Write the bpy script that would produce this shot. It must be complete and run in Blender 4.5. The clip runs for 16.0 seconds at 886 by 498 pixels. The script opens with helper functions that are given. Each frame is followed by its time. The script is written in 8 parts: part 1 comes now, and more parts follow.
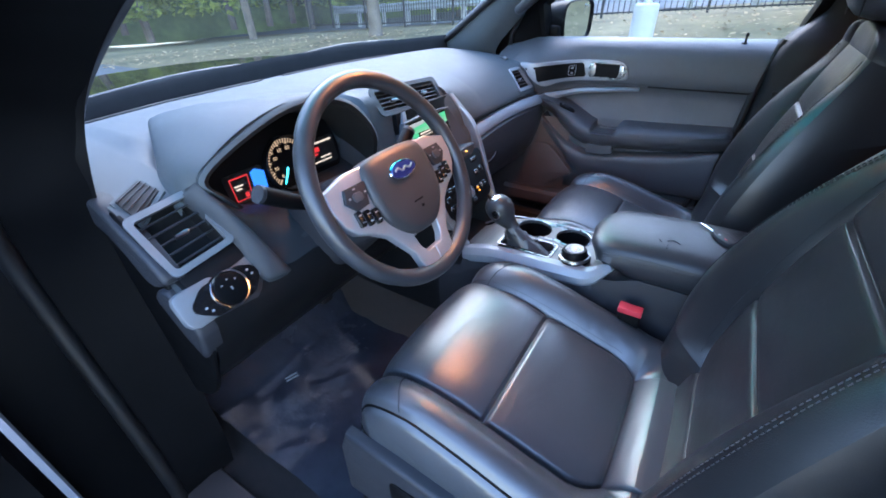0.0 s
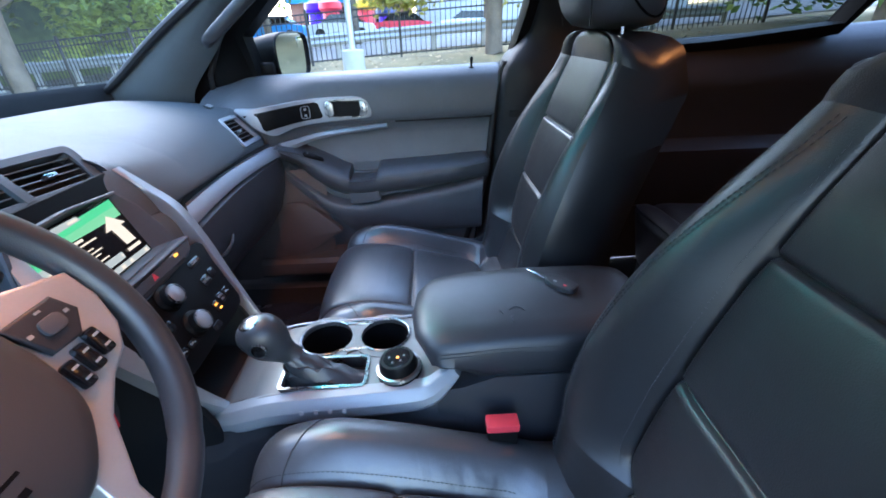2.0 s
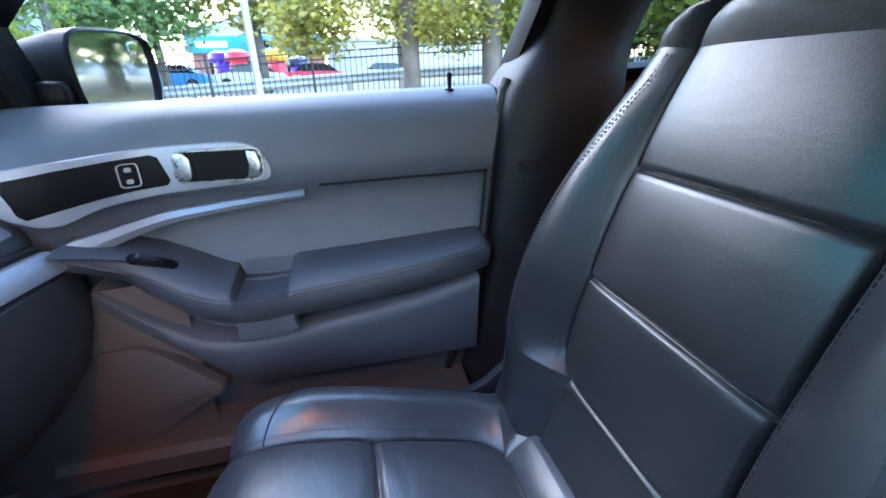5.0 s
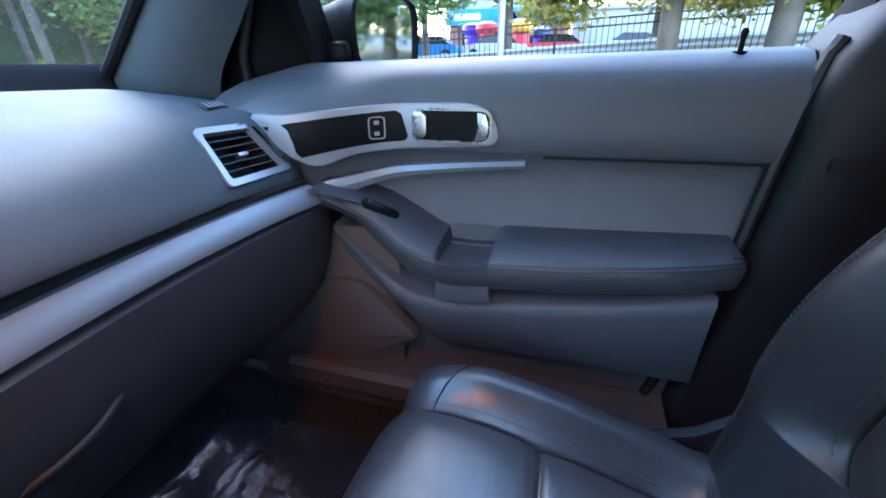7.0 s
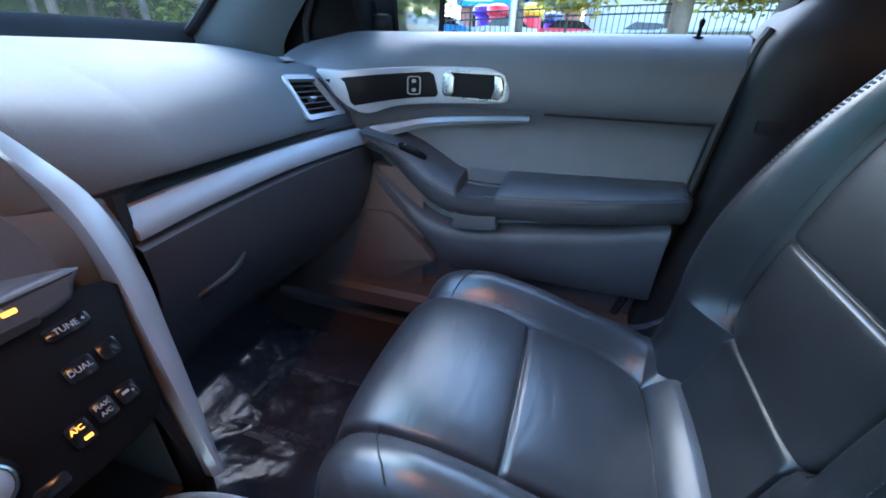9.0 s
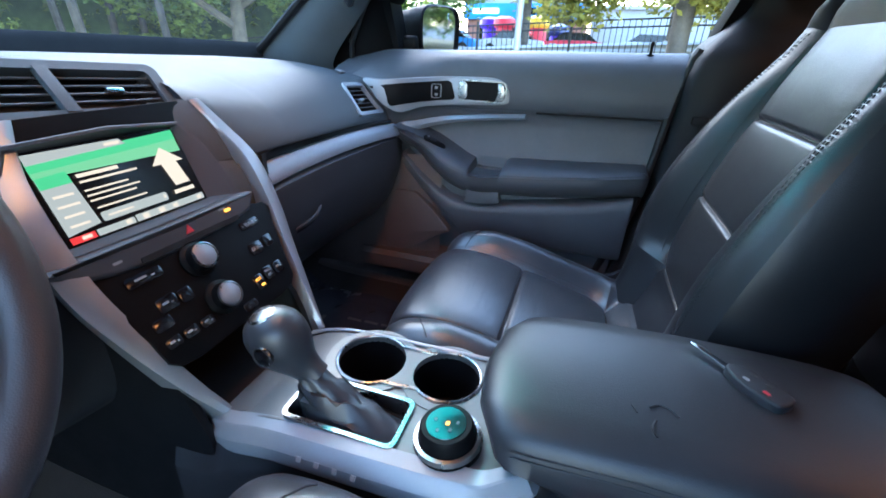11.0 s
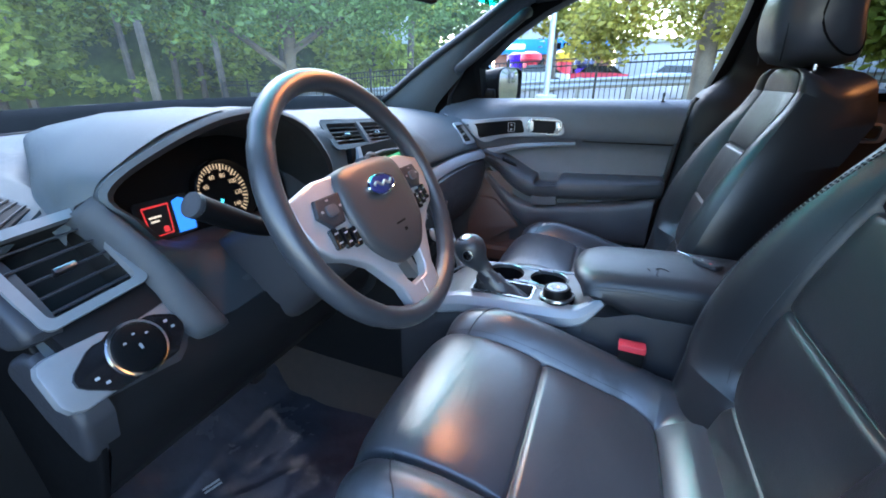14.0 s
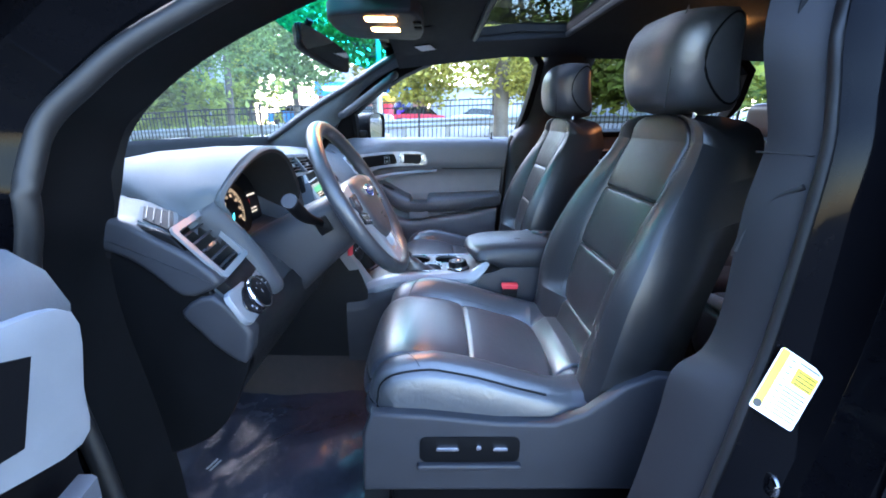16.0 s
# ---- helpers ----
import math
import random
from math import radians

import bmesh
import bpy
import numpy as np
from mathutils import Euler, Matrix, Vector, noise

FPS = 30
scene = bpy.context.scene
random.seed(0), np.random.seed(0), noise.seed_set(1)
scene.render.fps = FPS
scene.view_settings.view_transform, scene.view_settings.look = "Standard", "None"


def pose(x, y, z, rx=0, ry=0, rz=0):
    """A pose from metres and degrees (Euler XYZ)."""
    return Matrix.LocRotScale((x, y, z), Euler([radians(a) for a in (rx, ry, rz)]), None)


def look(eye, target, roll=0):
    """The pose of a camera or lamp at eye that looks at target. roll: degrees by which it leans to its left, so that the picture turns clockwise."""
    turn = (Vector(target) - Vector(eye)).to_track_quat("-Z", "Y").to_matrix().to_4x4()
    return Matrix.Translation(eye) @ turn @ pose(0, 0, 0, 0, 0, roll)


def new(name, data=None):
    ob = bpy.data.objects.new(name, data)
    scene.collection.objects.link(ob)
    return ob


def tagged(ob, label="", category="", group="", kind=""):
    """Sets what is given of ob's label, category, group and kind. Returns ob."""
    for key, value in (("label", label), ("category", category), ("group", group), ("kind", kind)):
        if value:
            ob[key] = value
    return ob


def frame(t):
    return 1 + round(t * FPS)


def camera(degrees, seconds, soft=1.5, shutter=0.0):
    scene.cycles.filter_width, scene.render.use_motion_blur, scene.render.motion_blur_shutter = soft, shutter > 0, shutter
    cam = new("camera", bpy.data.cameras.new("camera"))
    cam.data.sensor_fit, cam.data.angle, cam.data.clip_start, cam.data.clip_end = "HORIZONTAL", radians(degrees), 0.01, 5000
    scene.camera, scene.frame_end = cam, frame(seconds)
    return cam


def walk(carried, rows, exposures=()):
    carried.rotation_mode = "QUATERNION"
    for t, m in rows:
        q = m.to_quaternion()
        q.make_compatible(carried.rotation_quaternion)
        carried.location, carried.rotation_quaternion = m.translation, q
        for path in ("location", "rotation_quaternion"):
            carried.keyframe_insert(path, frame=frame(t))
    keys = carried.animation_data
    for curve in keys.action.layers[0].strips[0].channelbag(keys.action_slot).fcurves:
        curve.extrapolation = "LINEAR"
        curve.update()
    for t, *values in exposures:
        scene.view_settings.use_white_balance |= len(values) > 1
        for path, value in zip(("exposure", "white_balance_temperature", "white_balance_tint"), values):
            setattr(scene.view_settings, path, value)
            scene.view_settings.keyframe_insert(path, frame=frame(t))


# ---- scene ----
cam = camera(94.2, 16.0, 1.8)
PATH = [
    (0, (-0.9423, -0.3873, 1.3754), (0.4601, 0.5374, 0.2898), -1.67),
    (0.5, (-0.8459, -0.3364, 1.3665), (0.6492, 0.4717, 0.3121), -2.22),
    (1, (-0.7600, -0.3089, 1.3476), (0.8506, 0.2895, 0.3238), -2.63),
    (1.5, (-0.6990, -0.3024, 1.3423), (1.0181, -0.0011, 0.3620), -2.78),
    (2, (-0.5858, -0.2658, 1.2986), (1.1760, -0.3079, 0.3529), -1.97),
    (2.5, (-0.4240, -0.2060, 1.2383), (1.3248, -0.4789, 0.3071), -1.70),
    (3, (-0.2877, -0.1646, 1.1845), (1.4403, -0.5945, 0.2737), -0.92),
    (3.5, (-0.1215, -0.1534, 1.1847), (1.5674, -0.7608, 0.3023), 1.16),
    (5.8, (0.1039, -0.2312, 1.2126), (1.9735, -0.3648, 0.5149), -1.55),
    (6, (0.1234, -0.2233, 1.1993), (1.9906, -0.2422, 0.4829), -1.51),
    (6.5, (0.1316, -0.1946, 1.1907), (1.9420, 0.1100, 0.3970), -1.50),
    (7, (0.1249, -0.1920, 1.1875), (1.8558, 0.3317, 0.3332), -0.92),
    (7.5, (0.0886, -0.1927, 1.1829), (1.7503, 0.4678, 0.2870), -0.52),
    (8, (0.0304, -0.2014, 1.1810), (1.6794, 0.4440, 0.2514), 0.76),
    (8.5, (-0.0409, -0.2153, 1.1760), (1.6345, 0.3569, 0.2457), 1.79),
    (9, (-0.1002, -0.2193, 1.1731), (1.6012, 0.2871, 0.2518), 2.04),
    (9.2, (-0.1300, -0.2171, 1.1764), (1.5849, 0.2631, 0.2662), 2.15),
    (11.3, (-0.4151, -0.2945, 1.1916), (1.2941, 0.2798, 0.3263), 2.02),
    (11.5, (-0.4403, -0.3006, 1.1957), (1.2556, 0.3277, 0.3417), 1.83),
    (12, (-0.4971, -0.2925, 1.2040), (1.1640, 0.4422, 0.3669), 1.72),
    (12.5, (-0.5685, -0.2632, 1.2144), (1.0681, 0.5414, 0.3934), 1.81),
    (13, (-0.6658, -0.2513, 1.2237), (0.9725, 0.5782, 0.4313), 1.78),
    (13.5, (-0.8071, -0.2578, 1.2447), (0.8722, 0.5014, 0.4677), 1.80),
    (14, (-0.9178, -0.2575, 1.2481), (0.8036, 0.4200, 0.4881), 0.73),
    (14.5, (-1.0264, -0.2761, 1.2462), (0.7809, 0.1924, 0.5290), 0.46),
    (15, (-1.1472, -0.2583, 1.2661), (0.7063, 0.0490, 0.5805), -0.24),
    (15.5, (-1.2445, -0.1903, 1.2724), (0.6461, -0.0793, 0.6294), 0.23),
    (16, (-1.3528, -0.1205, 1.2620), (0.5580, -0.1634, 0.6729), 0.89),
]
walk(cam, [(t, look(eye, target, roll)) for t, eye, target, roll in PATH], exposures=[(0, 3.7, 5950, 21), (1.5, 3.74, 5900, 17), (2.5, 3.86, 5980, 16), (3.5, 4.15, 5900, 11), (6, 3.98, 5950, 22), (7, 3.8, 5850, 17), (8, 3.62, 5560, 10), (9, 3.8, 5680, 12), (12, 3.68, 5950, 13), (14, 3.71, 5950, 15), (15, 3.94, 5950, 18), (16, 4.12, 5900, 20)])

# ---- light ----
world = bpy.data.worlds.new("world")
scene.world = world
world.use_nodes = True
wn = world.node_tree
sky = wn.nodes.new("ShaderNodeTexSky")
sky.sky_type, sky.sun_disc = "NISHITA", False
sky.sun_elevation, sky.sun_rotation = radians(40), radians(50)
sky.air_density, sky.dust_density, sky.ozone_density = 1.6, 1.0, 4.0
wn.links.new(sky.outputs[0], wn.nodes["Background"].inputs[0])
wn.nodes["Background"].inputs[1].default_value = 0.15
sun = new("sun", bpy.data.lights.new("sun", "SUN"))
sun.data.energy, sun.data.angle, sun.data.color = 0.12, radians(50), (1.0, 0.985, 0.96)
sun.matrix_world = look((11, 9, 12), (0, 0, 0))


def lamp(name, at, size, watts, colour, down=(0, 0, -1), spread=180):
    ob = new(name, bpy.data.lights.new(name, "AREA"))
    ob.data.shape, ob.data.size, ob.data.size_y = "RECTANGLE", size[0], size[1]
    ob.data.energy, ob.data.color = watts, colour
    ob.data.spread = radians(spread)
    ob.matrix_world = look(at, Vector(at) + Vector(down))
    return ob


WARM = (1.0, 0.36, 0.11)
lamp("map_light_driver", (-0.155, 0.024, 1.508), (0.07, 0.04), 0.13, WARM, (-0.62, -0.10, -0.9), 85)
lamp("map_light_passenger", (-0.030, 0.024, 1.508), (0.07, 0.04), 0.11, WARM, (0.55, 0.20, -0.9), 100)
lamp("dome_light", (0.25, -1.15, 1.56), (0.10, 0.05), 0.12, WARM)

# ---- materials ----
def material(name, colour, rough=0.5, metal=0.0, vary=0.25, scale=30.0, bump=0.0, bump_scale=400.0, spec=0.5, wear=0.0, coat=0.0, second=None, voronoi=False, crease=0.0):
    m = bpy.data.materials.new(name)
    m.use_nodes = True
    n, l = m.node_tree.nodes, m.node_tree.links
    b = n["Principled BSDF"]
    b.inputs["Roughness"].default_value = rough
    b.inputs["Metallic"].default_value = metal
    if spec < 0.3:
        f0 = math.sqrt(0.08 * spec)
        b.inputs["IOR"].default_value = (1 + f0) / (1 - f0)
    else:
        b.inputs["Specular IOR Level"].default_value = spec
    b.inputs["Coat Weight"].default_value = coat
    co = n.new("ShaderNodeTexCoord")
    big = n.new("ShaderNodeTexNoise")
    big.inputs["Scale"].default_value, big.inputs["Detail"].default_value = scale, 3
    l.new(co.outputs["Object"], big.inputs["Vector"])
    fine = n.new("ShaderNodeTexNoise")
    fine.inputs["Scale"].default_value, fine.inputs["Detail"].default_value = scale * 9, 3
    l.new(co.outputs["Object"], fine.inputs["Vector"])
    add = n.new("ShaderNodeMath")
    add.operation = "MULTIPLY_ADD"
    l.new(fine.outputs["Fac"], add.inputs[0])
    add.inputs[1].default_value = 0.4
    l.new(big.outputs["Fac"], add.inputs[2])
    ramp = n.new("ShaderNodeValToRGB")
    c = Vector(colour[:3])
    d = Vector(second[:3]) if second else c * (1 + vary)
    e = c * (1 - vary)
    ramp.color_ramp.elements[0].position, ramp.color_ramp.elements[1].position = 0.40, 1.0
    ramp.color_ramp.elements[0].color, ramp.color_ramp.elements[1].color = (*e, 1), (*d, 1)
    l.new(add.outputs[0], ramp.inputs[0])
    l.new(ramp.outputs[0], b.inputs["Base Color"])
    rr = n.new("ShaderNodeMapRange")
    rr.inputs["To Min"].default_value, rr.inputs["To Max"].default_value = max(0.02, rough - 0.05 - wear), min(1, rough + 0.05)
    rr.inputs["From Min"].default_value, rr.inputs["From Max"].default_value = 0.4, 0.95
    l.new(add.outputs[0], rr.inputs[0])
    l.new(rr.outputs[0], b.inputs["Roughness"])
    if bump:
        if voronoi:
            g = n.new("ShaderNodeTexVoronoi")
            g.inputs["Scale"].default_value = bump_scale
            out = g.outputs["Distance"]
        else:
            g = n.new("ShaderNodeTexNoise")
            g.inputs["Scale"].default_value, g.inputs["Detail"].default_value = bump_scale, 2
            out = g.outputs["Fac"]
        l.new(co.outputs["Object"], g.inputs["Vector"])
        bp = n.new("ShaderNodeBump")
        bp.inputs["Strength"].default_value, bp.inputs["Distance"].default_value = bump, 0.002
        l.new(out, bp.inputs["Height"])
        l.new(bp.outputs[0], b.inputs["Normal"])
        if crease:
            # soft wrinkles of stretched leather
            mp, wr, cb = n.new("ShaderNodeMapping"), n.new("ShaderNodeTexNoise"), n.new("ShaderNodeBump")
            mp.inputs["Scale"].default_value = (9, 26, 26)
            wr.inputs["Scale"].default_value, wr.inputs["Detail"].default_value, wr.inputs["Distortion"].default_value = 1.0, 2, 0.8
            cb.inputs["Strength"].default_value, cb.inputs["Distance"].default_value = crease, 0.006
            l.new(co.outputs["Object"], mp.inputs["Vector"])
            l.new(mp.outputs[0], wr.inputs["Vector"])
            l.new(wr.outputs["Fac"], cb.inputs["Height"])
            l.new(cb.outputs[0], bp.inputs["Normal"])
    return m


def glow(name, colour, strength):
    m = bpy.data.materials.new(name)
    m.use_nodes = True
    b = m.node_tree.nodes["Principled BSDF"]
    b.inputs["Base Color"].default_value = (0.01, 0.01, 0.01, 1)
    b.inputs["Emission Color"].default_value = (*colour, 1)
    b.inputs["Emission Strength"].default_value = strength
    return m


def pane_material(name, tint, gloss=0.08, haze=0.0):
    m = bpy.data.materials.new(name)
    m.use_nodes = True
    n, l = m.node_tree.nodes, m.node_tree.links
    n.remove(n["Principled BSDF"])
    tr, gl, mix, fr = n.new("ShaderNodeBsdfTransparent"), n.new("ShaderNodeBsdfGlossy"), n.new("ShaderNodeMixShader"), n.new("ShaderNodeMapRange")
    lw = n.new("ShaderNodeLayerWeight")
    lw.inputs[0].default_value = 0.15
    l.new(lw.outputs["Facing"], fr.inputs[0])
    fr.inputs["To Min"].default_value, fr.inputs["To Max"].default_value = gloss * 0.5, gloss * 2
    tr.inputs[0].default_value = (*tint, 1)
    gl.inputs["Roughness"].default_value = 0.02
    l.new(fr.outputs[0], mix.inputs[0])
    l.new(tr.outputs[0], mix.inputs[1])
    l.new(gl.outputs[0], mix.inputs[2])
    last = mix
    if haze:
        # a milky mix that imitates the haze of the dash reflected in the glass
        last, tl = n.new("ShaderNodeMixShader"), n.new("ShaderNodeBsdfTranslucent")
        tl.inputs[0].default_value = (0.78, 0.80, 0.68, 1)
        last.inputs[0].default_value = haze
        l.new(mix.outputs[0], last.inputs[1])
        l.new(tl.outputs[0], last.inputs[2])
    l.new(last.outputs[0], n["Material Output"].inputs[0])
    return m


BEZEL = material("satin_bezel", (0.20, 0.21, 0.225), 0.42, metal=0.45, vary=0.06, scale=40, bump=0.04, bump_scale=1500)
RIBVINYL = material("rib_vinyl", (0.036, 0.040, 0.045), 0.5, vary=0.10, scale=14, bump=0.25, bump_scale=900, voronoi=True, spec=0.3)
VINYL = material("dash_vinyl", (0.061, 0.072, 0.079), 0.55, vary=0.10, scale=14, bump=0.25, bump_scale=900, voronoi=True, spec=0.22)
DOORVINYL = material("door_vinyl", (0.060, 0.066, 0.074), 0.50, vary=0.12, scale=12, bump=0.25, bump_scale=900, voronoi=True)
DOORPAD = material("door_pad", (0.052, 0.055, 0.061), 0.42, vary=0.12, scale=12, bump=0.25, bump_scale=900, voronoi=True)
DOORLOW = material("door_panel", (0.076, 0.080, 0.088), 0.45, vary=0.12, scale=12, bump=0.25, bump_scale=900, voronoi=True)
PLASTIC = material("dark_plastic", (0.020, 0.021, 0.025), 0.50, vary=0.15, scale=16, bump=0.2, bump_scale=800, spec=0.35)
# its brown holds the warm lamp light that falls on the lower trim
LOWER = material("warm_lit_lower_plastic", (0.085, 0.060, 0.052), 0.6, vary=0.15, scale=16, bump=0.2, bump_scale=800)
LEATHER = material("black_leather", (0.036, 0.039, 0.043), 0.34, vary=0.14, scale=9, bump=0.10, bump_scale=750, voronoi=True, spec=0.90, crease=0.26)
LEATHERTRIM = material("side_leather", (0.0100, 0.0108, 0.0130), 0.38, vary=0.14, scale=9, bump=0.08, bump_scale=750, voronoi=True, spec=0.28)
# darker copy of the cushion leather, with the backrests' shade in its colour
BACKLEATHER = material("shaded_backrest_leather", (0.0115, 0.0122, 0.0132), 0.35, vary=0.14, scale=9, bump=0.10, bump_scale=750, voronoi=True, spec=0.55, crease=0.10)
DARKTRIM = material("black_lower_trim", (0.0055, 0.0057, 0.0066), 0.46, vary=0.12, scale=16, bump=0.15, bump_scale=900, spec=0.18)
RIMLEATHER = material("wheel_leather", (0.024, 0.026, 0.030), 0.38, vary=0.14, scale=20, bump=0.08, bump_scale=900, voronoi=True, spec=0.6)
STITCH = material("stitching", (0.022, 0.023, 0.026), 0.7, scale=60)
ARMREST = material("armrest_vinyl", (0.017, 0.0185, 0.0215), 0.42, vary=0.12, scale=9, bump=0.10, bump_scale=750, voronoi=True, spec=0.5)
PLATE = material("console_plate", (0.13, 0.128, 0.126), 0.46, metal=0.5, vary=0.08, scale=30, bump=0.04, bump_scale=1500)
SLAT = material("vent_slat", (0.060, 0.066, 0.074), 0.40, vary=0.08, scale=30)
SILVER = material("satin_silver", (0.31, 0.32, 0.335), 0.40, metal=0.7, vary=0.06, scale=40, bump=0.04, bump_scale=1500)
SPOKE = material("spoke_silver", (0.42, 0.43, 0.445), 0.42, metal=0.6, vary=0.06, scale=40, bump=0.04, bump_scale=1500)
STRIP = material("satin_strip", (0.235, 0.25, 0.27), 0.48, metal=0.45, vary=0.06, scale=40, bump=0.04, bump_scale=1500)
CHROME = material("chrome", (0.75, 0.76, 0.78), 0.10, metal=1.0, vary=0.05, scale=30)
GLOSS = material("gloss_black", (0.007, 0.007, 0.008), 0.12, vary=0.2, scale=20)
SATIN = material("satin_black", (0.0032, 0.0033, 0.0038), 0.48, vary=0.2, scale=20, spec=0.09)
# black for the shade in gaps and hollows, and for plain black parts
VOID = material("recess_shade_black", (0.002, 0.002, 0.0022), 0.8, vary=0.2, scale=20)
GLOVE = material("glove_box_plastic", (0.030, 0.030, 0.033), 0.42, vary=0.12, scale=14, bump=0.2, bump_scale=900, voronoi=True, spec=0.4)
RUBBER = material("rubber_seal", (0.0035, 0.0035, 0.004), 0.55, vary=0.2, scale=30)
CARPET = material("floor_carpet", (0.020, 0.015, 0.013), 0.95, vary=0.35, scale=50, bump=0.8, bump_scale=500)
FILM = material("plastic_film", (0.026, 0.028, 0.037), 0.24, vary=0.3, scale=5, bump=1.0, bump_scale=34, spec=0.35)
HEADLINER = material("black_headliner", (0.005, 0.005, 0.0055), 0.9, vary=0.15, scale=30, bump=0.3, bump_scale=900)
PAINT = material("black_paint", (0.0015, 0.0015, 0.002), 0.07, vary=0.15, scale=20, spec=0.06)
TRIMGREY = material("pillar_trim", (0.046, 0.050, 0.058), 0.55, vary=0.08, scale=16, bump=0.2, bump_scale=900)
HUB = material("hub_vinyl", (0.034, 0.033, 0.034), 0.46, vary=0.08, scale=14, bump=0.05, bump_scale=900)
BTRIM = material("middle_pillar_trim", (0.013, 0.013, 0.0145), 0.55, vary=0.08, scale=16, bump=0.2, bump_scale=900, spec=0.25)
RED = material("red_plastic", (0.55, 0.035, 0.05), 0.4, vary=0.1)
BLUE = material("blue_enamel", (0.02, 0.028, 0.13), 0.2, vary=0.2)
WHITE = material("white_paint", (0.75, 0.75, 0.74), 0.5, vary=0.06)
YELLOW = material("yellow_paper", (0.75, 0.58, 0.04), 0.5, vary=0.06)
PRINT = material("dark_print", (0.03, 0.03, 0.03), 0.6)
PALEPRINT = material("pale_print", (0.24, 0.245, 0.25), 0.5)
MIRROR = material("mirror_glass", (0.85, 0.87, 0.88), 0.02, metal=1.0, vary=0.02)
GLASS = pane_material("window_glass", (0.88, 0.92, 0.90), 0.05)
SCREENGLASS = pane_material("windshield_glass", (0.86, 0.92, 0.90), 0.05, 0.012)
DARKCHROME = material("dark_chrome", (0.26, 0.27, 0.28), 0.28, metal=1.0, vary=0.05, scale=30)
REARGLASS = pane_material("privacy_glass", (0.22, 0.24, 0.24), 0.06)
TEALGLASS = pane_material("shade_band_glass", (0.02, 0.62, 0.56), 0.05)
LAMPGLOW = glow("lamp_lens", (1.0, 0.45, 0.12), 2.6)
CYAN = glow("cyan_needle", (0.05, 0.75, 0.85), 0.5)
REDGLOW = glow("red_display", (1.0, 0.05, 0.05), 0.07)
BLUEGLOW = glow("blue_display", (0.03, 0.22, 0.9), 0.15)
PALEGLOW = glow("pale_display", (0.95, 0.82, 0.62), 0.085)
GREENGLOW = glow("green_display", (0.06, 0.50, 0.20), 0.11)
GREYGLOW = glow("grey_display", (0.30, 0.33, 0.30), 0.13)
DIALGLOW = glow("dial_figures", (1.0, 0.72, 0.42), 0.06)
HEADGLOW = glow("screen_header_light", (0.13, 0.42, 0.20), 0.13)
AMBER = glow("amber_display", (1.0, 0.38, 0.04), 0.3)

# ---- mesh helpers ----
def placed(ob):
    """Where a thing or part stands, before the scene has been updated."""
    m = ob.matrix_parent_inverse @ ob.matrix_basis
    return placed(ob.parent) @ m if ob.parent else ob.matrix_basis.copy()


def part(name, bm, mat, parent=None, label="", sharp=38):
    me = bpy.data.meshes.new(name)
    bmesh.ops.recalc_face_normals(bm, faces=bm.faces)
    bm.to_mesh(me)
    bm.free()
    me.polygons.foreach_set("use_smooth", [True] * len(me.polygons))
    me.set_sharp_from_angle(angle=radians(sharp))
    me.materials.append(mat)
    ob = new(name, me)
    if parent:
        ob.parent = parent
        ob.matrix_parent_inverse = placed(parent).inverted()
    if label:
        ob["label"] = label
    return ob


def thing(name, at, label, category, group="", kind=""):
    ob = new(name)
    ob.empty_display_size = 0.1
    ob.matrix_basis = Matrix.Translation(at)
    return tagged(ob, label, category, group, kind)


def solid(name, bm, mat, label="", category="", kind="", group="", sharp=38):
    return tagged(part(name, bm, mat, sharp=sharp), label, category, group, kind)


def skin(bm, rings, closed=False, caps=False, flip=None):
    vs = [[bm.verts.new(p) for p in r] for r in rings]
    for a, b in zip(vs, vs[1:]):
        n = len(a)
        for i in range(n if closed else n - 1):
            bm.faces.new((a[i], a[(i + 1) % n], b[(i + 1) % n], b[i]))
    if caps:
        bm.faces.new(vs[0])
        bm.faces.new(list(reversed(vs[-1])))
    return bm


def loft(rings, closed=False, caps=False):
    return skin(bmesh.new(), rings, closed, caps)


def box(x0, x1, y0, y1, z0, z1, r=0.004, seg=2, bm=None):
    out = bm or bmesh.new()
    t = bmesh.new()
    bmesh.ops.create_cube(t, size=1)
    for v in t.verts:
        v.co = Vector((x0 + (v.co.x + 0.5) * (x1 - x0), y0 + (v.co.y + 0.5) * (y1 - y0), z0 + (v.co.z + 0.5) * (z1 - z0)))
    if r:
        bmesh.ops.bevel(t, geom=t.edges[:], offset=min(r, 0.45 * min(abs(x1 - x0), abs(y1 - y0), abs(z1 - z0))), segments=seg, affect="EDGES", profile=0.6)
    return merge(out, t)


def merge(a, b, m=None):
    if m:
        bmesh.ops.transform(b, matrix=m, verts=b.verts)
    me = bpy.data.meshes.new("tmp")
    b.to_mesh(me)
    b.free()
    a.from_mesh(me)
    bpy.data.meshes.remove(me)
    return a


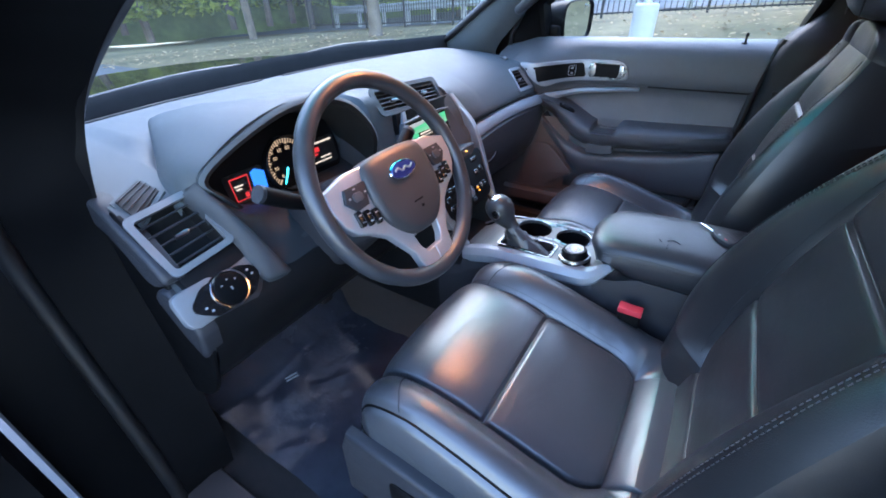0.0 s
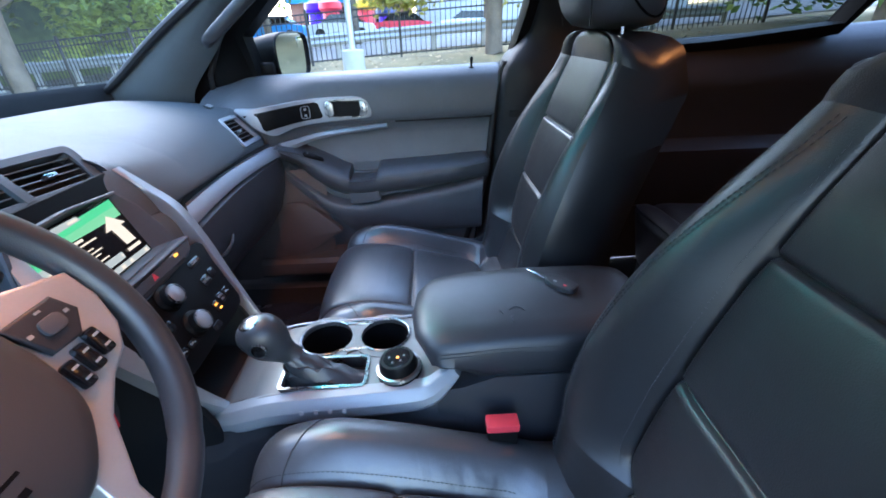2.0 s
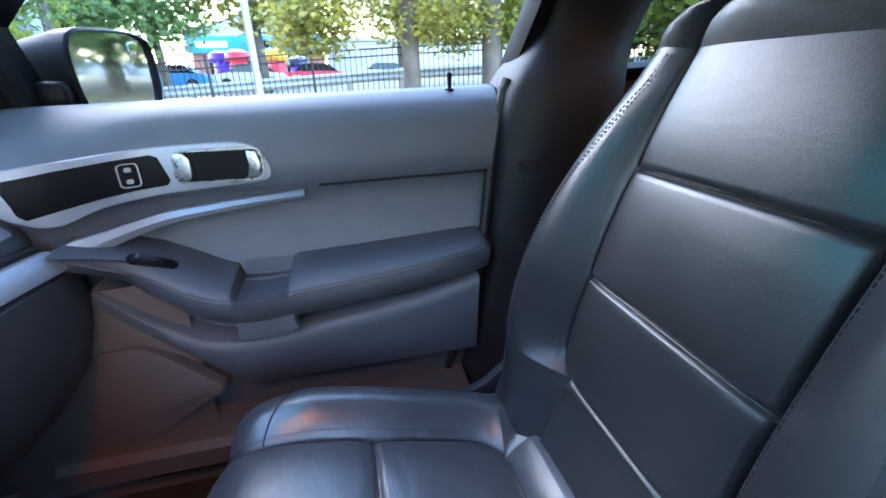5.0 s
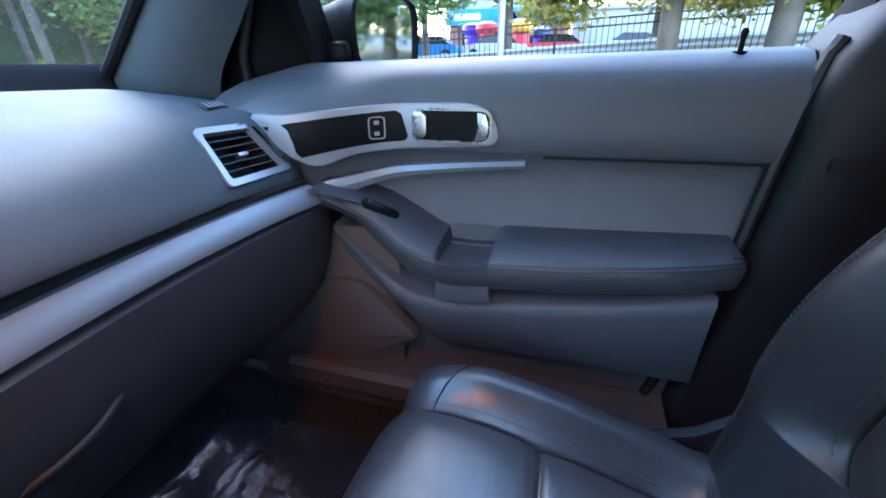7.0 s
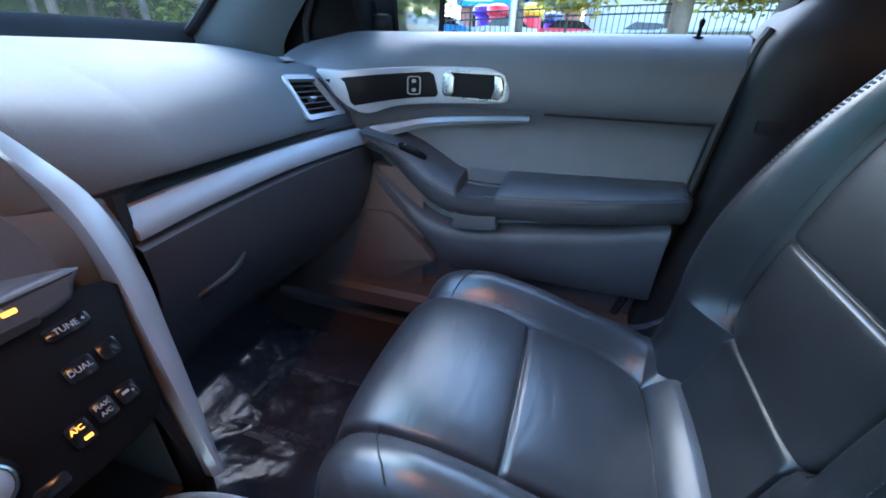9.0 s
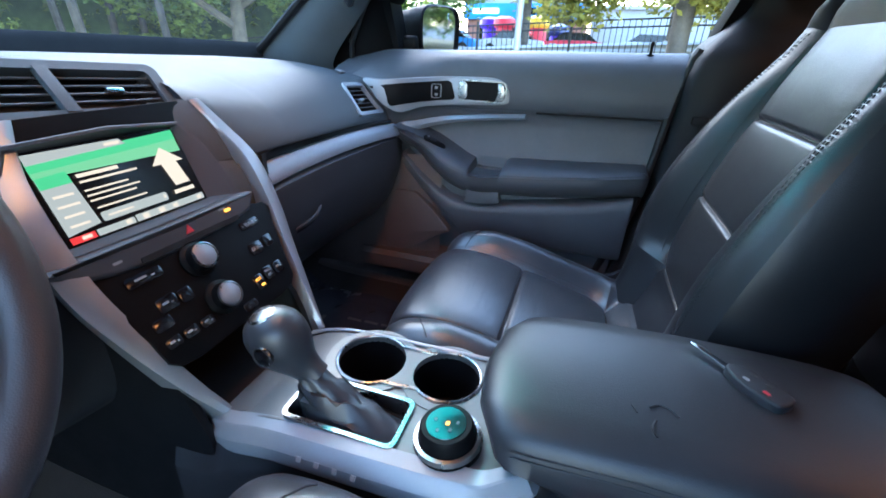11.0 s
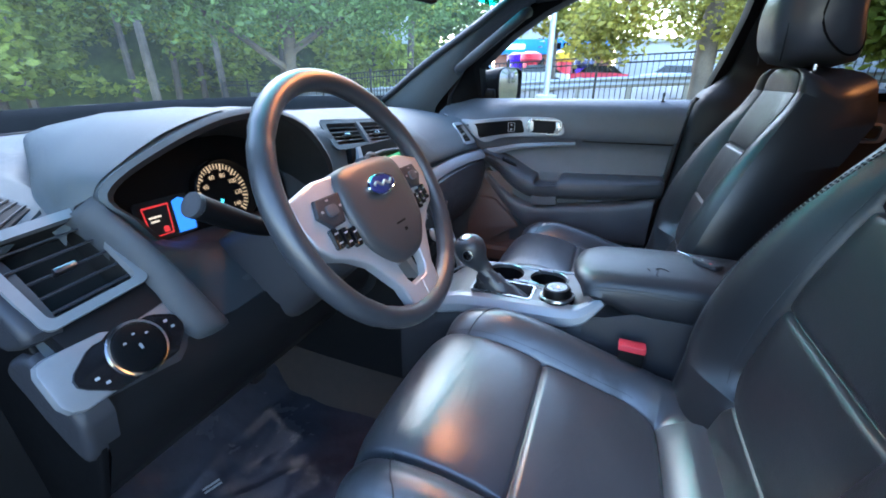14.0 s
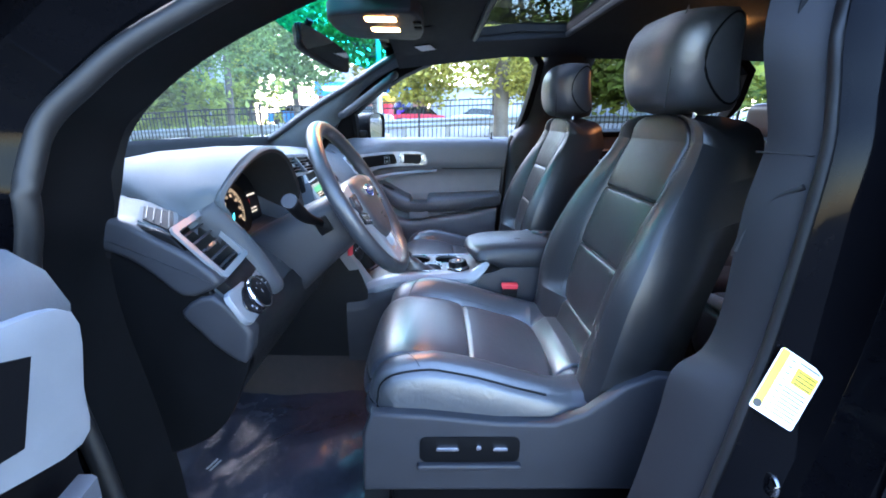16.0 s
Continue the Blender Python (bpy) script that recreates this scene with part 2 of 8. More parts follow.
def slab(poly, t, m=Matrix(), r=0.002, seg=2, base=0.0):
    """A plate with the outline poly in its own plane, from base to base + t along its normal, its front edge rounded."""
    bm = bmesh.new()
    lo = [bm.verts.new((u, v, base)) for u, v in poly]
    hi = [bm.verts.new((u, v, base + t)) for u, v in poly]
    n = len(poly)
    bm.faces.new(list(reversed(lo)))
    top = bm.faces.new(hi)
    for i in range(n):
        bm.faces.new((lo[i], lo[(i + 1) % n], hi[(i + 1) % n], hi[i]))
    bmesh.ops.recalc_face_normals(bm, faces=bm.faces)
    if r:
        bmesh.ops.bevel(bm, geom=list(top.edges), offset=r, segments=seg, affect="EDGES", profile=0.6)
    bmesh.ops.transform(bm, matrix=m, verts=bm.verts)
    return bm


def rounded(w, h, r, n=5, cx=0.0, cy=0.0):
    """A rectangle's outline with rounded corners."""
    out = []
    for k, (sx, sy) in enumerate(((1, 1), (-1, 1), (-1, -1), (1, -1))):
        for i in range(n + 1):
            a = math.pi / 2 * (k + i / n)
            out.append((cx + sx * (w / 2 - r) + r * math.cos(a), cy + sy * (h / 2 - r) + r * math.sin(a)))
    return out


def curve(points, n=8, closed=False):
    """A smooth line (Catmull-Rom) through the points."""
    p = [Vector(q) for q in points]
    out = []
    m = len(p)
    for i in range(m if closed else m - 1):
        a, b, c, d = (p[(i - 1) % m] if closed or i else p[0] * 2 - p[1]), p[i], p[(i + 1) % m], (p[(i + 2) % m] if closed or i + 2 < m else p[-1] * 2 - p[-2])
        for k in range(n):
            t = k / n
            out.append(0.5 * ((2 * b) + (c - a) * t + (2 * a - 5 * b + 4 * c - d) * t * t + (3 * b - a - 3 * c + d) * t ** 3))
    if not closed:
        out.append(p[-1])
    return out


def tube(pts, r, n=10, closed=False, squash=1.0, bm=None):
    pts = [Vector(p) for p in pts]
    rings = []
    up = Vector((0, 0, 1))
    m = len(pts)
    for i, p in enumerate(pts):
        d = (pts[(i + 1) % m] - pts[i - 1]) if closed else (pts[min(i + 1, m - 1)] - pts[max(i - 1, 0)])
        d.normalize()
        s = d.cross(up if abs(d.z) < 0.95 else Vector((0, 1, 0))).normalized()
        q = s.cross(d)
        rad = r[i] if isinstance(r, (list, tuple)) else r
        rings.append([p + s * math.cos(2 * math.pi * k / n) * rad + q * math.sin(2 * math.pi * k / n) * rad * squash for k in range(n)])
    if closed:
        rings.append(rings[0])
        b = skin(bm or bmesh.new(), rings, True, False)
        bmesh.ops.remove_doubles(b, verts=b.verts, dist=1e-6)
        return b
    return skin(bm or bmesh.new(), rings, True, True)


def turned(profile, m=Matrix(), n=28):
    """A turned body: rows of (radius, height) about its own z."""
    rings = [[m @ Vector((r * math.cos(2 * math.pi * k / n), r * math.sin(2 * math.pi * k / n), h)) for k in range(n)] for r, h in profile]
    return loft(rings, True, True)


def plane(o, u, v):
    """A frame with its origin at o, its x along u and its y as near v as may be."""
    u = Vector(u).normalized()
    n = u.cross(Vector(v)).normalized()
    v = n.cross(u)
    return Matrix(((u.x, v.x, n.x, o[0]), (u.y, v.y, n.y, o[1]), (u.z, v.z, n.z, o[2]), (0, 0, 0, 1)))


def pillow(surf, u0, u1, v0, v1, puff=0.012, drop=0.012, nu=14, nv=14, power=6):
    """A padded panel on the surface surf(u, v) -> (point, normal), its border tucked in."""
    rings = []
    for j in range(nv + 1):
        row = []
        for i in range(nu + 1):
            a, b = i / nu, j / nv
            a, b = 0.5 - 0.5 * math.cos(math.pi * a), 0.5 - 0.5 * math.cos(math.pi * b)
            p, q = surf(u0 + (u1 - u0) * a, v0 + (v1 - v0) * b)
            h = (1 - abs(2 * a - 1) ** power) * (1 - abs(2 * b - 1) ** power)
            row.append(p + q * (-drop + (puff + drop) * math.sqrt(max(0, h))))
        rings.append(row)
    return loft(rings)


def lerp_table(table, x):
    """A value, or a row of values, between the rows of a table (x, value)."""
    if x <= table[0][0]:
        return table[0][1]
    for i, ((a, p), (b, q)) in enumerate(zip(table, table[1:])):
        if x <= b:
            t = (x - a) / (b - a)
            s0 = (q - table[i - 1][1]) / (b - table[i - 1][0]) if i else (q - p) / (b - a)
            s1 = (table[i + 2][1] - p) / (table[i + 2][0] - a) if i + 2 < len(table) else (q - p) / (b - a)
            h = b - a
            return p * (2 * t ** 3 - 3 * t * t + 1) + h * s0 * (t ** 3 - 2 * t * t + t) + q * (3 * t * t - 2 * t ** 3) + h * s1 * (t ** 3 - t * t)
    return table[-1][1]


def bars(m, rows, mat, parent, name="print", lift=0.0006):
    """Small flat bars: rows of (u, v, width, height) on the plane m."""
    for u, v, w, h in rows:
        part(name, slab([(u - w / 2, v - h / 2), (u + w / 2, v - h / 2), (u + w / 2, v + h / 2), (u - w / 2, v + h / 2)], lift, m, 0), mat, parent)


def cut(bm, m, poly, reach=0.06):
    """Opens a sheet where its faces lie inside an outline of the plane m."""
    inv = m.inverted()
    n = len(poly)

    def inside(u, v):
        odd = False
        for i in range(n):
            (a, b), (c, d) = poly[i], poly[i - 1]
            if (b > v) != (d > v) and u < (c - a) * (v - b) / (d - b) + a:
                odd = not odd
        return odd
    gone = []
    for f in bm.faces:
        q = inv @ f.calc_center_median()
        if abs(q.z) < reach and inside(q.x, q.y):
            gone.append(f)
    bmesh.ops.delete(bm, geom=gone, context="FACES")
    return bm

# ---- cabin shell ----
def spread(rows, n=6):
    """Rings refined smoothly between the given ones."""
    cols = [curve([r[i] for r in rows], n) for i in range(len(rows[0]))]
    return [[c[k] for c in cols] for k in range(len(cols[0]))]


def shell():
    # floor: a carpet sheet with a raised tunnel and a toe board
    rows = []
    for y, z in ((0.95, 0.80), (0.80, 0.62), (0.66, 0.45), (0.55, 0.40), (0.2, 0.39), (-0.4, 0.40), (-0.9, 0.42), (-1.9, 0.46)):
        rows.append([Vector((x, y, z + h)) for x, h in ((-0.86, 0.02), (-0.80, 0.02), (-0.74, 0), (-0.45, 0), (-0.2, 0.01), (-0.15, 0.08), (-0.1, 0.16), (0.1, 0.16), (0.15, 0.08), (0.2, 0.01), (0.45, 0), (0.74, 0), (0.80, 0.02), (0.86, 0.02))])
    bm = loft(spread(rows, 4))
    solid("floor", bm, CARPET, "dark brown carpeted cabin floor under both front seats", "floor", "structure")
    # headliner with a sunroof opening, in one mesh
    xs = [-0.72, -0.60, -0.42, -0.40, -0.2, 0.0, 0.2, 0.40, 0.42, 0.60, 0.72]
    ys = [0.05, 0.0, -0.12, -0.26, -0.28, -0.45, -0.62, -0.64, -0.9, -1.3, -1.95]

    def ceil(x, y):
        return 1.545 + 0.06 * min(1, max(0, (0.05 - y) / 0.5)) - 0.05 * (abs(x) / 0.72) ** 4
    bm = bmesh.new()
    top = {}
    for k, off in ((0, 0.0), (1, 0.03)):
        for i, x in enumerate(xs):
            for j, y in enumerate(ys):
                top[k, i, j] = bm.verts.new((x, y, ceil(x, y) + off))
    hole = lambda i, j: 3 <= i < 7 and 4 <= j < 6
    for k in (0, 1):
        for i in range(len(xs) - 1):
            for j in range(len(ys) - 1):
                if not hole(i, j):
                    bm.faces.new((top[k, i, j], top[k, i + 1, j], top[k, i + 1, j + 1], top[k, i, j + 1]))
    for i in range(len(xs) - 1):
        for j in range(len(ys) - 1):
            if hole(i, j):
                for (a, b), (di, dj) in (((i, j), (0, -1)), ((i, j), (-1, 0)), ((i, j), (1, 0)), ((i, j), (0, 1))):
                    if not hole(i + di, j + dj):
                        e = {(0, -1): ((i, j), (i + 1, j)), (-1, 0): ((i, j), (i, j + 1)), (1, 0): ((i + 1, j), (i + 1, j + 1)), (0, 1): ((i, j + 1), (i + 1, j + 1))}[di, dj]
                        p, q = e
                        bm.faces.new((top[0, p[0], p[1]], top[0, q[0], q[1]], top[1, q[0], q[1]], top[1, p[0], p[1]]))
    solid("ceiling", bm, HEADLINER, "black fabric headliner with a sunroof opening", "ceiling", "structure")
    fr = bmesh.new()
    for ring in ([(-0.41, -0.27), (0.41, -0.27), (0.41, -0.63), (-0.41, -0.63)],):
        tube([Vector((x, y, ceil(x, y) - 0.004)) for x, y in ring], 0.012, 8, True, bm=fr)
    solid("trim", fr, PLASTIC, "dark moulding round the sunroof opening", "trim", "structure")
    g = box(-0.42, 0.42, -0.65, -0.25, 1.625, 1.631, 0)
    ob = solid("sunroof_glass", g, REARGLASS, "dark tinted sunroof glass panel, closed", "sunroof", "structure")
    ob.visible_shadow = False
    # painted roof above
    rows = []
    for y, z in ((0.10, 1.57), (-0.05, 1.61), (-0.245, 1.64)):
        rows.append([Vector((x, y, z - 0.05 * (abs(x) / 0.75) ** 4)) for x in (-0.75, -0.6, -0.3, 0, 0.3, 0.6, 0.75)])
    solid("roof_front", loft(rows), PAINT, "gloss black roof skin above the windshield", "roof", "structure")
    rows = []
    for y, z in ((-0.655, 1.645), (-1.2, 1.66), (-2.0, 1.62)):
        rows.append([Vector((x, y, z - 0.05 * (abs(x) / 0.75) ** 4)) for x in (-0.75, -0.6, -0.3, 0, 0.3, 0.6, 0.75)])
    solid("roof_rear", loft(rows), PAINT, "gloss black roof skin behind the sunroof", "roof", "structure")
    # rear closing wall behind the second row
    solid("wall_rear", box(-0.82, 0.82, -2.05, -1.97, 0.42, 1.62, 0.01), HEADLINER, "dark rear end of the cabin behind the second row", "wall", "structure")


def pillar_points(s):
    """Windshield side and door side of a front pillar, s = 1 passenger, -1 driver."""
    glass = [Vector((s * x, y, z)) for x, y, z in ((0.86, 0.86, 1.10), (0.80, 0.70, 1.17), (0.745, 0.49, 1.30), (0.69, 0.27, 1.42), (0.655, 0.13, 1.50), (0.625, 0.04, 1.545))]
    if s < 0:
        door = [Vector((-x, y, z)) for x, y, z in ((0.765, 0.362, 1.06), (0.755, 0.335, 1.16), (0.733, 0.312, 1.25), (0.707, 0.222, 1.337), (0.682, 0.07, 1.42), (0.655, -0.09, 1.487))]
        return glass, door
    door = [Vector((s * x, y, z)) for x, y, z in ((0.87, 0.50, 1.08), (0.83, 0.465, 1.15), (0.800, 0.345, 1.27), (0.780, 0.245, 1.39), (0.752, 0.10, 1.485), (0.71, -0.04, 1.535))]
    return glass, door


def front_pillar(s):
    glass, door = pillar_points(s)
    rows = []
    for g, d in zip(curve(glass, 5), curve(door, 5)):
        mid = (g + d) / 2
        inner = Vector((-s * 0.045, -0.02, 0.0))
        out = Vector((s * 0.05, 0.03, 0.03))
        rows.append([g, g * 0.75 + d * 0.25 + inner * 0.55, mid + inner * 0.8, g * 0.25 + d * 0.75 + inner * 0.7, d + inner * 0.1, d + out * 0.8, mid + out * 1.3, g + out * 0.6])
    name = "pillar_passenger" if s > 0 else "pillar_driver"
    # the driver's trim is near-black, the passenger's grey: shade put into the colour
    ob = solid(name, loft(rows, True, True), VINYL if s > 0 else SATIN, "slate grey plastic trim of the front roof pillar" if s > 0 else "moulded front roof pillar trim beside the open door, near-black for its shade", "pillar", "structure")
    return ob


def windshield():
    gl, _ = pillar_points(-1)
    gr, _ = pillar_points(1)
    rows = []
    for a, b in zip(curve(gl, 5)[4:], curve(gr, 5)[4:]):
        bulge = Vector((0, 0.10, 0.012))
        rows.append([a.lerp(b, i / 12) + bulge * math.sin(math.pi * i / 12) + Vector((0, 0.012, 0.012)) for i in range(13)])
    k = len(rows) - 8
    ob = solid("window_1", loft(rows[:k + 1]), SCREENGLASS, "curved clear windshield glass", "windshield", "structure")
    ob.visible_shadow = False
    for sg, col in ((-1, 0), (1, -1)):
        solid("window_seal", tube([r[col] + Vector((-sg * 0.012, -0.022, -0.008)) for r in rows], 0.011, 8), RUBBER, "black border at the side of the windshield", "seal", "structure")
    band = solid("window_2", loft(rows[k:]), TEALGLASS, "teal shade band across the top of the windshield", "windshield", "structure")
    band.visible_shadow = False
    # black border at the foot of the glass
    solid("trim", loft([[p + Vector((0, 0.12, -0.05)) for p in rows[0]], [p + Vector((0, 0.02, 0.004)) for p in rows[0]], [p + Vector((0, -0.028, 0.016)) for p in rows[0]], [p + Vector((0, -0.036, 0.0)) for p in rows[0]], [p + Vector((0, -0.030, -0.09)) for p in rows[0]]]), VOID, "black border along the foot of the windshield", "trim", "structure")


shell()
front_pillar(1)
front_pillar(-1)
windshield()

# ---- dashboard ----
DASH = [
    (-0.775, [(0.86, 1.1), (0.7, 1.135), (0.56, 1.14), (0.44, 1.132), (0.35, 1.118), (0.282, 1.096), (0.225, 1.015), (0.185, 0.965), (0.19, 0.9), (0.28, 0.76), (0.42, 0.66)]),
    (-0.66, [(0.9, 1.105), (0.72, 1.14), (0.56, 1.148), (0.44, 1.14), (0.35, 1.125), (0.282, 1.098), (0.225, 1.015), (0.185, 0.965), (0.18, 0.9), (0.26, 0.76), (0.42, 0.66)]),
    (-0.625, [(0.9, 1.105), (0.72, 1.145), (0.56, 1.155), (0.46, 1.148), (0.39, 1.1), (0.36, 1.035), (0.25, 1), (0.195, 0.965), (0.185, 0.9), (0.26, 0.76), (0.42, 0.66)]),
    (-0.45, [(0.93, 1.11), (0.73, 1.15), (0.57, 1.16), (0.47, 1.15), (0.4, 1.1), (0.36, 1.03), (0.27, 0.995), (0.21, 0.965), (0.2, 0.9), (0.27, 0.76), (0.44, 0.66)]),
    (-0.27, [(0.95, 1.11), (0.74, 1.15), (0.57, 1.16), (0.47, 1.15), (0.4, 1.1), (0.36, 1.03), (0.27, 0.995), (0.22, 0.965), (0.21, 0.9), (0.27, 0.76), (0.44, 0.66)]),
    (-0.21, [(0.95, 1.11), (0.74, 1.15), (0.56, 1.162), (0.44, 1.162), (0.358, 1.158), (0.308, 1.148), (0.283, 1.1), (0.258, 1.02), (0.228, 0.92), (0.258, 0.76), (0.428, 0.66)]),
    (0, [(0.96, 1.11), (0.75, 1.15), (0.56, 1.162), (0.44, 1.162), (0.35, 1.156), (0.3, 1.145), (0.275, 1.09), (0.255, 1.02), (0.22, 0.92), (0.22, 0.76), (0.4, 0.66)]),
    (0.14, [(0.95, 1.11), (0.74, 1.15), (0.56, 1.158), (0.45, 1.15), (0.3375, 1.13), (0.27, 1.105), (0.24, 1.06), (0.232, 1.02), (0.23, 1), (0.24, 0.9), (0.27, 0.8)]),
    (0.28, [(0.93, 1.11), (0.73, 1.148), (0.57, 1.152), (0.46, 1.14), (0.3566, 1.118), (0.2834, 1.085), (0.245, 1.046), (0.232, 1.016), (0.256, 1.006), (0.258, 0.9), (0.298, 0.8)]),
    (0.55, [(0.9, 1.105), (0.72, 1.142), (0.58, 1.146), (0.46, 1.134), (0.3638, 1.118), (0.2962, 1.09), (0.256, 1.048), (0.240, 1.010), (0.266, 1.002), (0.274, 0.9), (0.324, 0.8)]),
    (0.72, [(0.88, 1.1), (0.72, 1.135), (0.58, 1.138), (0.47, 1.128), (0.3837, 1.115), (0.3138, 1.1), (0.264, 1.045), (0.248, 0.996), (0.276, 0.99), (0.296, 0.9), (0.346, 0.8)]),
    (0.79, [(0.86, 1.09), (0.72, 1.125), (0.58, 1.125), (0.48, 1.118), (0.401, 1.106), (0.329, 1.09), (0.28, 1.04), (0.265, 0.99), (0.28, 0.98), (0.3, 0.9), (0.36, 0.8)]),
]


def dash_at(x):
    for (a, p), (b, q) in zip(DASH, DASH[1:]):
        if x <= b:
            t = max(0, (x - a) / (b - a))
            return [Vector((x, u[0] + (v[0] - u[0]) * t, u[1] + (v[1] - u[1]) * t)) for u, v in zip(p, q)]
    return [Vector((x, *u)) for u in DASH[-1][1]]


def taper(poly, k):
    """An outline that narrows towards its top by k for each metre."""
    return [(u * (1 - k * v), v) for u, v in poly]


def louvre(m, w, h, n, parent, mat=None, narrow=0.0, depth=0.05):
    """An air vent: a dark box, slats across it and a small thumb tab. m: frame of its face."""
    wall = taper([(w / 2 + 0.001, h / 2 + 0.001), (-w / 2 - 0.001, h / 2 + 0.001), (-w / 2 - 0.001, -h / 2 - 0.001), (w / 2 + 0.001, -h / 2 - 0.001)], narrow)
    b = slab(wall, 0.002, m @ Matrix.Translation((0, 0, -depth)), 0)
    skin(b, [[m @ Vector((u, v, z)) for u, v in wall] for z in (-0.003, -depth)], True)
    part("vent_box", b, VOID, parent)
    for i in range(n):
        v = -h / 2 + h * (i + 0.5) / n
        half = w / 2 * (1 - narrow * v)
        s = slab([(-half, -0.0011), (half, -0.0011), (half, 0.0011), (-half, 0.0011)], 0.006, m @ Matrix.Translation((0, v, -0.010)) @ pose(0, 0, 0, 24), 0.0005, 1)
        part("slat", s, mat or TRIMGREY, parent)
    if w:
        s = slab(rounded(0.022, 0.006, 0.002, 3), 0.010, m @ Matrix.Translation((0, -h * 0.02, -0.008)), 0.0015)
        part("vent_tab", s, DARKCHROME, parent, "small bright vent tab")


def frame_ring(outer, inner, t, m, deep=0.02):
    """A flat frame between two outlines of the same number of points."""
    bm = bmesh.new()
    rings = []
    for poly, w in ((outer, 0), (outer, t), (inner, t), (inner, -deep)):
        rings.append([m @ Vector((u, v, w)) for u, v in poly])
    skin(bm, rings, True)
    return bm


centre_vent = plane((-0.036, 0.301, 1.128), (1, 0.0, -0.06), (0.0, 0.62, 0.8))


def vent_place(side):
    """Frame, width, height and narrowing of an outer vent."""
    if side < 0:
        return plane((-0.706, 0.241, 1.068), (1, 0.10, 0.07), (0.02, 0.62, 0.78)), 0.089, 0.086, 0.0
    return plane((0.6355, 0.276, 1.0575), (1, 0.07, -0.07), (0.0, 0.62, 0.76)), 0.113, 0.075, 3.0


def dashboard():
    d = thing("dashboard", (0, 0.5, 0.7), "slate grey soft vinyl dashboard with satin silver accents", "dashboard")
    xs = sorted(set([-0.757 + 1.547 * i / 150 for i in range(151)] + [x for x, _ in DASH[1:]]))
    rows = []
    for x in xs:
        p = dash_at(x)
        rows.append(curve(p, 8))
    # dash skin down to the crease, then the lower panel
    up = [r[:57] for r in rows]
    lo = [r[56:] for r in rows]
    top = loft(up)
    for side in (-1, 1):
        m, w, h, k = vent_place(side)
        cut(top, m, taper(rounded(w + 0.012, h + 0.012, 0.006), k))
    cut(top, centre_vent, rounded(0.262, 0.066, 0.01))
    part("upper_panel", top, VINYL, d, "slate blue-grey grained vinyl top")
    part("lower_panel", loft(lo), PLASTIC, d)
    shelf = [[q + Vector((0, -0.0035, 0.0035)) for q in r[39:57]] for x, r in zip(xs, rows) if -0.632 < x < -0.232]
    part("instrument_shelf", loft(shelf), GLOVE, d, "dark plastic shelf below the instruments")
    # windshield defroster slots
    for x0, x1 in ((-0.62, -0.16), (-0.08, 0.42)):
        rows = []
        for k in range(13):
            x = x0 + (x1 - x0) * k / 12
            y = 0.70 + 0.05 * (1 - (x / 0.8) ** 2) - 0.012
            z = 1.1545
            c = dash_at(x)
            t = (y - c[2].y) / (c[1].y - c[2].y)
            z = c[2].z + (c[1].z - c[2].z) * t + 0.003
            rows.append([Vector((x, y, z)), Vector((x, y + 0.012, z)), Vector((x, y + 0.012, z - 0.004)), Vector((x, y, z - 0.004))])
        part("defroster_slot", loft(rows, True, True), VOID, d)
    # hood over the instruments
    lip = [(-0.602, 1.055), (-0.632, 1.094), (-0.654, 1.132), (-0.594, 1.167), (-0.489, 1.200), (-0.394, 1.204), (-0.317, 1.178), (-0.265, 1.128), (-0.244, 1.080), (-0.240, 1.02)]
    lipc = curve([(x, 0.243 + 0.02 * (z < 1.06), z) for x, z in lip], 5)
    back = curve([(x * 1.04 + 0.02, 0.42 + 0.10 * max(0, (z - 1.05) / 0.15), min(z, 1.05 + (z - 1.05) * 0.72) + 0.004) for x, z in lip], 5)
    rows = []
    for i, (a, b) in enumerate(zip(lipc, back)):
        c = Vector((-0.46, a.y, 1.03))
        # towards the door the hood runs out flat into the dash top
        w = min(1, max(0, (-0.50 - a.x) / 0.14)) * min(1, max(0, (a.z - 1.06) / 0.05))
        b = b.lerp(Vector((-0.620, 0.44, 1.130)), w)
        inn = (c - a).normalized() * 0.014
        deep = Vector((a.x * 0.95 - 0.023, 0.365, a.z + (1.03 - a.z) * 0.27))
        out = (a - c).normalized()
        rows.append([b - out * 0.02, b, a.lerp(b, 0.55) + out * (0.010 - 0.010 * w) - Vector((0, 0, 0.008 * w)), a.lerp(b, 0.18) + out * (0.008 - 0.008 * w), a + out * 0.001, a + inn * 0.4 + Vector((0, -0.004, 0)), a + inn, deep])
    outer = [r[:6] for r in rows]
    inner = [r[5:] for r in rows]
    part("instrument_hood", loft(outer), VINYL, d, "arched grey vinyl hood over the instruments", 60)
    # the lining is black to imitate the shade inside the hood
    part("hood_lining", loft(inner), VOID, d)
    # dark panel between the outer vent and the instruments
    inner = curve([(-0.654, 0.266, 1.134), (-0.632, 0.252, 1.095), (-0.604, 0.250, 1.056), (-0.577, 0.252, 1.038), (-0.53, 0.258, 1.016), (-0.46, 0.262, 1.004), (-0.36, 0.266, 1.000)], 6)
    outer = curve([(-0.664, 0.284, 1.124), (-0.650, 0.250, 1.090), (-0.646, 0.222, 1.045), (-0.638, 0.202, 0.996), (-0.615, 0.186, 0.962), (-0.50, 0.186, 0.950), (-0.36, 0.192, 0.950)], 6)
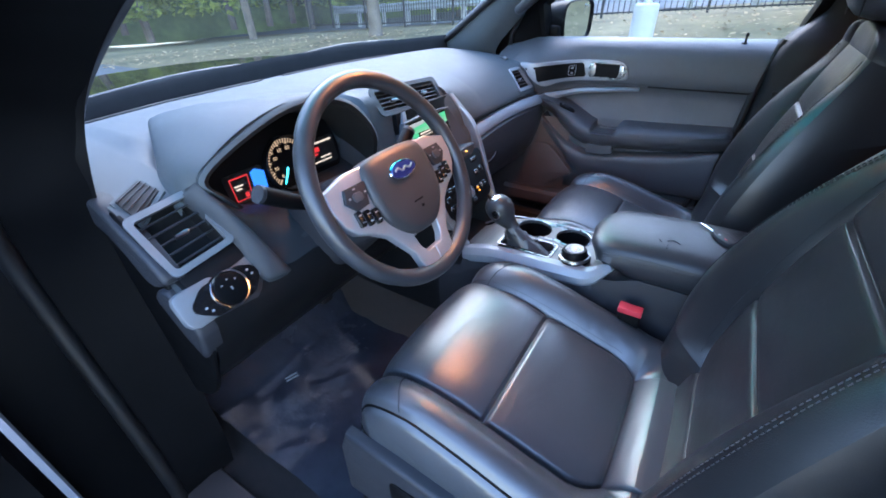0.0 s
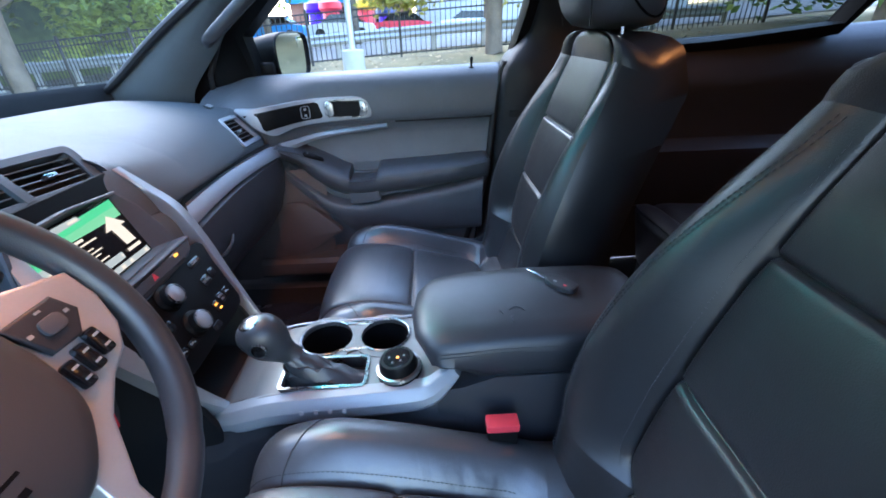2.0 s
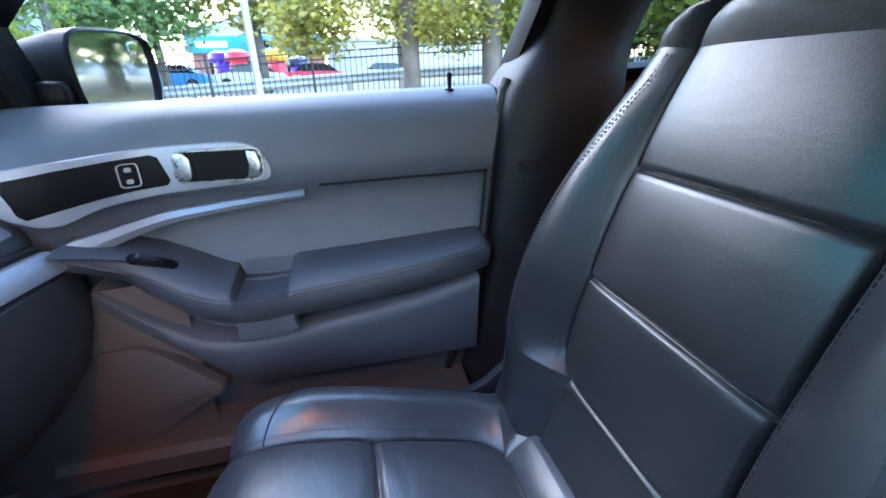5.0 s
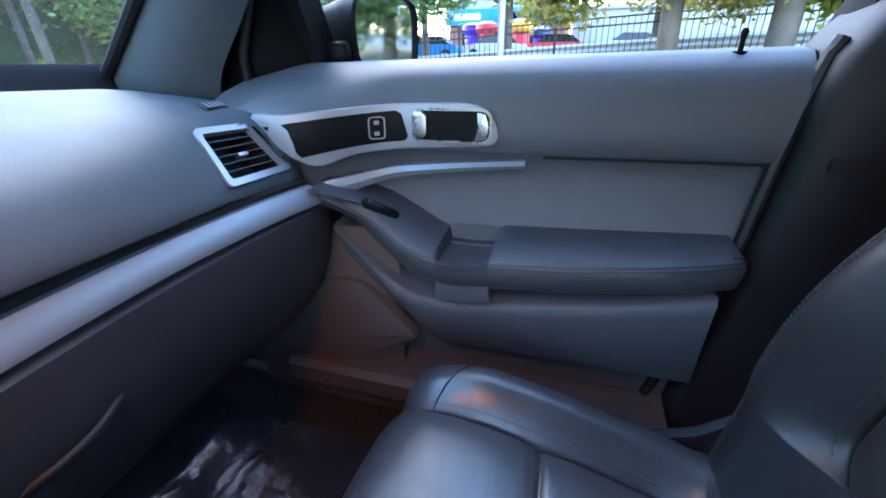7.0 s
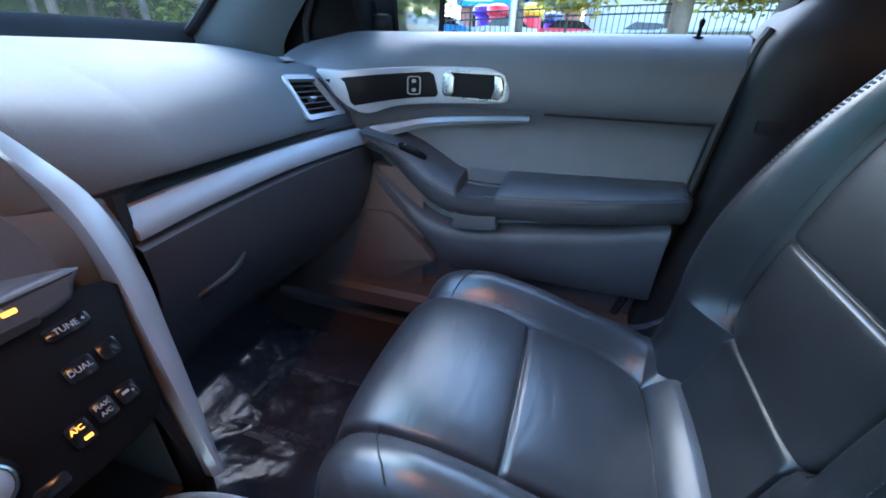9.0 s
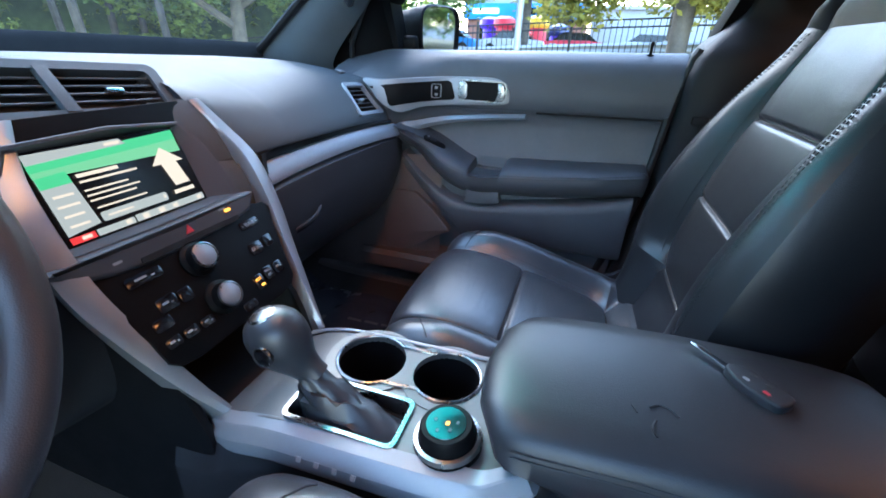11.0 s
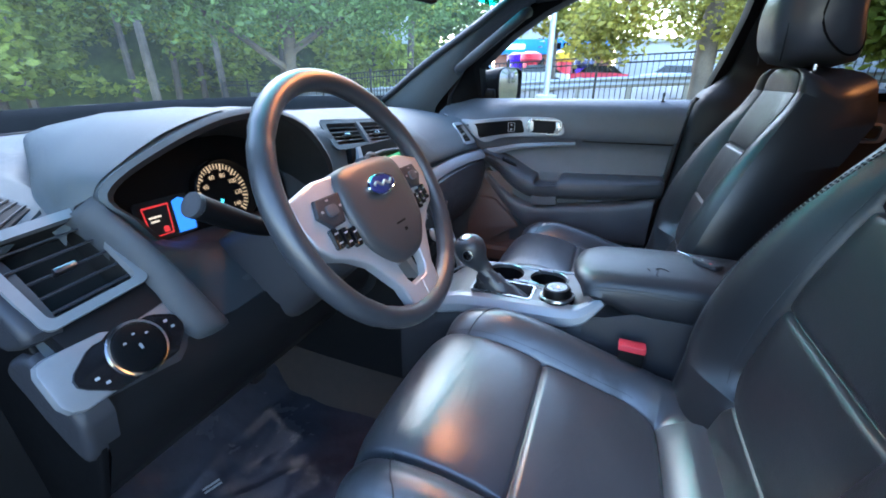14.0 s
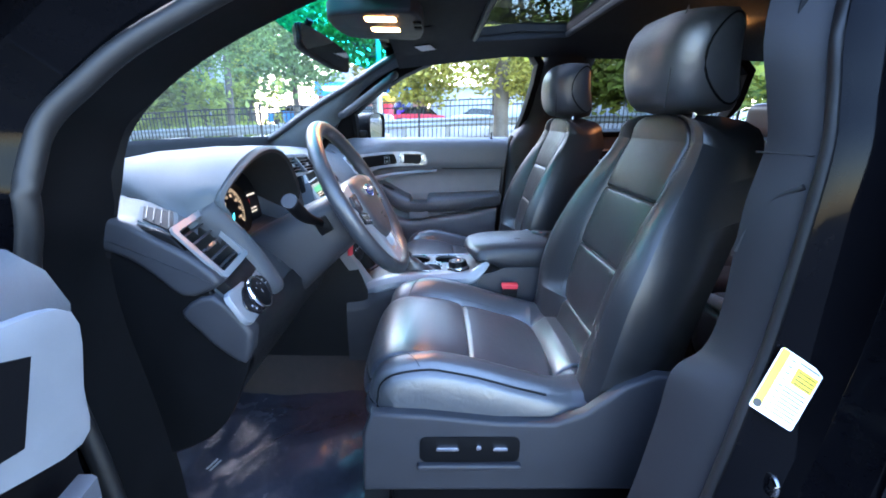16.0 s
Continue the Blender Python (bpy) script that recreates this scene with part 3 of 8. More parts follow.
    part("instrument_surround", loft([[o + Vector((0, 0.012, -0.004)), o, o.lerp(i, 0.3) + Vector((0, -0.006, 0.003)), o.lerp(i, 0.65) + Vector((0, -0.006, 0.004)), o.lerp(i, 0.94) + Vector((0, -0.001, 0.001)), i + Vector((0, 0.004, 0)), i + Vector((0.006, 0.05, 0.004))] for o, i in zip(outer, inner)]), PLASTIC, d, "dark grey panel round the lower instruments", 60)
    # instrument face
    face = plane((-0.46, 0.345, 1.064), (1, 0, 0), (0, 0.22, 1))
    part("instrument_face", slab(rounded(0.364, 0.19, 0.092), 0.004, face, 0), SATIN, d, "black instrument panel")
    c = Matrix.Translation((0.035, 0.0, 0)) @ Matrix.Scale(0.97, 4)
    gm = face @ c
    bez = turned([(0.058, 0.004), (0.0605, 0.022), (0.0575, 0.024), (0.054, 0.008), (0.0, 0.007)], gm)
    g = part("speedometer", bez, SATIN, d, "round speedometer with lit white figures")
    ticks = bmesh.new()
    for i in range(37):
        a = radians(225 - 270 * i / 36)
        r0, r1, w = (0.043, 0.052, 0.0011) if i % 4 else (0.040, 0.052, 0.0016)
        e, f = Vector((math.cos(a), math.sin(a))), Vector((-math.sin(a), math.cos(a)))
        merge(ticks, slab([e * r0 - f * w, e * r1 - f * w, e * r1 + f * w, e * r0 + f * w], 0.0006, gm @ Matrix.Translation((0, 0, 0.008)), 0))
    part("dial_marks", ticks, DIALGLOW, g)
    for i, word in enumerate(("0", "20", "40", "60", "80", "100", "120", "140")):
        a = radians(225 - 270 * i / 7)
        text_part("dial_figure", word, gm @ Matrix.Translation((0.032 * math.cos(a), 0.032 * math.sin(a), 0.0085)), 0.011, DIALGLOW, g)
    a = radians(238)
    e, f = Vector((math.cos(a), math.sin(a))), Vector((-math.sin(a), math.cos(a)))
    part("needle", slab([e * 0.010 - f * 0.0022, e * 0.046 - f * 0.0010, e * 0.046 + f * 0.0010, e * 0.010 + f * 0.0022], 0.0012, gm @ Matrix.Translation((0, 0, 0.0095)), 0), CYAN, g)
    s = part("driver_display", slab(rounded(0.085, 0.060, 0.006), 0.002, face @ Matrix.Translation((-0.068, -0.012, 0.005)), 0), VOID, d)
    part("display_field", slab([(-0.036, -0.022), (-0.002, -0.022), (0.004, 0.022), (-0.036, 0.022)], 0.0008, face @ Matrix.Translation((-0.064, -0.012, 0.0075)), 0), REDGLOW, s)
    part("display_field", slab([(-0.0345, -0.0200), (-0.0045, -0.0200), (0.0010, 0.0195), (-0.0345, 0.0195)], 0.0008, face @ Matrix.Translation((-0.064, -0.012, 0.0086)), 0), VOID, s)
    bars(face @ Matrix.Translation((-0.064, -0.012, 0.0095)), [(-0.022, 0.006, 0.018, 0.003), (-0.024, 0.000, 0.012, 0.003)], PALEGLOW, s)
    part("display_field", slab(rounded(0.008, 0.009, 0.002), 0.0008, face @ Matrix.Translation((-0.076, -0.026, 0.0096)), 0), REDGLOW, s)
    part("display_field", slab([(0.006, -0.026), (0.034, -0.026), (0.040, 0.016), (0.022, 0.026), (0.010, 0.022)], 0.0008, face @ Matrix.Translation((-0.064, -0.012, 0.0076)), 0), BLUEGLOW, s)
    s = part("trip_display", slab(rounded(0.085, 0.060, 0.006), 0.002, face @ Matrix.Translation((0.128, -0.004, 0.005)), 0), VOID, d)
    bars(face @ Matrix.Translation((0.128, -0.004, 0.0075)), [(0.0, 0.021, 0.07, 0.004), (-0.005, -0.020, 0.055, 0.003), (0.008, -0.012, 0.030, 0.003)], PALEGLOW, s)
    bars(face @ Matrix.Translation((0.128, -0.004, 0.0075)), [(-0.018, 0.007, 0.026, 0.010), (-0.022, -0.003, 0.018, 0.004)], REDGLOW, s)
    # outer vents and their satin frames
    for side in (-1, 1):
        m, w, h, k = vent_place(side)
        v = part("outer_vent", frame_ring(taper(rounded(w + 0.020, h + 0.020, 0.010 if side < 0 else 0.009), k), taper(rounded(w, h, 0.006 if side < 0 else 0.005), k), 0.005, m, 0.005), BEZEL if side < 0 else SILVER, d, "satin silver frame of an outer air vent")
        if side < 0:
            part("vent_gap", slab([(-0.050, -0.086), (0.050, -0.082), (0.054, -0.050), (-0.050, -0.050)], 0.020, m @ Matrix.Translation((0, 0, -0.024)), 0.003), DARKTRIM, d, "black recess between vent and headlamp switch")
        louvre(m, w, h, 5 if side < 0 else 6, v, PLASTIC if side < 0 else None, k)
    def on_top(x, y, lift):
        c = curve(dash_at(x), 8)
        k = next(i for i in range(len(c) - 1) if c[i + 1].y <= y)
        f = (c[k].y - y) / (c[k].y - c[k + 1].y)
        return Vector((x, y, c[k].z + (c[k + 1].z - c[k].z) * f + lift))
    # rounded shoulder where the hood rises from the dash
    lipl = curve([(-0.657, 0.256, 1.118), (-0.650, 0.250, 1.138), (-0.628, 0.247, 1.154), (-0.575, 0.247, 1.180), (-0.52, 0.247, 1.197), (-0.46, 0.250, 1.207)], 5)
    crest = curve([on_top(-0.668, y, q) + Vector((x, 0, 0)) for x, y, q in ((-0.006, 0.275, 0.002), (-0.006, 0.300, 0.005), (0.006, 0.338, 0.010), (0.032, 0.388, 0.016), (0.062, 0.45, 0.023), (0.098, 0.53, 0.022))], 5)
    part("hood_shoulder", loft([[a + Vector((0, 0, 0.001)), a.lerp(p, 0.25) + Vector((0, 0, 0.011)), a.lerp(p, 0.6) + Vector((0, 0, 0.015)), a.lerp(p, 0.9) + Vector((0, 0, 0.007)), p, p + Vector((-0.006, -0.001, -0.006)), p + Vector((-0.009, -0.002, -0.014)), p + Vector((-0.011, -0.003, -0.016 - 0.10 * max(0, p.y - 0.33)))] for a, p in zip(lipl, crest)]), VINYL, d, "", 60)
    # rounded rib that runs down from the hood between the outer vent and the instruments
    edge = curve([(-0.676, 0.274, 1.106), (-0.662, 0.244, 1.078), (-0.650, 0.216, 1.030), (-0.643, 0.192, 0.985), (-0.632, 0.180, 0.950), (-0.606, 0.196, 0.922)], 6)
    ridge = curve([(-0.654, 0.256, 1.128), (-0.637, 0.224, 1.082), (-0.619, 0.200, 1.034), (-0.602, 0.182, 0.985), (-0.586, 0.178, 0.950), (-0.566, 0.198, 0.926)], 6)
    part("dash_rib", loft([[e + Vector((-0.004, 0.020, -0.004)), e, e.lerp(r, 0.25) + Vector((0, -0.005, 0.003)), e.lerp(r, 0.65) + Vector((0, -0.006, 0.003)), e.lerp(r, 0.93) + Vector((0, -0.002, 0.001)), r + Vector((0.002, 0.004, 0)), r + Vector((0.008, 0.045, 0.0))] for e, r in zip(edge, ridge)], True, True), RIBVINYL, d, "grey vinyl rib beside the instruments", 60)
    v = None
    for poly, lift, t, mt in (([(-0.752, 0.318), (-0.694, 0.350), (-0.683, 0.300), (-0.744, 0.268)], 0.0030, 0.0018, VINYL), ([(-0.746, 0.314), (-0.698, 0.342), (-0.690, 0.303), (-0.741, 0.276)], 0.0056, 0.0008, VOID)):
        bm = bmesh.new()
        skin(bm, [[on_top(x, y, lift + w) for x, y in poly] for w in (-0.004, t)], True)
        bm.faces.new([bm.verts.new(on_top(x, y, lift + t)) for x, y in poly])
        v = part("defroster_recess", bm, mt, v) if v else part("side_defroster", bm, mt, d, "small slanted grille for the side window")
    a, b, e, f = (Vector((x, y)) for x, y in ((-0.746, 0.314), (-0.698, 0.342), (-0.690, 0.303), (-0.741, 0.276)))
    for k in range(4):
        p, q = a.lerp(f, (k + 0.5) / 4), b.lerp(e, (k + 0.5) / 4)
        part("slat", tube([on_top(*p, 0.0070), on_top(*p, 0.0070).lerp(on_top(*q, 0.0070), 0.5), on_top(*q, 0.0070)], 0.0013, 6), PLASTIC, v)
    m = plane((0.70, 0.375, 1.116), (1, 0.3, -0.05), (0, 0.8, 0.3))
    v = part("side_defroster", slab([(-0.035, -0.010), (0.03, -0.012), (0.035, 0.010), (-0.025, 0.012)], 0.003, m, 0.001), PLASTIC, d)
    for k in range(4):
        part("slat", slab([(-0.024 + k * 0.015, -0.008), (-0.020 + k * 0.015, -0.008), (-0.014 + k * 0.015, 0.008), (-0.018 + k * 0.015, 0.008)], 0.0012, m @ Matrix.Translation((0, 0, 0.0032)), 0), PALEPRINT, v)
    # centre vents
    m = centre_vent
    outer, inn = rounded(0.284, 0.076, 0.014), rounded(0.252, 0.054, 0.008)
    v = part("centre_vent", frame_ring(outer, inn, 0.002, m), VINYL, d, "grey surround of the paired centre vents")
    for x in (-0.066, 0.066):
        louvre(m @ Matrix.Translation((x, 0, 0)), 0.118, 0.054, 5, v, SLAT)
    part("vent_divider", slab([(-0.007, -0.030), (0.009, -0.030), (0.005, 0.030), (-0.009, 0.030)], 0.008, m @ Matrix.Translation((0, 0, -0.004)), 0.001), VINYL, v)
    # headlamp switch panel
    m = plane((-0.704, 0.190, 0.974), (1, 0.10, -0.04), (0.02, 0.5, 0.86))
    v = part("switch_panel", slab([(-0.074, -0.014), (-0.069, -0.024), (-0.058, -0.029), (0.02, -0.026), (0.058, -0.014), (0.068, -0.006), (0.071, 0.018), (0.067, 0.028), (0.056, 0.032), (-0.062, 0.032), (-0.070, 0.029), (-0.074, 0.021)], 0.010, m, 0.004), BEZEL, d, "satin silver headlamp switch surround")
    b = part("switch_plate", slab([(-0.056, -0.006), (-0.050, -0.013), (-0.034, -0.026), (-0.026, -0.029), (0.034, -0.029), (0.042, -0.027), (0.060, -0.010), (0.063, -0.002), (0.061, 0.010), (0.056, 0.015), (0.040, 0.023), (0.032, 0.025), (-0.026, 0.023), (-0.034, 0.020), (-0.052, 0.007), (-0.056, 0.001)], 0.006, m @ Matrix.Translation((0, 0, 0.007)), 0.002), GLOSS, v)
    part("knob", turned([(0.0, 0.010), (0.029, 0.010), (0.030, 0.0150), (0.027, 0.0165), (0.026, 0.0185), (0.023, 0.0195), (0, 0.0195)], m @ Matrix.Translation((0.006, -0.001, 0))), SATIN, b)
    rim = turned([(0.0275, 0.0145), (0.031, 0.0145), (0.030, 0.0175), (0.0275, 0.0175), (0.0275, 0.0145)], m @ Matrix.Translation((0.006, -0.001, 0)))
    part("knob_ring", rim, CHROME, b)
    bars(m @ Matrix.Translation((0.006, -0.001, 0.0198)), [(-0.012, 0.010, 0.003, 0.002), (0, 0.015, 0.003, 0.002), (0.012, 0.010, 0.003, 0.002), (0, 0, 0.0025, 0.006)], PALEPRINT, b)
    bars(m @ Matrix.Translation((0, 0, 0.0132)), [(-0.040, -0.008, 0.004, 0.003), (-0.034, -0.016, 0.004, 0.003), (0.046, 0.010, 0.004, 0.003), (0.050, 0.001, 0.004, 0.003)], PALEPRINT, b)
    # satin strip and glove box on the passenger side
    rows, low = [], []
    path = curve([(0.190, 0.2225, 0.9775), (0.30, 0.231, 0.979), (0.45, 0.235, 0.979), (0.60, 0.226, 0.977), (0.715, 0.212, 0.974)], 6)
    for k, p in enumerate(path):
        h = 0.0165 - 0.0015 * k / len(path)
        rows.append([p + Vector((0, 0.030, h)), p + Vector((0, 0.009, h)), p + Vector((0, 0.002, h * 0.6)), p + Vector((0, -0.008, -h * 0.5)), p + Vector((0, -0.008, -h)), p + Vector((0, 0.022, -h))])
    part("accent_strip", loft(rows, True, True), STRIP, d, "broad satin silver strip above the glove box")
    # a black band painted as the shade between strip and dash
    part("strip_gap_shade", loft([[p + Vector((0, 0.020, 0.006)), p + Vector((0, 0.018, 0.022)), p + Vector((0, 0.022, 0.040 - 0.016 * k / len(path)))] for k, p in enumerate(path)]), VOID, d, "black band for the shade above the strip")
    rows = []
    for x in [0.184 + 0.586 * i / 16 for i in range(17)]:
        y = 0.211 + 0.016 * math.sin(math.pi * min(1, (x - 0.184) / 0.53)) + 0.30 * max(0, x - 0.715)
        rows.append([Vector((x, y + a, z)) for a, z in ((0.05, 0.960), (0.010, 0.958), (-0.002, 0.951), (-0.006, 0.90), (0.004, 0.845), (0.030, 0.775), (0.075, 0.715), (0.14, 0.675), (0.20, 0.67))])
    g = part("glove_box", loft(rows), GLOVE, d, "dark plastic glove box lid below the strip")
    part("glove_handle", tube(curve([(0.232, 0.224, 0.853), (0.262, 0.213, 0.860), (0.300, 0.212, 0.866), (0.345, 0.226, 0.874)], 6), [0.001] + [0.0034] * 16 + [0.002, 0.001], 8), GLOVE, g, "raised lip of the glove box pull")
    # a black tube stands for the shaded hollow under the lip
    part("scoop_shade", tube(curve([(0.236, 0.2255, 0.846), (0.266, 0.2165, 0.852), (0.302, 0.2155, 0.858), (0.342, 0.2285, 0.866)], 6), 0.0036, 8), VOID, g)
    part("strip_end", loft([[Vector((0.176, 0.226, z)), Vector((0.178, 0.217, z)), Vector((0.192, 0.2205, z))] for z in (0.956, 0.975, 0.995, 1.016)]), VOID, d, "black surround of the strip's end")
    rows = []
    for y, z in ((0.250, 0.66), (0.216, 0.74), (0.208, 0.85), (0.205, 0.93), (0.208, 0.975), (0.220, 1.004), (0.240, 1.022)):
        rows.append([Vector((x, y + q, z)) for x, q in ((0.092, 0.0), (0.163, 0.0), (0.174, 0.003), (0.180, 0.010), (0.182, 0.05))])
    part("filler_panel", loft(spread(rows, 3)), VINYL, d, "", 50)
    # driver's lower panel and column cover
    rows = []
    for x in [-0.752 + 0.532 * i / 12 for i in range(13)]:
        rows.append([Vector((x, y, z)) for y, z in ((0.26, 0.962), (0.185, 0.954), (0.17, 0.93), (0.175, 0.88), (0.205, 0.82), (0.27, 0.75), (0.38, 0.70))])
    part("knee_panel", loft(rows), DARKTRIM, d)
    # dash end seen through the open door: a flat side with two moulded lips
    ends = [(0.46, 1.10), (0.36, 1.112), (0.301, 1.106), (0.241, 1.086), (0.205, 1.010), (0.180, 0.972), (0.165, 0.940), (0.152, 0.905), (0.160, 0.868), (0.212, 0.758), (0.30, 0.70), (0.46, 0.66)]
    ends = [(p.x, p.y) for p in curve([(y, z, 0) for y, z in ends], 4)]
    side = Matrix(((0, 0, -1, -0.7535), (1, 0, 0, 0.022), (0, 1, 0, 0.004), (0, 0, 0, 1)))
    part("end_cap", slab(ends, 0.008, side, 0.004, 3), SATIN, d)
    lips = ([(0.380, 1.108), (0.319, 1.118), (0.264, 1.088), (0.223, 1.064), (0.182, 1.024), (0.200, 1.006), (0.240, 0.997), (0.278, 1.032), (0.313, 1.058), (0.353, 1.075)],
            [(0.247, 0.972), (0.196, 0.999), (0.148, 0.946), (0.146, 0.920), (0.160, 0.880), (0.200, 0.908), (0.225, 0.938)])
    for lip in lips:
        out = [(p.x, p.y) for p in curve([(y, z, 0) for y, z in lip], 3, True)]
        part("end_trim", slab(out, 0.030, side, 0.010, 4, -0.014), PLASTIC, d)
    return d


def text_part(name, body, m, size, mat, parent):
    cu = bpy.data.curves.new(name, "FONT")
    cu.body, cu.size, cu.align_x, cu.align_y, cu.extrude = body, size, "CENTER", "CENTER", 0.0003
    tmp = bpy.data.objects.new(name, cu)
    me = bpy.data.meshes.new_from_object(tmp)
    bpy.data.objects.remove(tmp)
    bm = bmesh.new()
    bm.from_mesh(me)
    bpy.data.meshes.remove(me)
    bpy.data.curves.remove(cu)
    bmesh.ops.transform(bm, matrix=m, verts=bm.verts)
    return part(name, bm, mat, parent)


dashboard()


def centre_stack():
    s = thing("centre_stack", (0, 0.2, 0.72), "black centre stack with touch screen, knobs and silver edges", "control panel")
    # the screen's plane, and the flatter one of the controls below it
    m = plane((0, 0.230, 1.030), (1, 0, 0), (0, 0.319, 0.948))
    low = plane((0, 0.150, 0.907), (1, 0, 0), (0, 0.507, 0.862))
    part("stack_body", slab([(-0.150, -0.085), (0.112, -0.085), (0.122, -0.02), (0.112, 0.060), (0.100, 0.086), (-0.140, 0.086), (-0.150, 0.05)], 0.05, m @ Matrix.Translation((0, 0, -0.062)), 0.004), SATIN, s)
    panel = [(p.x, p.y) for p in curve([(-0.116, -0.074, 0), (-0.02, -0.077, 0), (0.084, -0.074, 0), (0.104, -0.03, 0), (0.118, 0.02, 0), (0.122, 0.060, 0), (0.0, 0.066, 0), (-0.136, 0.060, 0), (-0.138, 0.02, 0), (-0.130, -0.03, 0)], 3, True)]
    face = part("control_panel", slab(panel, 0.05, low @ Matrix.Translation((0, 0, -0.05)), 0.004), SATIN, s, "satin black control panel")
    # screen sunk in a hood that widens downwards
    hood = [(-0.140, 0.060), (-0.03, 0.064), (0.062, 0.056), (0.086, 0.02), (0.106, -0.040), (0.108, -0.064), (-0.03, -0.066), (-0.172, -0.064), (-0.172, -0.040), (-0.158, 0.02)]
    lens = [(-0.122, 0.050), (-0.034, 0.052), (0.053, 0.050), (0.0545, 0.02), (0.056, -0.030), (0.0565, -0.049), (-0.034, -0.050), (-0.1245, -0.049), (-0.124, -0.030), (-0.123, 0.02)]
    bm = bmesh.new()
    skin(bm, [[m @ Vector((u, v, w)) for u, v in poly] for poly, w in ((hood, -0.03), (hood, 0.002), ([(-0.034 + (u + 0.034) * 0.985, v * 0.98) for u, v in hood], 0.005), ([(-0.034 + (u + 0.034) * 0.95, v * 0.93) for u, v in hood], 0.005), ([(u, v * 1.02) for u, v in lens], -0.008))], True)
    part("screen_hood", bm, TRIMGREY, s, "slate plastic hood round the screen", 30)
    sc = part("screen", slab([(-0.126, -0.052), (0.058, -0.052), (0.055, 0.052), (-0.124, 0.052)], 0.002, m @ Matrix.Translation((0, 0, -0.0075)), 0), GLOSS, s, "lit touch screen with green header and white arrow")
    f = m @ Matrix.Translation((-0.0345, 0, -0.0053))
    part("screen_header", slab([(-0.086, 0.024), (-0.03, 0.022), (0.086, 0.020), (0.086, 0.040), (-0.086, 0.036)], 0.0005, f, 0), HEADGLOW, sc)
    part("screen_header", slab([(-0.086, 0.030), (0.086, 0.036), (0.086, 0.048), (-0.086, 0.042)], 0.0005, f @ Matrix.Translation((0, 0, 0.0004)), 0), GREENGLOW, sc)
    part("screen_tab", slab([(-0.086, 0.038), (0.020, 0.042), (0.014, 0.049), (-0.086, 0.049)], 0.0005, f @ Matrix.Translation((0, 0, 0.0010)), 0), GREYGLOW, sc)
    part("screen_menu", slab([(-0.086, -0.040), (-0.050, -0.036), (-0.056, 0.026), (-0.086, 0.024)], 0.0005, f @ Matrix.Translation((0, 0, 0.0010)), 0), GREYGLOW, sc)
    part("screen_menu", slab([(-0.086, 0.012), (-0.055, 0.013), (-0.056, 0.026), (-0.086, 0.024)], 0.0005, f @ Matrix.Translation((0, 0, 0.0016)), 0), GREENGLOW, sc)
    part("screen_arrow", slab([(0.056, -0.022), (0.078, -0.022), (0.072, 0.008), (0.083, 0.008), (0.058, 0.029), (0.038, 0.008), (0.050, 0.008)], 0.0005, f @ Matrix.Translation((0, 0, 0.0010)), 0), PALEGLOW, sc)
    lines = [(-0.026, 0.018, 0.046, 0.0040), (-0.016, 0.011, 0.066, 0.0024), (-0.024, 0.001, 0.050, 0.0019), (-0.018, -0.005, 0.062, 0.0019), (-0.022, -0.011, 0.054, 0.0019), (-0.016, -0.020, 0.060, 0.0019), (0.064, -0.030, 0.030, 0.005), (0.004, 0.045, 0.018, 0.0035), (-0.070, 0.002, 0.020, 0.0026), (-0.070, -0.009, 0.022, 0.0026), (-0.070, -0.020, 0.020, 0.0026), (-0.070, -0.031, 0.020, 0.0026)]
    bars(f @ Matrix.Translation((0, 0, 0.0022)), lines, PALEGLOW, sc)
    part("screen_bar", slab(rounded(0.084, 0.011, 0.003, cx=-0.004, cy=-0.031), 0.0005, f @ Matrix.Translation((0, 0, 0.0006)), 0), GREYGLOW, sc)
    bars(f @ Matrix.Translation((0, 0, 0.0014)), [(-0.024, -0.031, 0.030, 0.0022), (0.034, -0.031, 0.003, 0.004)], PALEGLOW, sc)
    part("screen_foot", slab([(-0.086, -0.0495), (-0.060, -0.0495), (-0.060, -0.042), (-0.086, -0.042)], 0.0005, f, 0), REDGLOW, sc)
    part("screen_foot", slab([(-0.058, -0.0495), (-0.014, -0.0495), (-0.014, -0.042), (-0.058, -0.042)], 0.0005, f, 0), GREYGLOW, sc)
    part("screen_foot", slab([(-0.012, -0.0495), (0.088, -0.0495), (0.088, -0.041), (-0.012, -0.041)], 0.0005, f @ Matrix.Translation((0, 0, 0.0004)), 0), GREYGLOW, sc)
    bars(f @ Matrix.Translation((0, 0, 0.0012)), [(-0.070, -0.0455, 0.010, 0.004), (-0.022, -0.0455, 0.007, 0.005), (0.0, -0.0455, 0.008, 0.006), (0.022, -0.0455, 0.008, 0.006), (0.042, -0.0455, 0.007, 0.005), (0.080, -0.0455, 0.007, 0.005)], PALEGLOW, sc)
    # shelf under the screen with the disc slot
    lip = part("screen_shelf", slab([(p.x, p.y) for p in curve([(-0.166, -0.062, 0), (-0.03, -0.064, 0), (0.100, -0.060, 0), (0.098, -0.076, 0), (0.078, -0.090, 0), (-0.03, -0.097, 0), (-0.120, -0.092, 0), (-0.160, -0.076, 0)], 3, True)], 0.026, m @ Matrix.Translation((0, 0, 0.004)), 0.007, 3), TRIMGREY, s)
    part("disc_slot", slab(rounded(0.150, 0.007, 0.003, cx=-0.012, cy=-0.089), 0.002, m @ Matrix.Translation((0, 0, 0.0295)), 0), VOID, lip)
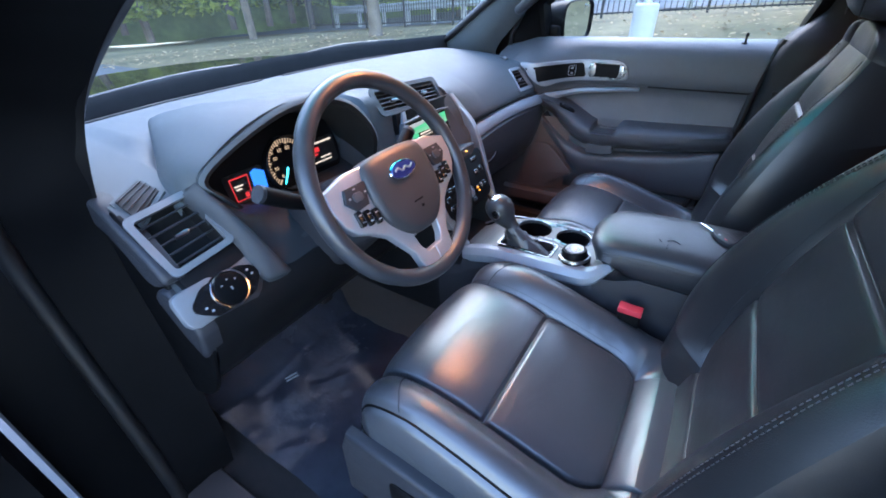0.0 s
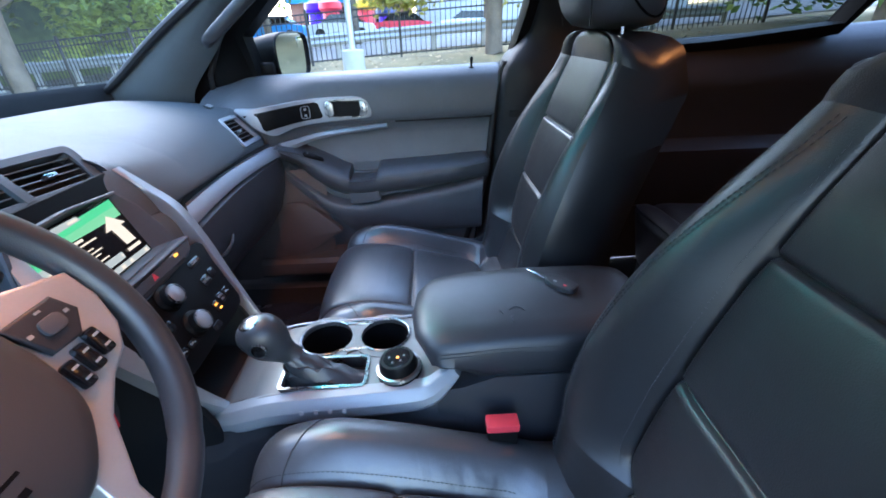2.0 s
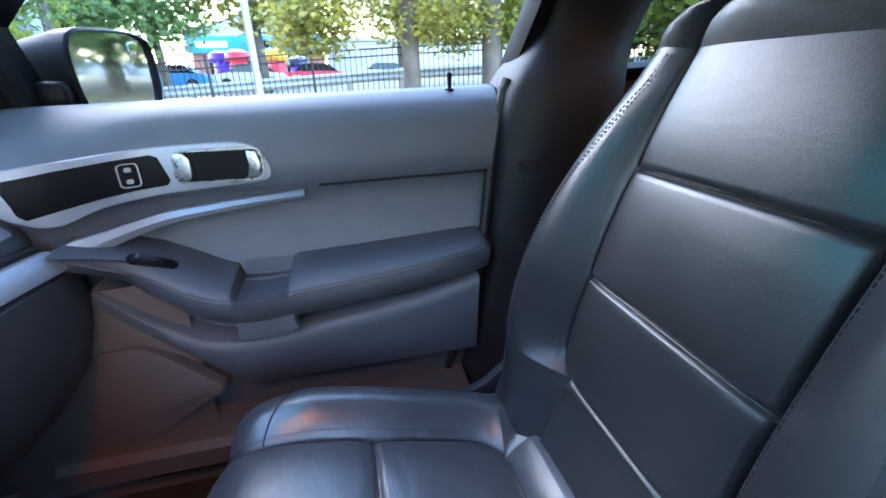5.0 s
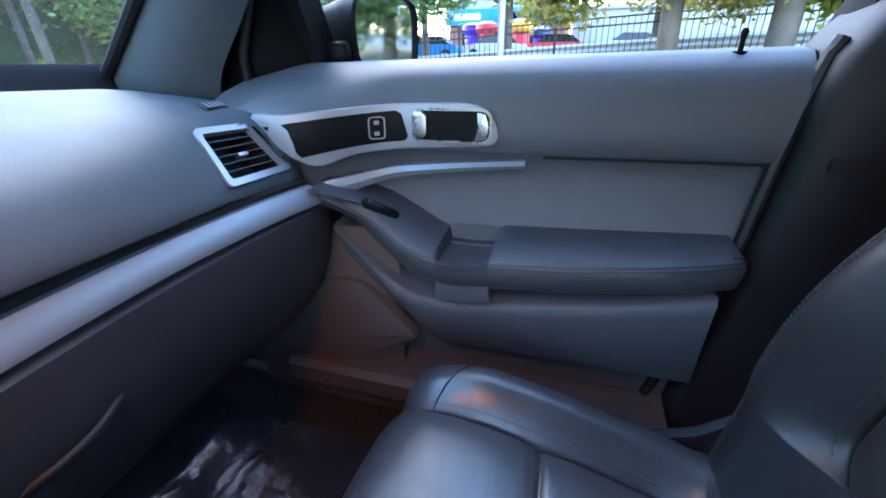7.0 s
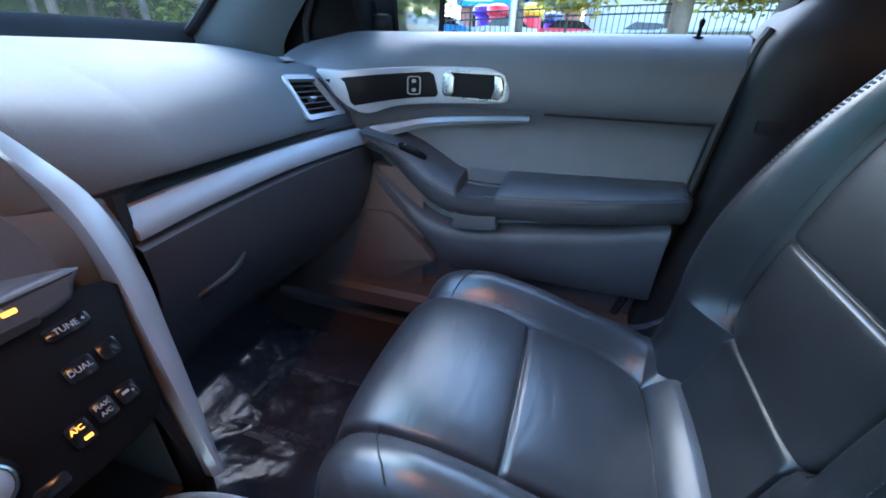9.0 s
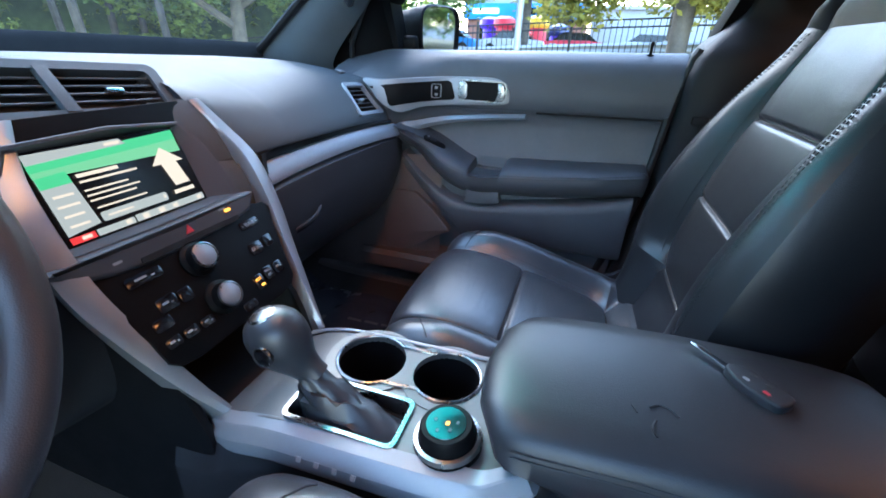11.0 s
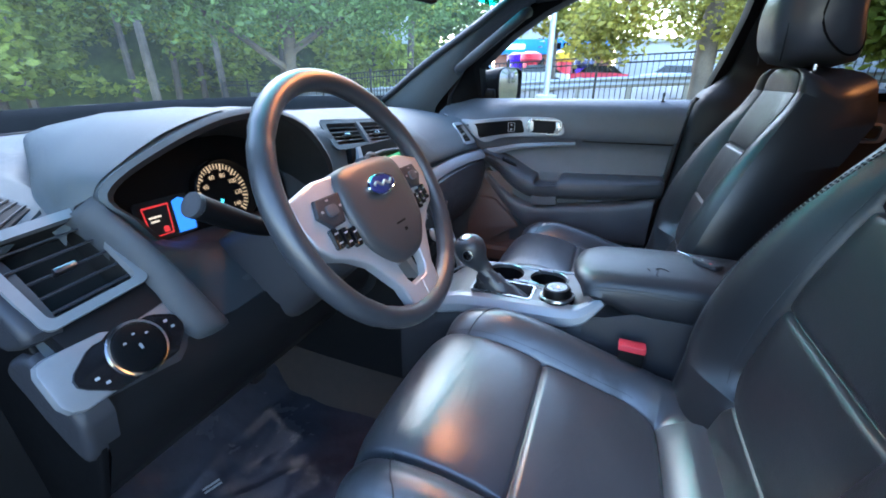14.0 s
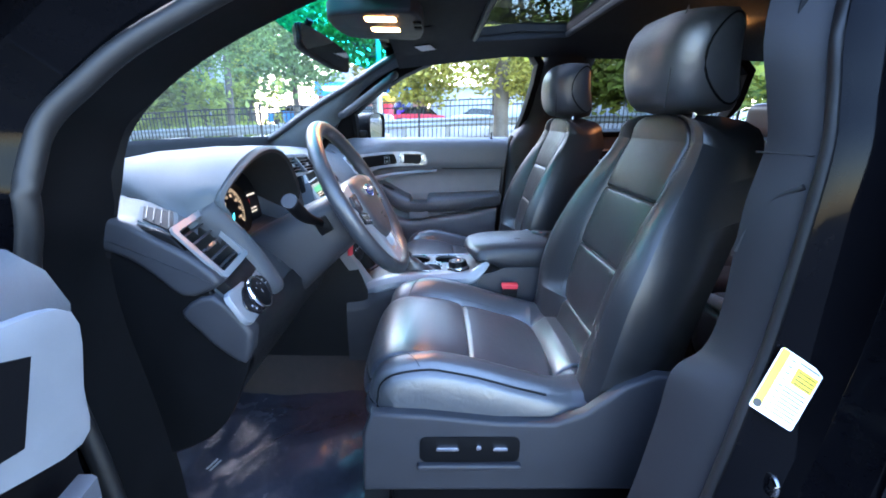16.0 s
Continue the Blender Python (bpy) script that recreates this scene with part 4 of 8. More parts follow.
    part("hazard_button", slab([(-0.006, 0), (0.006, 0), (0, 0.011)], 0.002, m @ Matrix.Translation((-0.016, -0.082, 0.0295)), 0.0005), RED, lip)
    part("indicator", slab(rounded(0.010, 0.004, 0.001, cx=0.050, cy=-0.074), 0.001, m @ Matrix.Translation((0, 0, 0.0298)), 0), AMBER, lip)
    bars(m @ Matrix.Translation((0, 0, 0.0298)), [(0.042, -0.070, 0.012, 0.0025), (-0.110, -0.080, 0.010, 0.003)], PALEPRINT, lip)
    # two round knobs: a dark skirt, a bright rim and a pale cap
    for u, v in ((-0.026, 0.027), (-0.028, -0.031)):
        at = low @ Matrix.Translation((u, v, 0))
        k = part("knob", turned([(0.0, 0.0), (0.0235, 0.0), (0.0235, 0.003), (0.0205, 0.006), (0.0185, 0.007), (0.0178, 0.017), (0.0168, 0.0190), (0.0150, 0.0198), (0, 0.0198)], at), SATIN, s, "round black knob with a bright rim")
        part("knob_ring", turned([(0.0146, 0.0192), (0.0172, 0.0182), (0.0168, 0.0206), (0.0150, 0.0214), (0.0146, 0.0192)], at), DARKCHROME, k)
        part("knob_cap", turned([(0, 0.0199), (0.0144, 0.0199), (0.0130, 0.0210), (0, 0.0214)], at), STRIP, k, "pale satin knob cap")
    # buttons
    for u, v, w, h, lit in ((-0.094, 0.036, 0.044, 0.013, 1), (0.075, 0.038, 0.036, 0.013, 0), (0.062, 0.002, 0.024, 0.018, 0), (0.088, 0.004, 0.018, 0.018, 0), (-0.090, -0.002, 0.026, 0.018, 1), (-0.066, -0.004, 0.018, 0.018, 0), (-0.108, -0.020, 0.024, 0.015, 0), (0.034, -0.042, 0.018, 0.022, 2), (0.056, -0.038, 0.018, 0.020, 0), (0.077, -0.038, 0.018, 0.018, 1), (-0.110, -0.044, 0.020, 0.013, 1), (-0.087, -0.045, 0.020, 0.013, 1), (-0.063, -0.046, 0.020, 0.013, 1), (0.0, -0.062, 0.024, 0.012, 0)):
        b = part("button", slab(rounded(w, h, 0.004, 3, u, v), 0.0022, low, 0.0008), GLOSS, s)
        if lit == 1:
            bars(low @ Matrix.Translation((0, 0, 0.0024)), [(u - w * 0.1, v + 0.001, w * 0.32, 0.0026), (u + w * 0.22, v - 0.001, w * 0.10, 0.0018)], PALEPRINT, b)
        if lit == 2:
            bars(low @ Matrix.Translation((0, 0, 0.0024)), [(u + 0.002, v - 0.006, w * 0.36, 0.003)], AMBER, b)
    f2 = low @ Matrix.Translation((0, 0, 0.0026))
    text_part("button_word", "- TUNE +", f2 @ Matrix.Translation((0.075, 0.038, 0)), 0.0075, PALEPRINT, s)
    text_part("button_word", "DUAL", f2 @ Matrix.Translation((0.062, 0.002, 0)), 0.0075, PALEPRINT, s)
    text_part("button_word", "A/C", f2 @ Matrix.Translation((0.033, -0.038, 0)), 0.0065, AMBER, s)
    text_part("button_word", "MAX", f2 @ Matrix.Translation((0.056, -0.034, 0)), 0.0058, PALEPRINT, s)
    text_part("button_word", "A/C", f2 @ Matrix.Translation((0.056, -0.041, 0)), 0.0058, PALEPRINT, s)
    # deep pocket between the panel and the console, its shade painted black
    bm = bmesh.new()
    skin(bm, [[Vector((x, y, z)) for x, y, z in ((-0.112, y0, 0.846), (0.082, y0, 0.846), (0.078, y0 - 0.012 * k, 0.742), (-0.100, y0 - 0.012 * k, 0.742))] for y0, k in ((0.120, 1), (0.235, 0))], True)
    bm.faces.new([bm.verts.new(p) for p in ((-0.112, 0.235, 0.846), (0.082, 0.235, 0.846), (0.078, 0.235, 0.742), (-0.100, 0.235, 0.742))])
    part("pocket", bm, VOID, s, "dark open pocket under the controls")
    # plain panels that close the tunnel's sides under the stack
    for x in (-0.128, 0.088):
        part("side_panel", slab([(0.11, 0.385), (0.56, 0.395), (0.68, 0.46), (0.68, 0.62), (0.42, 0.69), (0.27, 0.80), (0.18, 0.90), (0.12, 0.82), (0.09, 0.74)], 0.012, Matrix(((0, 0, 1, x), (1, 0, 0, 0), (0, 1, 0, 0), (0, 0, 0, 1))), 0.004), DARKTRIM, s)
    # satin struts down both sides
    for sg in (1, -1):
        pts = [(0.112, 0.268, 1.106), (0.126, 0.243, 1.065), (0.136, 0.210, 1.018), (0.135, 0.181, 0.95), (0.124, 0.153, 0.888), (0.108, 0.113, 0.812), (0.096, 0.080, 0.756)]
        rows = []
        for i, p in enumerate(curve(pts, 6)):
            t = i / 36
            w, o = 0.003 + 0.015 * math.sin(math.pi * min(1, t * 0.98 + 0.03)), 0.004 + 0.006 * min(1, t * 2)
            p = Vector((sg * p.x - (0.010 * math.sin(math.pi * t) if sg < 0 else 0), p.y, p.z))
            n = Vector((0, -0.90, 0.44))
            rows.append([p - n * 0.03 + Vector((sg * 0.012, 0, 0)), p + n * 0.004 + Vector((sg * (w + 0.004), 0, 0)), p + n * o + Vector((sg * w * 0.5, 0, 0)), p + n * o - Vector((sg * w * 0.3, 0, 0)), p + n * 0.002 - Vector((sg * 0.006, 0, 0)), p - n * 0.03])
        part("strut", loft(rows, True, True), SILVER, s, "curved satin silver strut")


centre_stack()


def stitches(points, r=0.0009, step=0.0065, fill=0.62):
    """Thread stitches along a line, one short piece after another."""
    bm = bmesh.new()
    far, nxt = 0.0, 0.0
    for a, b in zip(points, points[1:]):
        seg = (b - a).length
        while nxt < far + seg:
            p = a.lerp(b, (nxt - far) / seg)
            tube([p, p + (b - a).normalized() * step * fill], r, 4, bm=bm)
            nxt += step
        far += seg
    return bm


# ---- steering wheel ----
def steering_wheel():
    t = radians(30)
    c = Vector((-0.427, 0.040, 1.092))
    m = plane(c, (1, 0, 0), (0, math.sin(t), math.cos(t)))
    w = thing("steering_wheel", c + Vector((0, 0.15, -0.09)), "black leather steering wheel with satin silver spokes", "steering wheel")
    R = 0.1745
    seg = 96
    rings = []
    for i in range(seg + 1):
        a = 2 * math.pi * i / seg
        groove = min(abs(((math.degrees(a) - q + 180) % 360) - 180) for q in (38, 142, 232, 308))
        rr = 0.0160 - (0.0012 if groove < 2.5 else 0)
        e = Vector((math.cos(a), math.sin(a), 0))
        rings.append([m @ (e * (R + rr * math.cos(b) * 0.92) + Vector((0, 0.003, rr * math.sin(b)))) for b in [2 * math.pi * k / 14 for k in range(14)]])
    bm = skin(bmesh.new(), rings, True)
    bmesh.ops.remove_doubles(bm, verts=bm.verts, dist=1e-6)
    part("rim", bm, RIMLEATHER, w, "worn black leather rim with stitched seams")
    # satin bezel: two arms and a forked foot round a small opening
    bm = bmesh.new()
    # upper plate, two legs and the foot around the opening
    half = [(0.0, 0.048), (0.105, 0.048), (0.157, 0.034), (0.160, 0.005), (0.152, -0.024), (0.136, -0.043), (0.110, -0.054), (0.082, -0.074), (0.066, -0.098), (0.050, -0.122), (0.044, -0.160), (0.0, -0.165), (0.0, -0.132), (0.020, -0.132), (0.030, -0.118), (0.034, -0.096), (0.0, -0.096)]
    for poly in (half, [(-u, v) for u, v in reversed(half)]):
        merge(bm, slab(poly, 0.016, m @ Matrix.Translation((0, 0, -0.010)), 0.004, 3))
    sp = part("spokes", bm, SPOKE, w, "satin silver spokes")
    # padded hub
    pad = [(-0.058, 0.052), (0.0, 0.055), (0.058, 0.052), (0.078, 0.038), (0.084, 0.0), (0.080, -0.040), (0.066, -0.066), (0.036, -0.092), (0.0, -0.098), (-0.036, -0.092), (-0.066, -0.066), (-0.080, -0.040), (-0.084, 0.0), (-0.078, 0.038)]
    pc = [(p.x, p.y) for p in curve([(u, v, 0) for u, v in pad], 4, True)]
    rings = []
    for k, (sc, h) in enumerate(((1.0, -0.02), (1.0, 0.003), (0.985, 0.010), (0.94, 0.0145), (0.8, 0.0180), (0.5, 0.0205), (0.2, 0.0215), (0.02, 0.0216))):
        rings.append([m @ Vector((u * sc, (v + 0.02) * sc - 0.02, h)) for u, v in pc])
    part("hub_pad", loft(rings, True, True), HUB, w, "matt black padded hub", 50)
    em = m @ Matrix.Translation((-0.003, 0.013, 0.0195)) @ pose(0, 0, 0, -2)
    n = 28
    e = part("emblem", loft([[em @ Vector((rx * math.cos(2 * math.pi * k / n), ry * math.sin(2 * math.pi * k / n), h)) for k in range(n)] for rx, ry, h in ((0.034, 0.0155, 0), (0.034, 0.0155, 0.004), (0.0325, 0.014, 0.0055), (0.031, 0.0128, 0.0045))], True, True), CHROME, w, "blue oval badge with a bright rim")
    part("badge_field", loft([[em @ Vector((rx * math.cos(2 * math.pi * k / n), ry * math.sin(2 * math.pi * k / n), h)) for k in range(n)] for rx, ry, h in ((0.0308, 0.0126, 0.0046), (0.0295, 0.0115, 0.0062), (0.01, 0.004, 0.0070), (0.0004, 0.0002, 0.0071))], True, True), BLUE, e)
    sw = curve([(-0.022, 0.001, 0.0068), (-0.014, 0.004, 0.0072), (-0.005, -0.002, 0.0074), (0.004, 0.002, 0.0074), (0.013, -0.002, 0.0072), (0.022, 0.002, 0.0066)], 5)
    part("badge_stroke", tube([em @ p for p in sw], 0.0019, 6), SILVER, e)
    bars(m @ Matrix.Translation((0.0, -0.045, 0.0206)) , [(0.0, 0.0, 0.024, 0.0028), (0.004, -0.012, 0.006, 0.005)], SATIN, w, "embossed_print", 0.0008)
    # spoke buttons
    for sg in (-1, 1):
        b = part("button_pad", slab([(sg * 0.080, 0.026), (sg * 0.126, 0.026), (sg * 0.134, 0.006), (sg * 0.118, -0.012), (sg * 0.092, -0.010)][::sg], 0.006, m @ Matrix.Translation((0, 0, 0.0055)), 0.003, 3), PLASTIC, w)
        part("button", slab(rounded(0.020, 0.014, 0.005, 4, sg * 0.108, 0.008), 0.004, m @ Matrix.Translation((0, 0, 0.0105)), 0.0015), TRIMGREY, b)
        bars(m @ Matrix.Translation((0, 0, 0.0118)), [(sg * 0.090, 0.010, 0.004, 0.003), (sg * 0.124, 0.010, 0.004, 0.003), (sg * 0.108, 0.021, 0.005, 0.002)], PALEPRINT, b)
        for k in range(3):
            u = sg * (0.090 + 0.016 * k)
            q = part("toggle", slab(rounded(0.011, 0.026, 0.003, 3, u, -0.032 + 0.004 * k), 0.007, m @ Matrix.Translation((0, 0, 0.0055)), 0.002), GLOSS, w)
            bars(m @ Matrix.Translation((0, 0, 0.0128)), [(u, -0.026 + 0.004 * k, 0.006, 0.002), (u, -0.038 + 0.004 * k, 0.006, 0.002)], PALEPRINT, q)
    # column cover and stalks
    rings = []
    for d, rx, up, dn in ((-0.030, 0.040, 0.040, 0.044), (-0.045, 0.066, 0.052, 0.066), (-0.10, 0.076, 0.056, 0.078), (-0.16, 0.082, 0.060, 0.092), (-0.22, 0.086, 0.064, 0.108), (-0.27, 0.086, 0.066, 0.116)):
        ring = []
        for a in [2 * math.pi * k / 28 for k in range(28)]:
            cx, sy = math.cos(a), math.sin(a)
            ring.append(m @ Vector((rx * math.copysign(abs(cx) ** 0.6, cx), (up if sy > 0 else dn) * math.copysign(abs(sy) ** 0.6, sy) - 0.004, d)))
        rings.append(ring)
    part("column_cover", loft(rings, True, True), PLASTIC, w, "dark moulded steering column cover", 50)
    for sg in (-1, 1):
        part("stalk_boot", slab(rounded(0.030, 0.036, 0.004, 4), 0.006, m @ Matrix.Translation((sg * 0.074, 0.0, -0.085)) @ pose(0, 0, 0, 0, sg * 90, 0), 0.002), SATIN, w)
    for sg, tip in ((-1, Vector((-0.631, 0.135, 1.125))), (1, Vector((-0.247, 0.150, 1.112)))):
        root = m @ Vector((sg * 0.062, 0.0, -0.085))
        pts = curve([root, root.lerp(tip, 0.5) + Vector((0, 0.008, -0.006)), tip], 6)
        st = part("stalk", tube(pts, [0.0080] * 3 + [0.0088, 0.0100, 0.0112, 0.0122, 0.0128, 0.0132, 0.0135, 0.0136, 0.0136, 0.0136], 14), SATIN, w)
        d = (pts[-1] - pts[-2]).normalized()
        part("stalk_end", turned([(0, -0.002), (0.0138, -0.002), (0.0141, 0.004), (0.0120, 0.0062), (0, 0.0066)], plane(tip, d.cross(Vector((0, 0, 1))), d.cross(d.cross(Vector((0, 0, 1)))) * -1)), PLASTIC, st)
    # ignition key with a red tag
    k = thing("ignition_key", (-0.268, 0.125, 0.985), "ignition key ring with a red fabric tag", "key")
    part("key_ring", tube([Vector((-0.258 + 0.003 * math.sin(a), 0.117 + 0.011 * math.cos(a), 0.976 + 0.012 * math.sin(a))) for a in [2 * math.pi * i / 20 for i in range(20)]], 0.0014, 6, True), CHROME, k)
    part("key_head", slab(rounded(0.030, 0.034, 0.010, 5), 0.008, plane((-0.272, 0.122, 0.998), (0.5, 0.8, 0.1), (-0.1, 0, 1)), 0.003, 3), SATIN, k)
    part("key_blade", box(-0.312, -0.272, 0.126, 0.129, 0.994, 1.002, 0.001), CHROME, k)
    tg = slab(rounded(0.019, 0.064, 0.002, 3), 0.003, plane((-0.2545, 0.112, 0.934), (0.85, -0.52, 0.0), (0.03, -0.14, 1)), 0.001)
    part("tag", tg, RED, k, "red fabric tag")


steering_wheel()

# ---- centre console ----
def console():
    c = thing("centre_console", (0, -0.2, 0.45), "centre console with silver rails, cup holders and shifter", "console")
    rows = []
    for y, z in ((0.16, 0.735), (0.10, 0.745), (0.06, 0.775), (0.0, 0.795), (-0.1, 0.800), (-0.2, 0.803), (-0.26, 0.806), (-0.30, 0.80)):
        rows.append([Vector((x, y, zz)) for x, zz in ((-0.134, 0.45), (-0.140, 0.60), (-0.137, z - 0.062), (-0.128, z - 0.035), (-0.114, z - 0.004), (-0.110, z), (-0.009, z), (0.0595, z), (0.0634, z - 0.004), (0.0675, z - 0.035), (0.071, z - 0.062), (0.080, 0.60), (0.085, 0.45))])
    fine = [[p for a, b in zip(r, r[1:]) for p in [a.lerp(b, k / 12) for k in range(12)]] + [r[-1]] for r in spread(rows, 14)]
    side = loft([r[:49] for r in fine])
    merge(side, loft([r[96:] for r in fine]))
    part("console_body", side, PLASTIC, c)
    bm = loft([r[48:97] for r in fine])
    cut(bm, Matrix.Translation((0, 0, 0.80)), rounded(0.066, 0.136, 0.008, 5, -0.0745, -0.077), 0.02)
    for x, y, r in ((0.013, -0.062, 0.0505), (0.0155, -0.168, 0.0485)):
        cut(bm, Matrix.Translation((x, y, 0.80)), [(r * math.cos(a), r * math.sin(a)) for a in [2 * math.pi * k / 24 for k in range(24)]], 0.02)
    part("console_plate", bm, PLATE, c, "brushed grey plate round the shifter and cups")
    rows = []
    for y, z0, z1, w in ((-0.26, 0.45, 0.80, 0.115), (-0.30, 0.45, 0.805, 0.115), (-0.35, 0.45, 0.824, 0.115), (-0.62, 0.45, 0.824, 0.114), (-0.66, 0.45, 0.81, 0.110)):
        rows.append([Vector((x * w - 0.016, y, z)) for x, z in ((-1.06, z0), (-1.05, 0.7), (-1, z1 - 0.03), (-0.95, z1), (0.9, z1), (1, z1 - 0.03), (1.05, 0.7), (1.06, z0))])
    part("console_box", loft(rows, True, True), PLASTIC, c)
    # satin rail on the driver's side, a thin bright edge on the other
    edge = curve([(0.060, 0.112, 0.748), (0.062, 0.06, 0.779), (0.0632, 0.0, 0.797), (0.0632, -0.1, 0.802), (0.0632, -0.2, 0.805), (0.0632, -0.245, 0.807)], 6)
    part("rail", tube(edge, 0.0030, 8), SILVER, c, "thin satin silver edge of the console")
    for sg in (-1,):
        path = curve([(sg * 0.102, 0.115, 0.738), (sg * 0.119, 0.065, 0.762), (sg * 0.123, 0.0, 0.781), (sg * 0.124, -0.1, 0.789), (sg * 0.122, -0.20, 0.793), (sg * 0.120, -0.243, 0.799), (sg * 0.118, -0.266, 0.818), (sg * 0.117, -0.287, 0.842)], 6)
        rows = []
        for i, p in enumerate(path):
            t = (path[min(i + 1, len(path) - 1)] - path[max(i - 1, 0)]).normalized()
            n = Vector((0, t.z, -t.y))
            h = (0.022 if i < 5 else 0.027) * (1 - 0.55 * max(0, (i - 27) / 15))
            e = max(0, (i - 27) / 15)
            rows.append([p + Vector((-sg * 0.016, 0, 0)) + n * 0.014 * (1 - e), p + Vector((sg * 0.000, 0, 0)) + n * 0.0105 * (1 - e * 0.6), p + Vector((sg * 0.0025, 0, 0)) + n * 0.0085 * (1 - e * 0.6), p + Vector((sg * 0.0115, 0, 0)) - n * 0.006, p + Vector((sg * 0.0135, 0, 0)) - n * h * 0.8, p + Vector((sg * 0.011, 0, 0)) - n * h, p + Vector((-sg * 0.016, 0, 0)) - n * 0.02])
        part("rail", loft(rows, True, True), STRIP, c, "satin silver console rail", 20)
    z = 0.8015
    # tray lid in front of the shifter
    part("tray_lid", slab([(-0.102, 0.092), (0.012, 0.092), (0.018, 0.006), (-0.102, 0.006)], 0.004, Matrix.Translation((0, 0, 0.792)) @ pose(0, 0, 0, -17), 0.002), PLATE, c, "lid of the front tray")
    # shifter gate and boot
    part("gate_frame", frame_ring(rounded(0.072, 0.142, 0.010, 5, -0.0745, -0.077), rounded(0.062, 0.132, 0.008, 5, -0.0745, -0.077), 0.004, Matrix.Translation((0, 0, z))), DARKCHROME, c)
    part("gate_floor", slab(rounded(0.072, 0.142, 0.008, 5, -0.0745, -0.077), 0.001, Matrix.Translation((0, 0, z - 0.022)), 0), VOID, c)
    rng = random.Random(3)
    rings = []
    top, base = Vector((-0.074, -0.024, 0.850)), Vector((-0.0745, -0.079, z - 0.018))
    for k in range(9):
        t = k / 8
        cen = base.lerp(top, t)
        wx, wy = 0.029 * (1 - t) + 0.014 * t, 0.061 * (1 - t) ** 1.4 + 0.014
        rings.append([cen + Vector((wx * math.cos(a) * (1 + 0.10 * math.sin(5 * a + k)), wy * math.sin(a) * (1 + 0.10 * math.sin(4 * a + k * 1.7)), 0.007 * math.sin(3 * a + k * 2.1) * math.sin(math.pi * t))) for a in [2 * math.pi * i / 24 for i in range(24)]])
    sh = part("shifter_boot", loft(rings, True, True), RIMLEATHER, c, "wrinkled leather shifter boot")
    path = curve([(-0.072, -0.036, 0.838), (-0.075, -0.013, 0.861), (-0.078, 0.006, 0.890), (-0.080, 0.018, 0.919)], 5)
    rad = [0.0145, 0.0145, 0.0150, 0.0165, 0.0185, 0.0215, 0.0245, 0.0270, 0.0285, 0.0292, 0.0295, 0.0292, 0.0280, 0.0255, 0.0210, 0.0130]
    k = part("shift_knob", tube(path, [r * 1.06 for r in rad], 16, squash=1.15), RIMLEATHER, sh, "black leather shift knob with a chrome cap")
    part("knob_cap", turned([(0.0200, -0.010), (0.0175, -0.0005), (0.010, 0.0035), (0, 0.0042)], plane((-0.080, 0.017, 0.9185), (1, 0, 0), (0, 1, -0.35))), DARKCHROME, k)
    bt = plane((-0.1050, 0.001, 0.884), (0, -1, 0.5), (0.12, 0.5, 1))
    part("knob_button", turned([(0, 0), (0.0115, 0), (0.0112, 0.005), (0.008, 0.006), (0, 0.006)], bt, 20), GLOSS, k)
    part("button_ring", turned([(0.0112, 0.004), (0.0128, 0.004), (0.0124, 0.0062), (0.0108, 0.0066), (0.0112, 0.004)], bt, 20), DARKCHROME, k)
    # cup holders, set into a bright rimmed figure of eight
    cups = ((0.013, -0.062, 0.047), (0.0155, -0.168, 0.045))
    ring = []
    (x0, y0, r0), (x1, y1, r1) = cups
    for i in range(25):
        a = radians(-40 + 260 * i / 24)
        ring.append((x0 + r0 * math.cos(a), y0 + r0 * math.sin(a)))
    for i in range(25):
        a = radians(140 + 260 * i / 24)
        ring.append((x1 + r1 * math.cos(a), y1 + r1 * math.sin(a)))
    rp = [Vector((u, v, z + 0.002)) for u, v in ring]
    cp = part("cup_rim", tube(rp, 0.0024, 8, True), DARKCHROME, c, "chrome rim of the twin cup holders")
    for x, y, r in cups:
        part("cup_holder", loft([[Vector((x + q * math.cos(2 * math.pi * k / 32), y + q * math.sin(2 * math.pi * k / 32), z + h)) for k in range(32)] for q, h in ((r + 0.004, -0.0005), (r, -0.001), (r - 0.003, -0.02), (r - 0.007, -0.075), (r * 0.4, -0.077), (0.001, -0.077))], True), SATIN, c, "deep gloss black cup well")
    for k, (x, y, r) in enumerate(cups):
        part("cup_collar", frame_ring([((r + 0.015) * math.cos(a) + x, (r + 0.015) * math.sin(a) + y) for a in [2 * math.pi * i / 40 for i in range(40)]], [((r - 0.001) * math.cos(a) + x, (r - 0.001) * math.sin(a) + y) for a in [2 * math.pi * i / 40 for i in range(40)]], 0.0012 + 0.0004 * k, Matrix.Translation((0, 0, z))), PLATE, c)
    # drive mode dial
    dm = Matrix.Translation((-0.079, -0.200, z)) @ pose(0, 0, 0, -6)
    dl = part("mode_dial", turned([(0, 0), (0.037, 0), (0.037, 0.008), (0.034, 0.012), (0.031, 0.013), (0.0295, 0.026), (0.027, 0.030), (0, 0.030)], dm), SATIN, c)
    part("dial_ring", turned([(0.0345, 0.0085), (0.0380, 0.0085), (0.0365, 0.0135), (0.0325, 0.0142), (0.0345, 0.0085)], dm), DARKCHROME, dl)
    part("dial_face", turned([(0, 0.0302), (0.022, 0.0302), (0.0215, 0.031), (0, 0.031)], dm), GLOSS, dl)
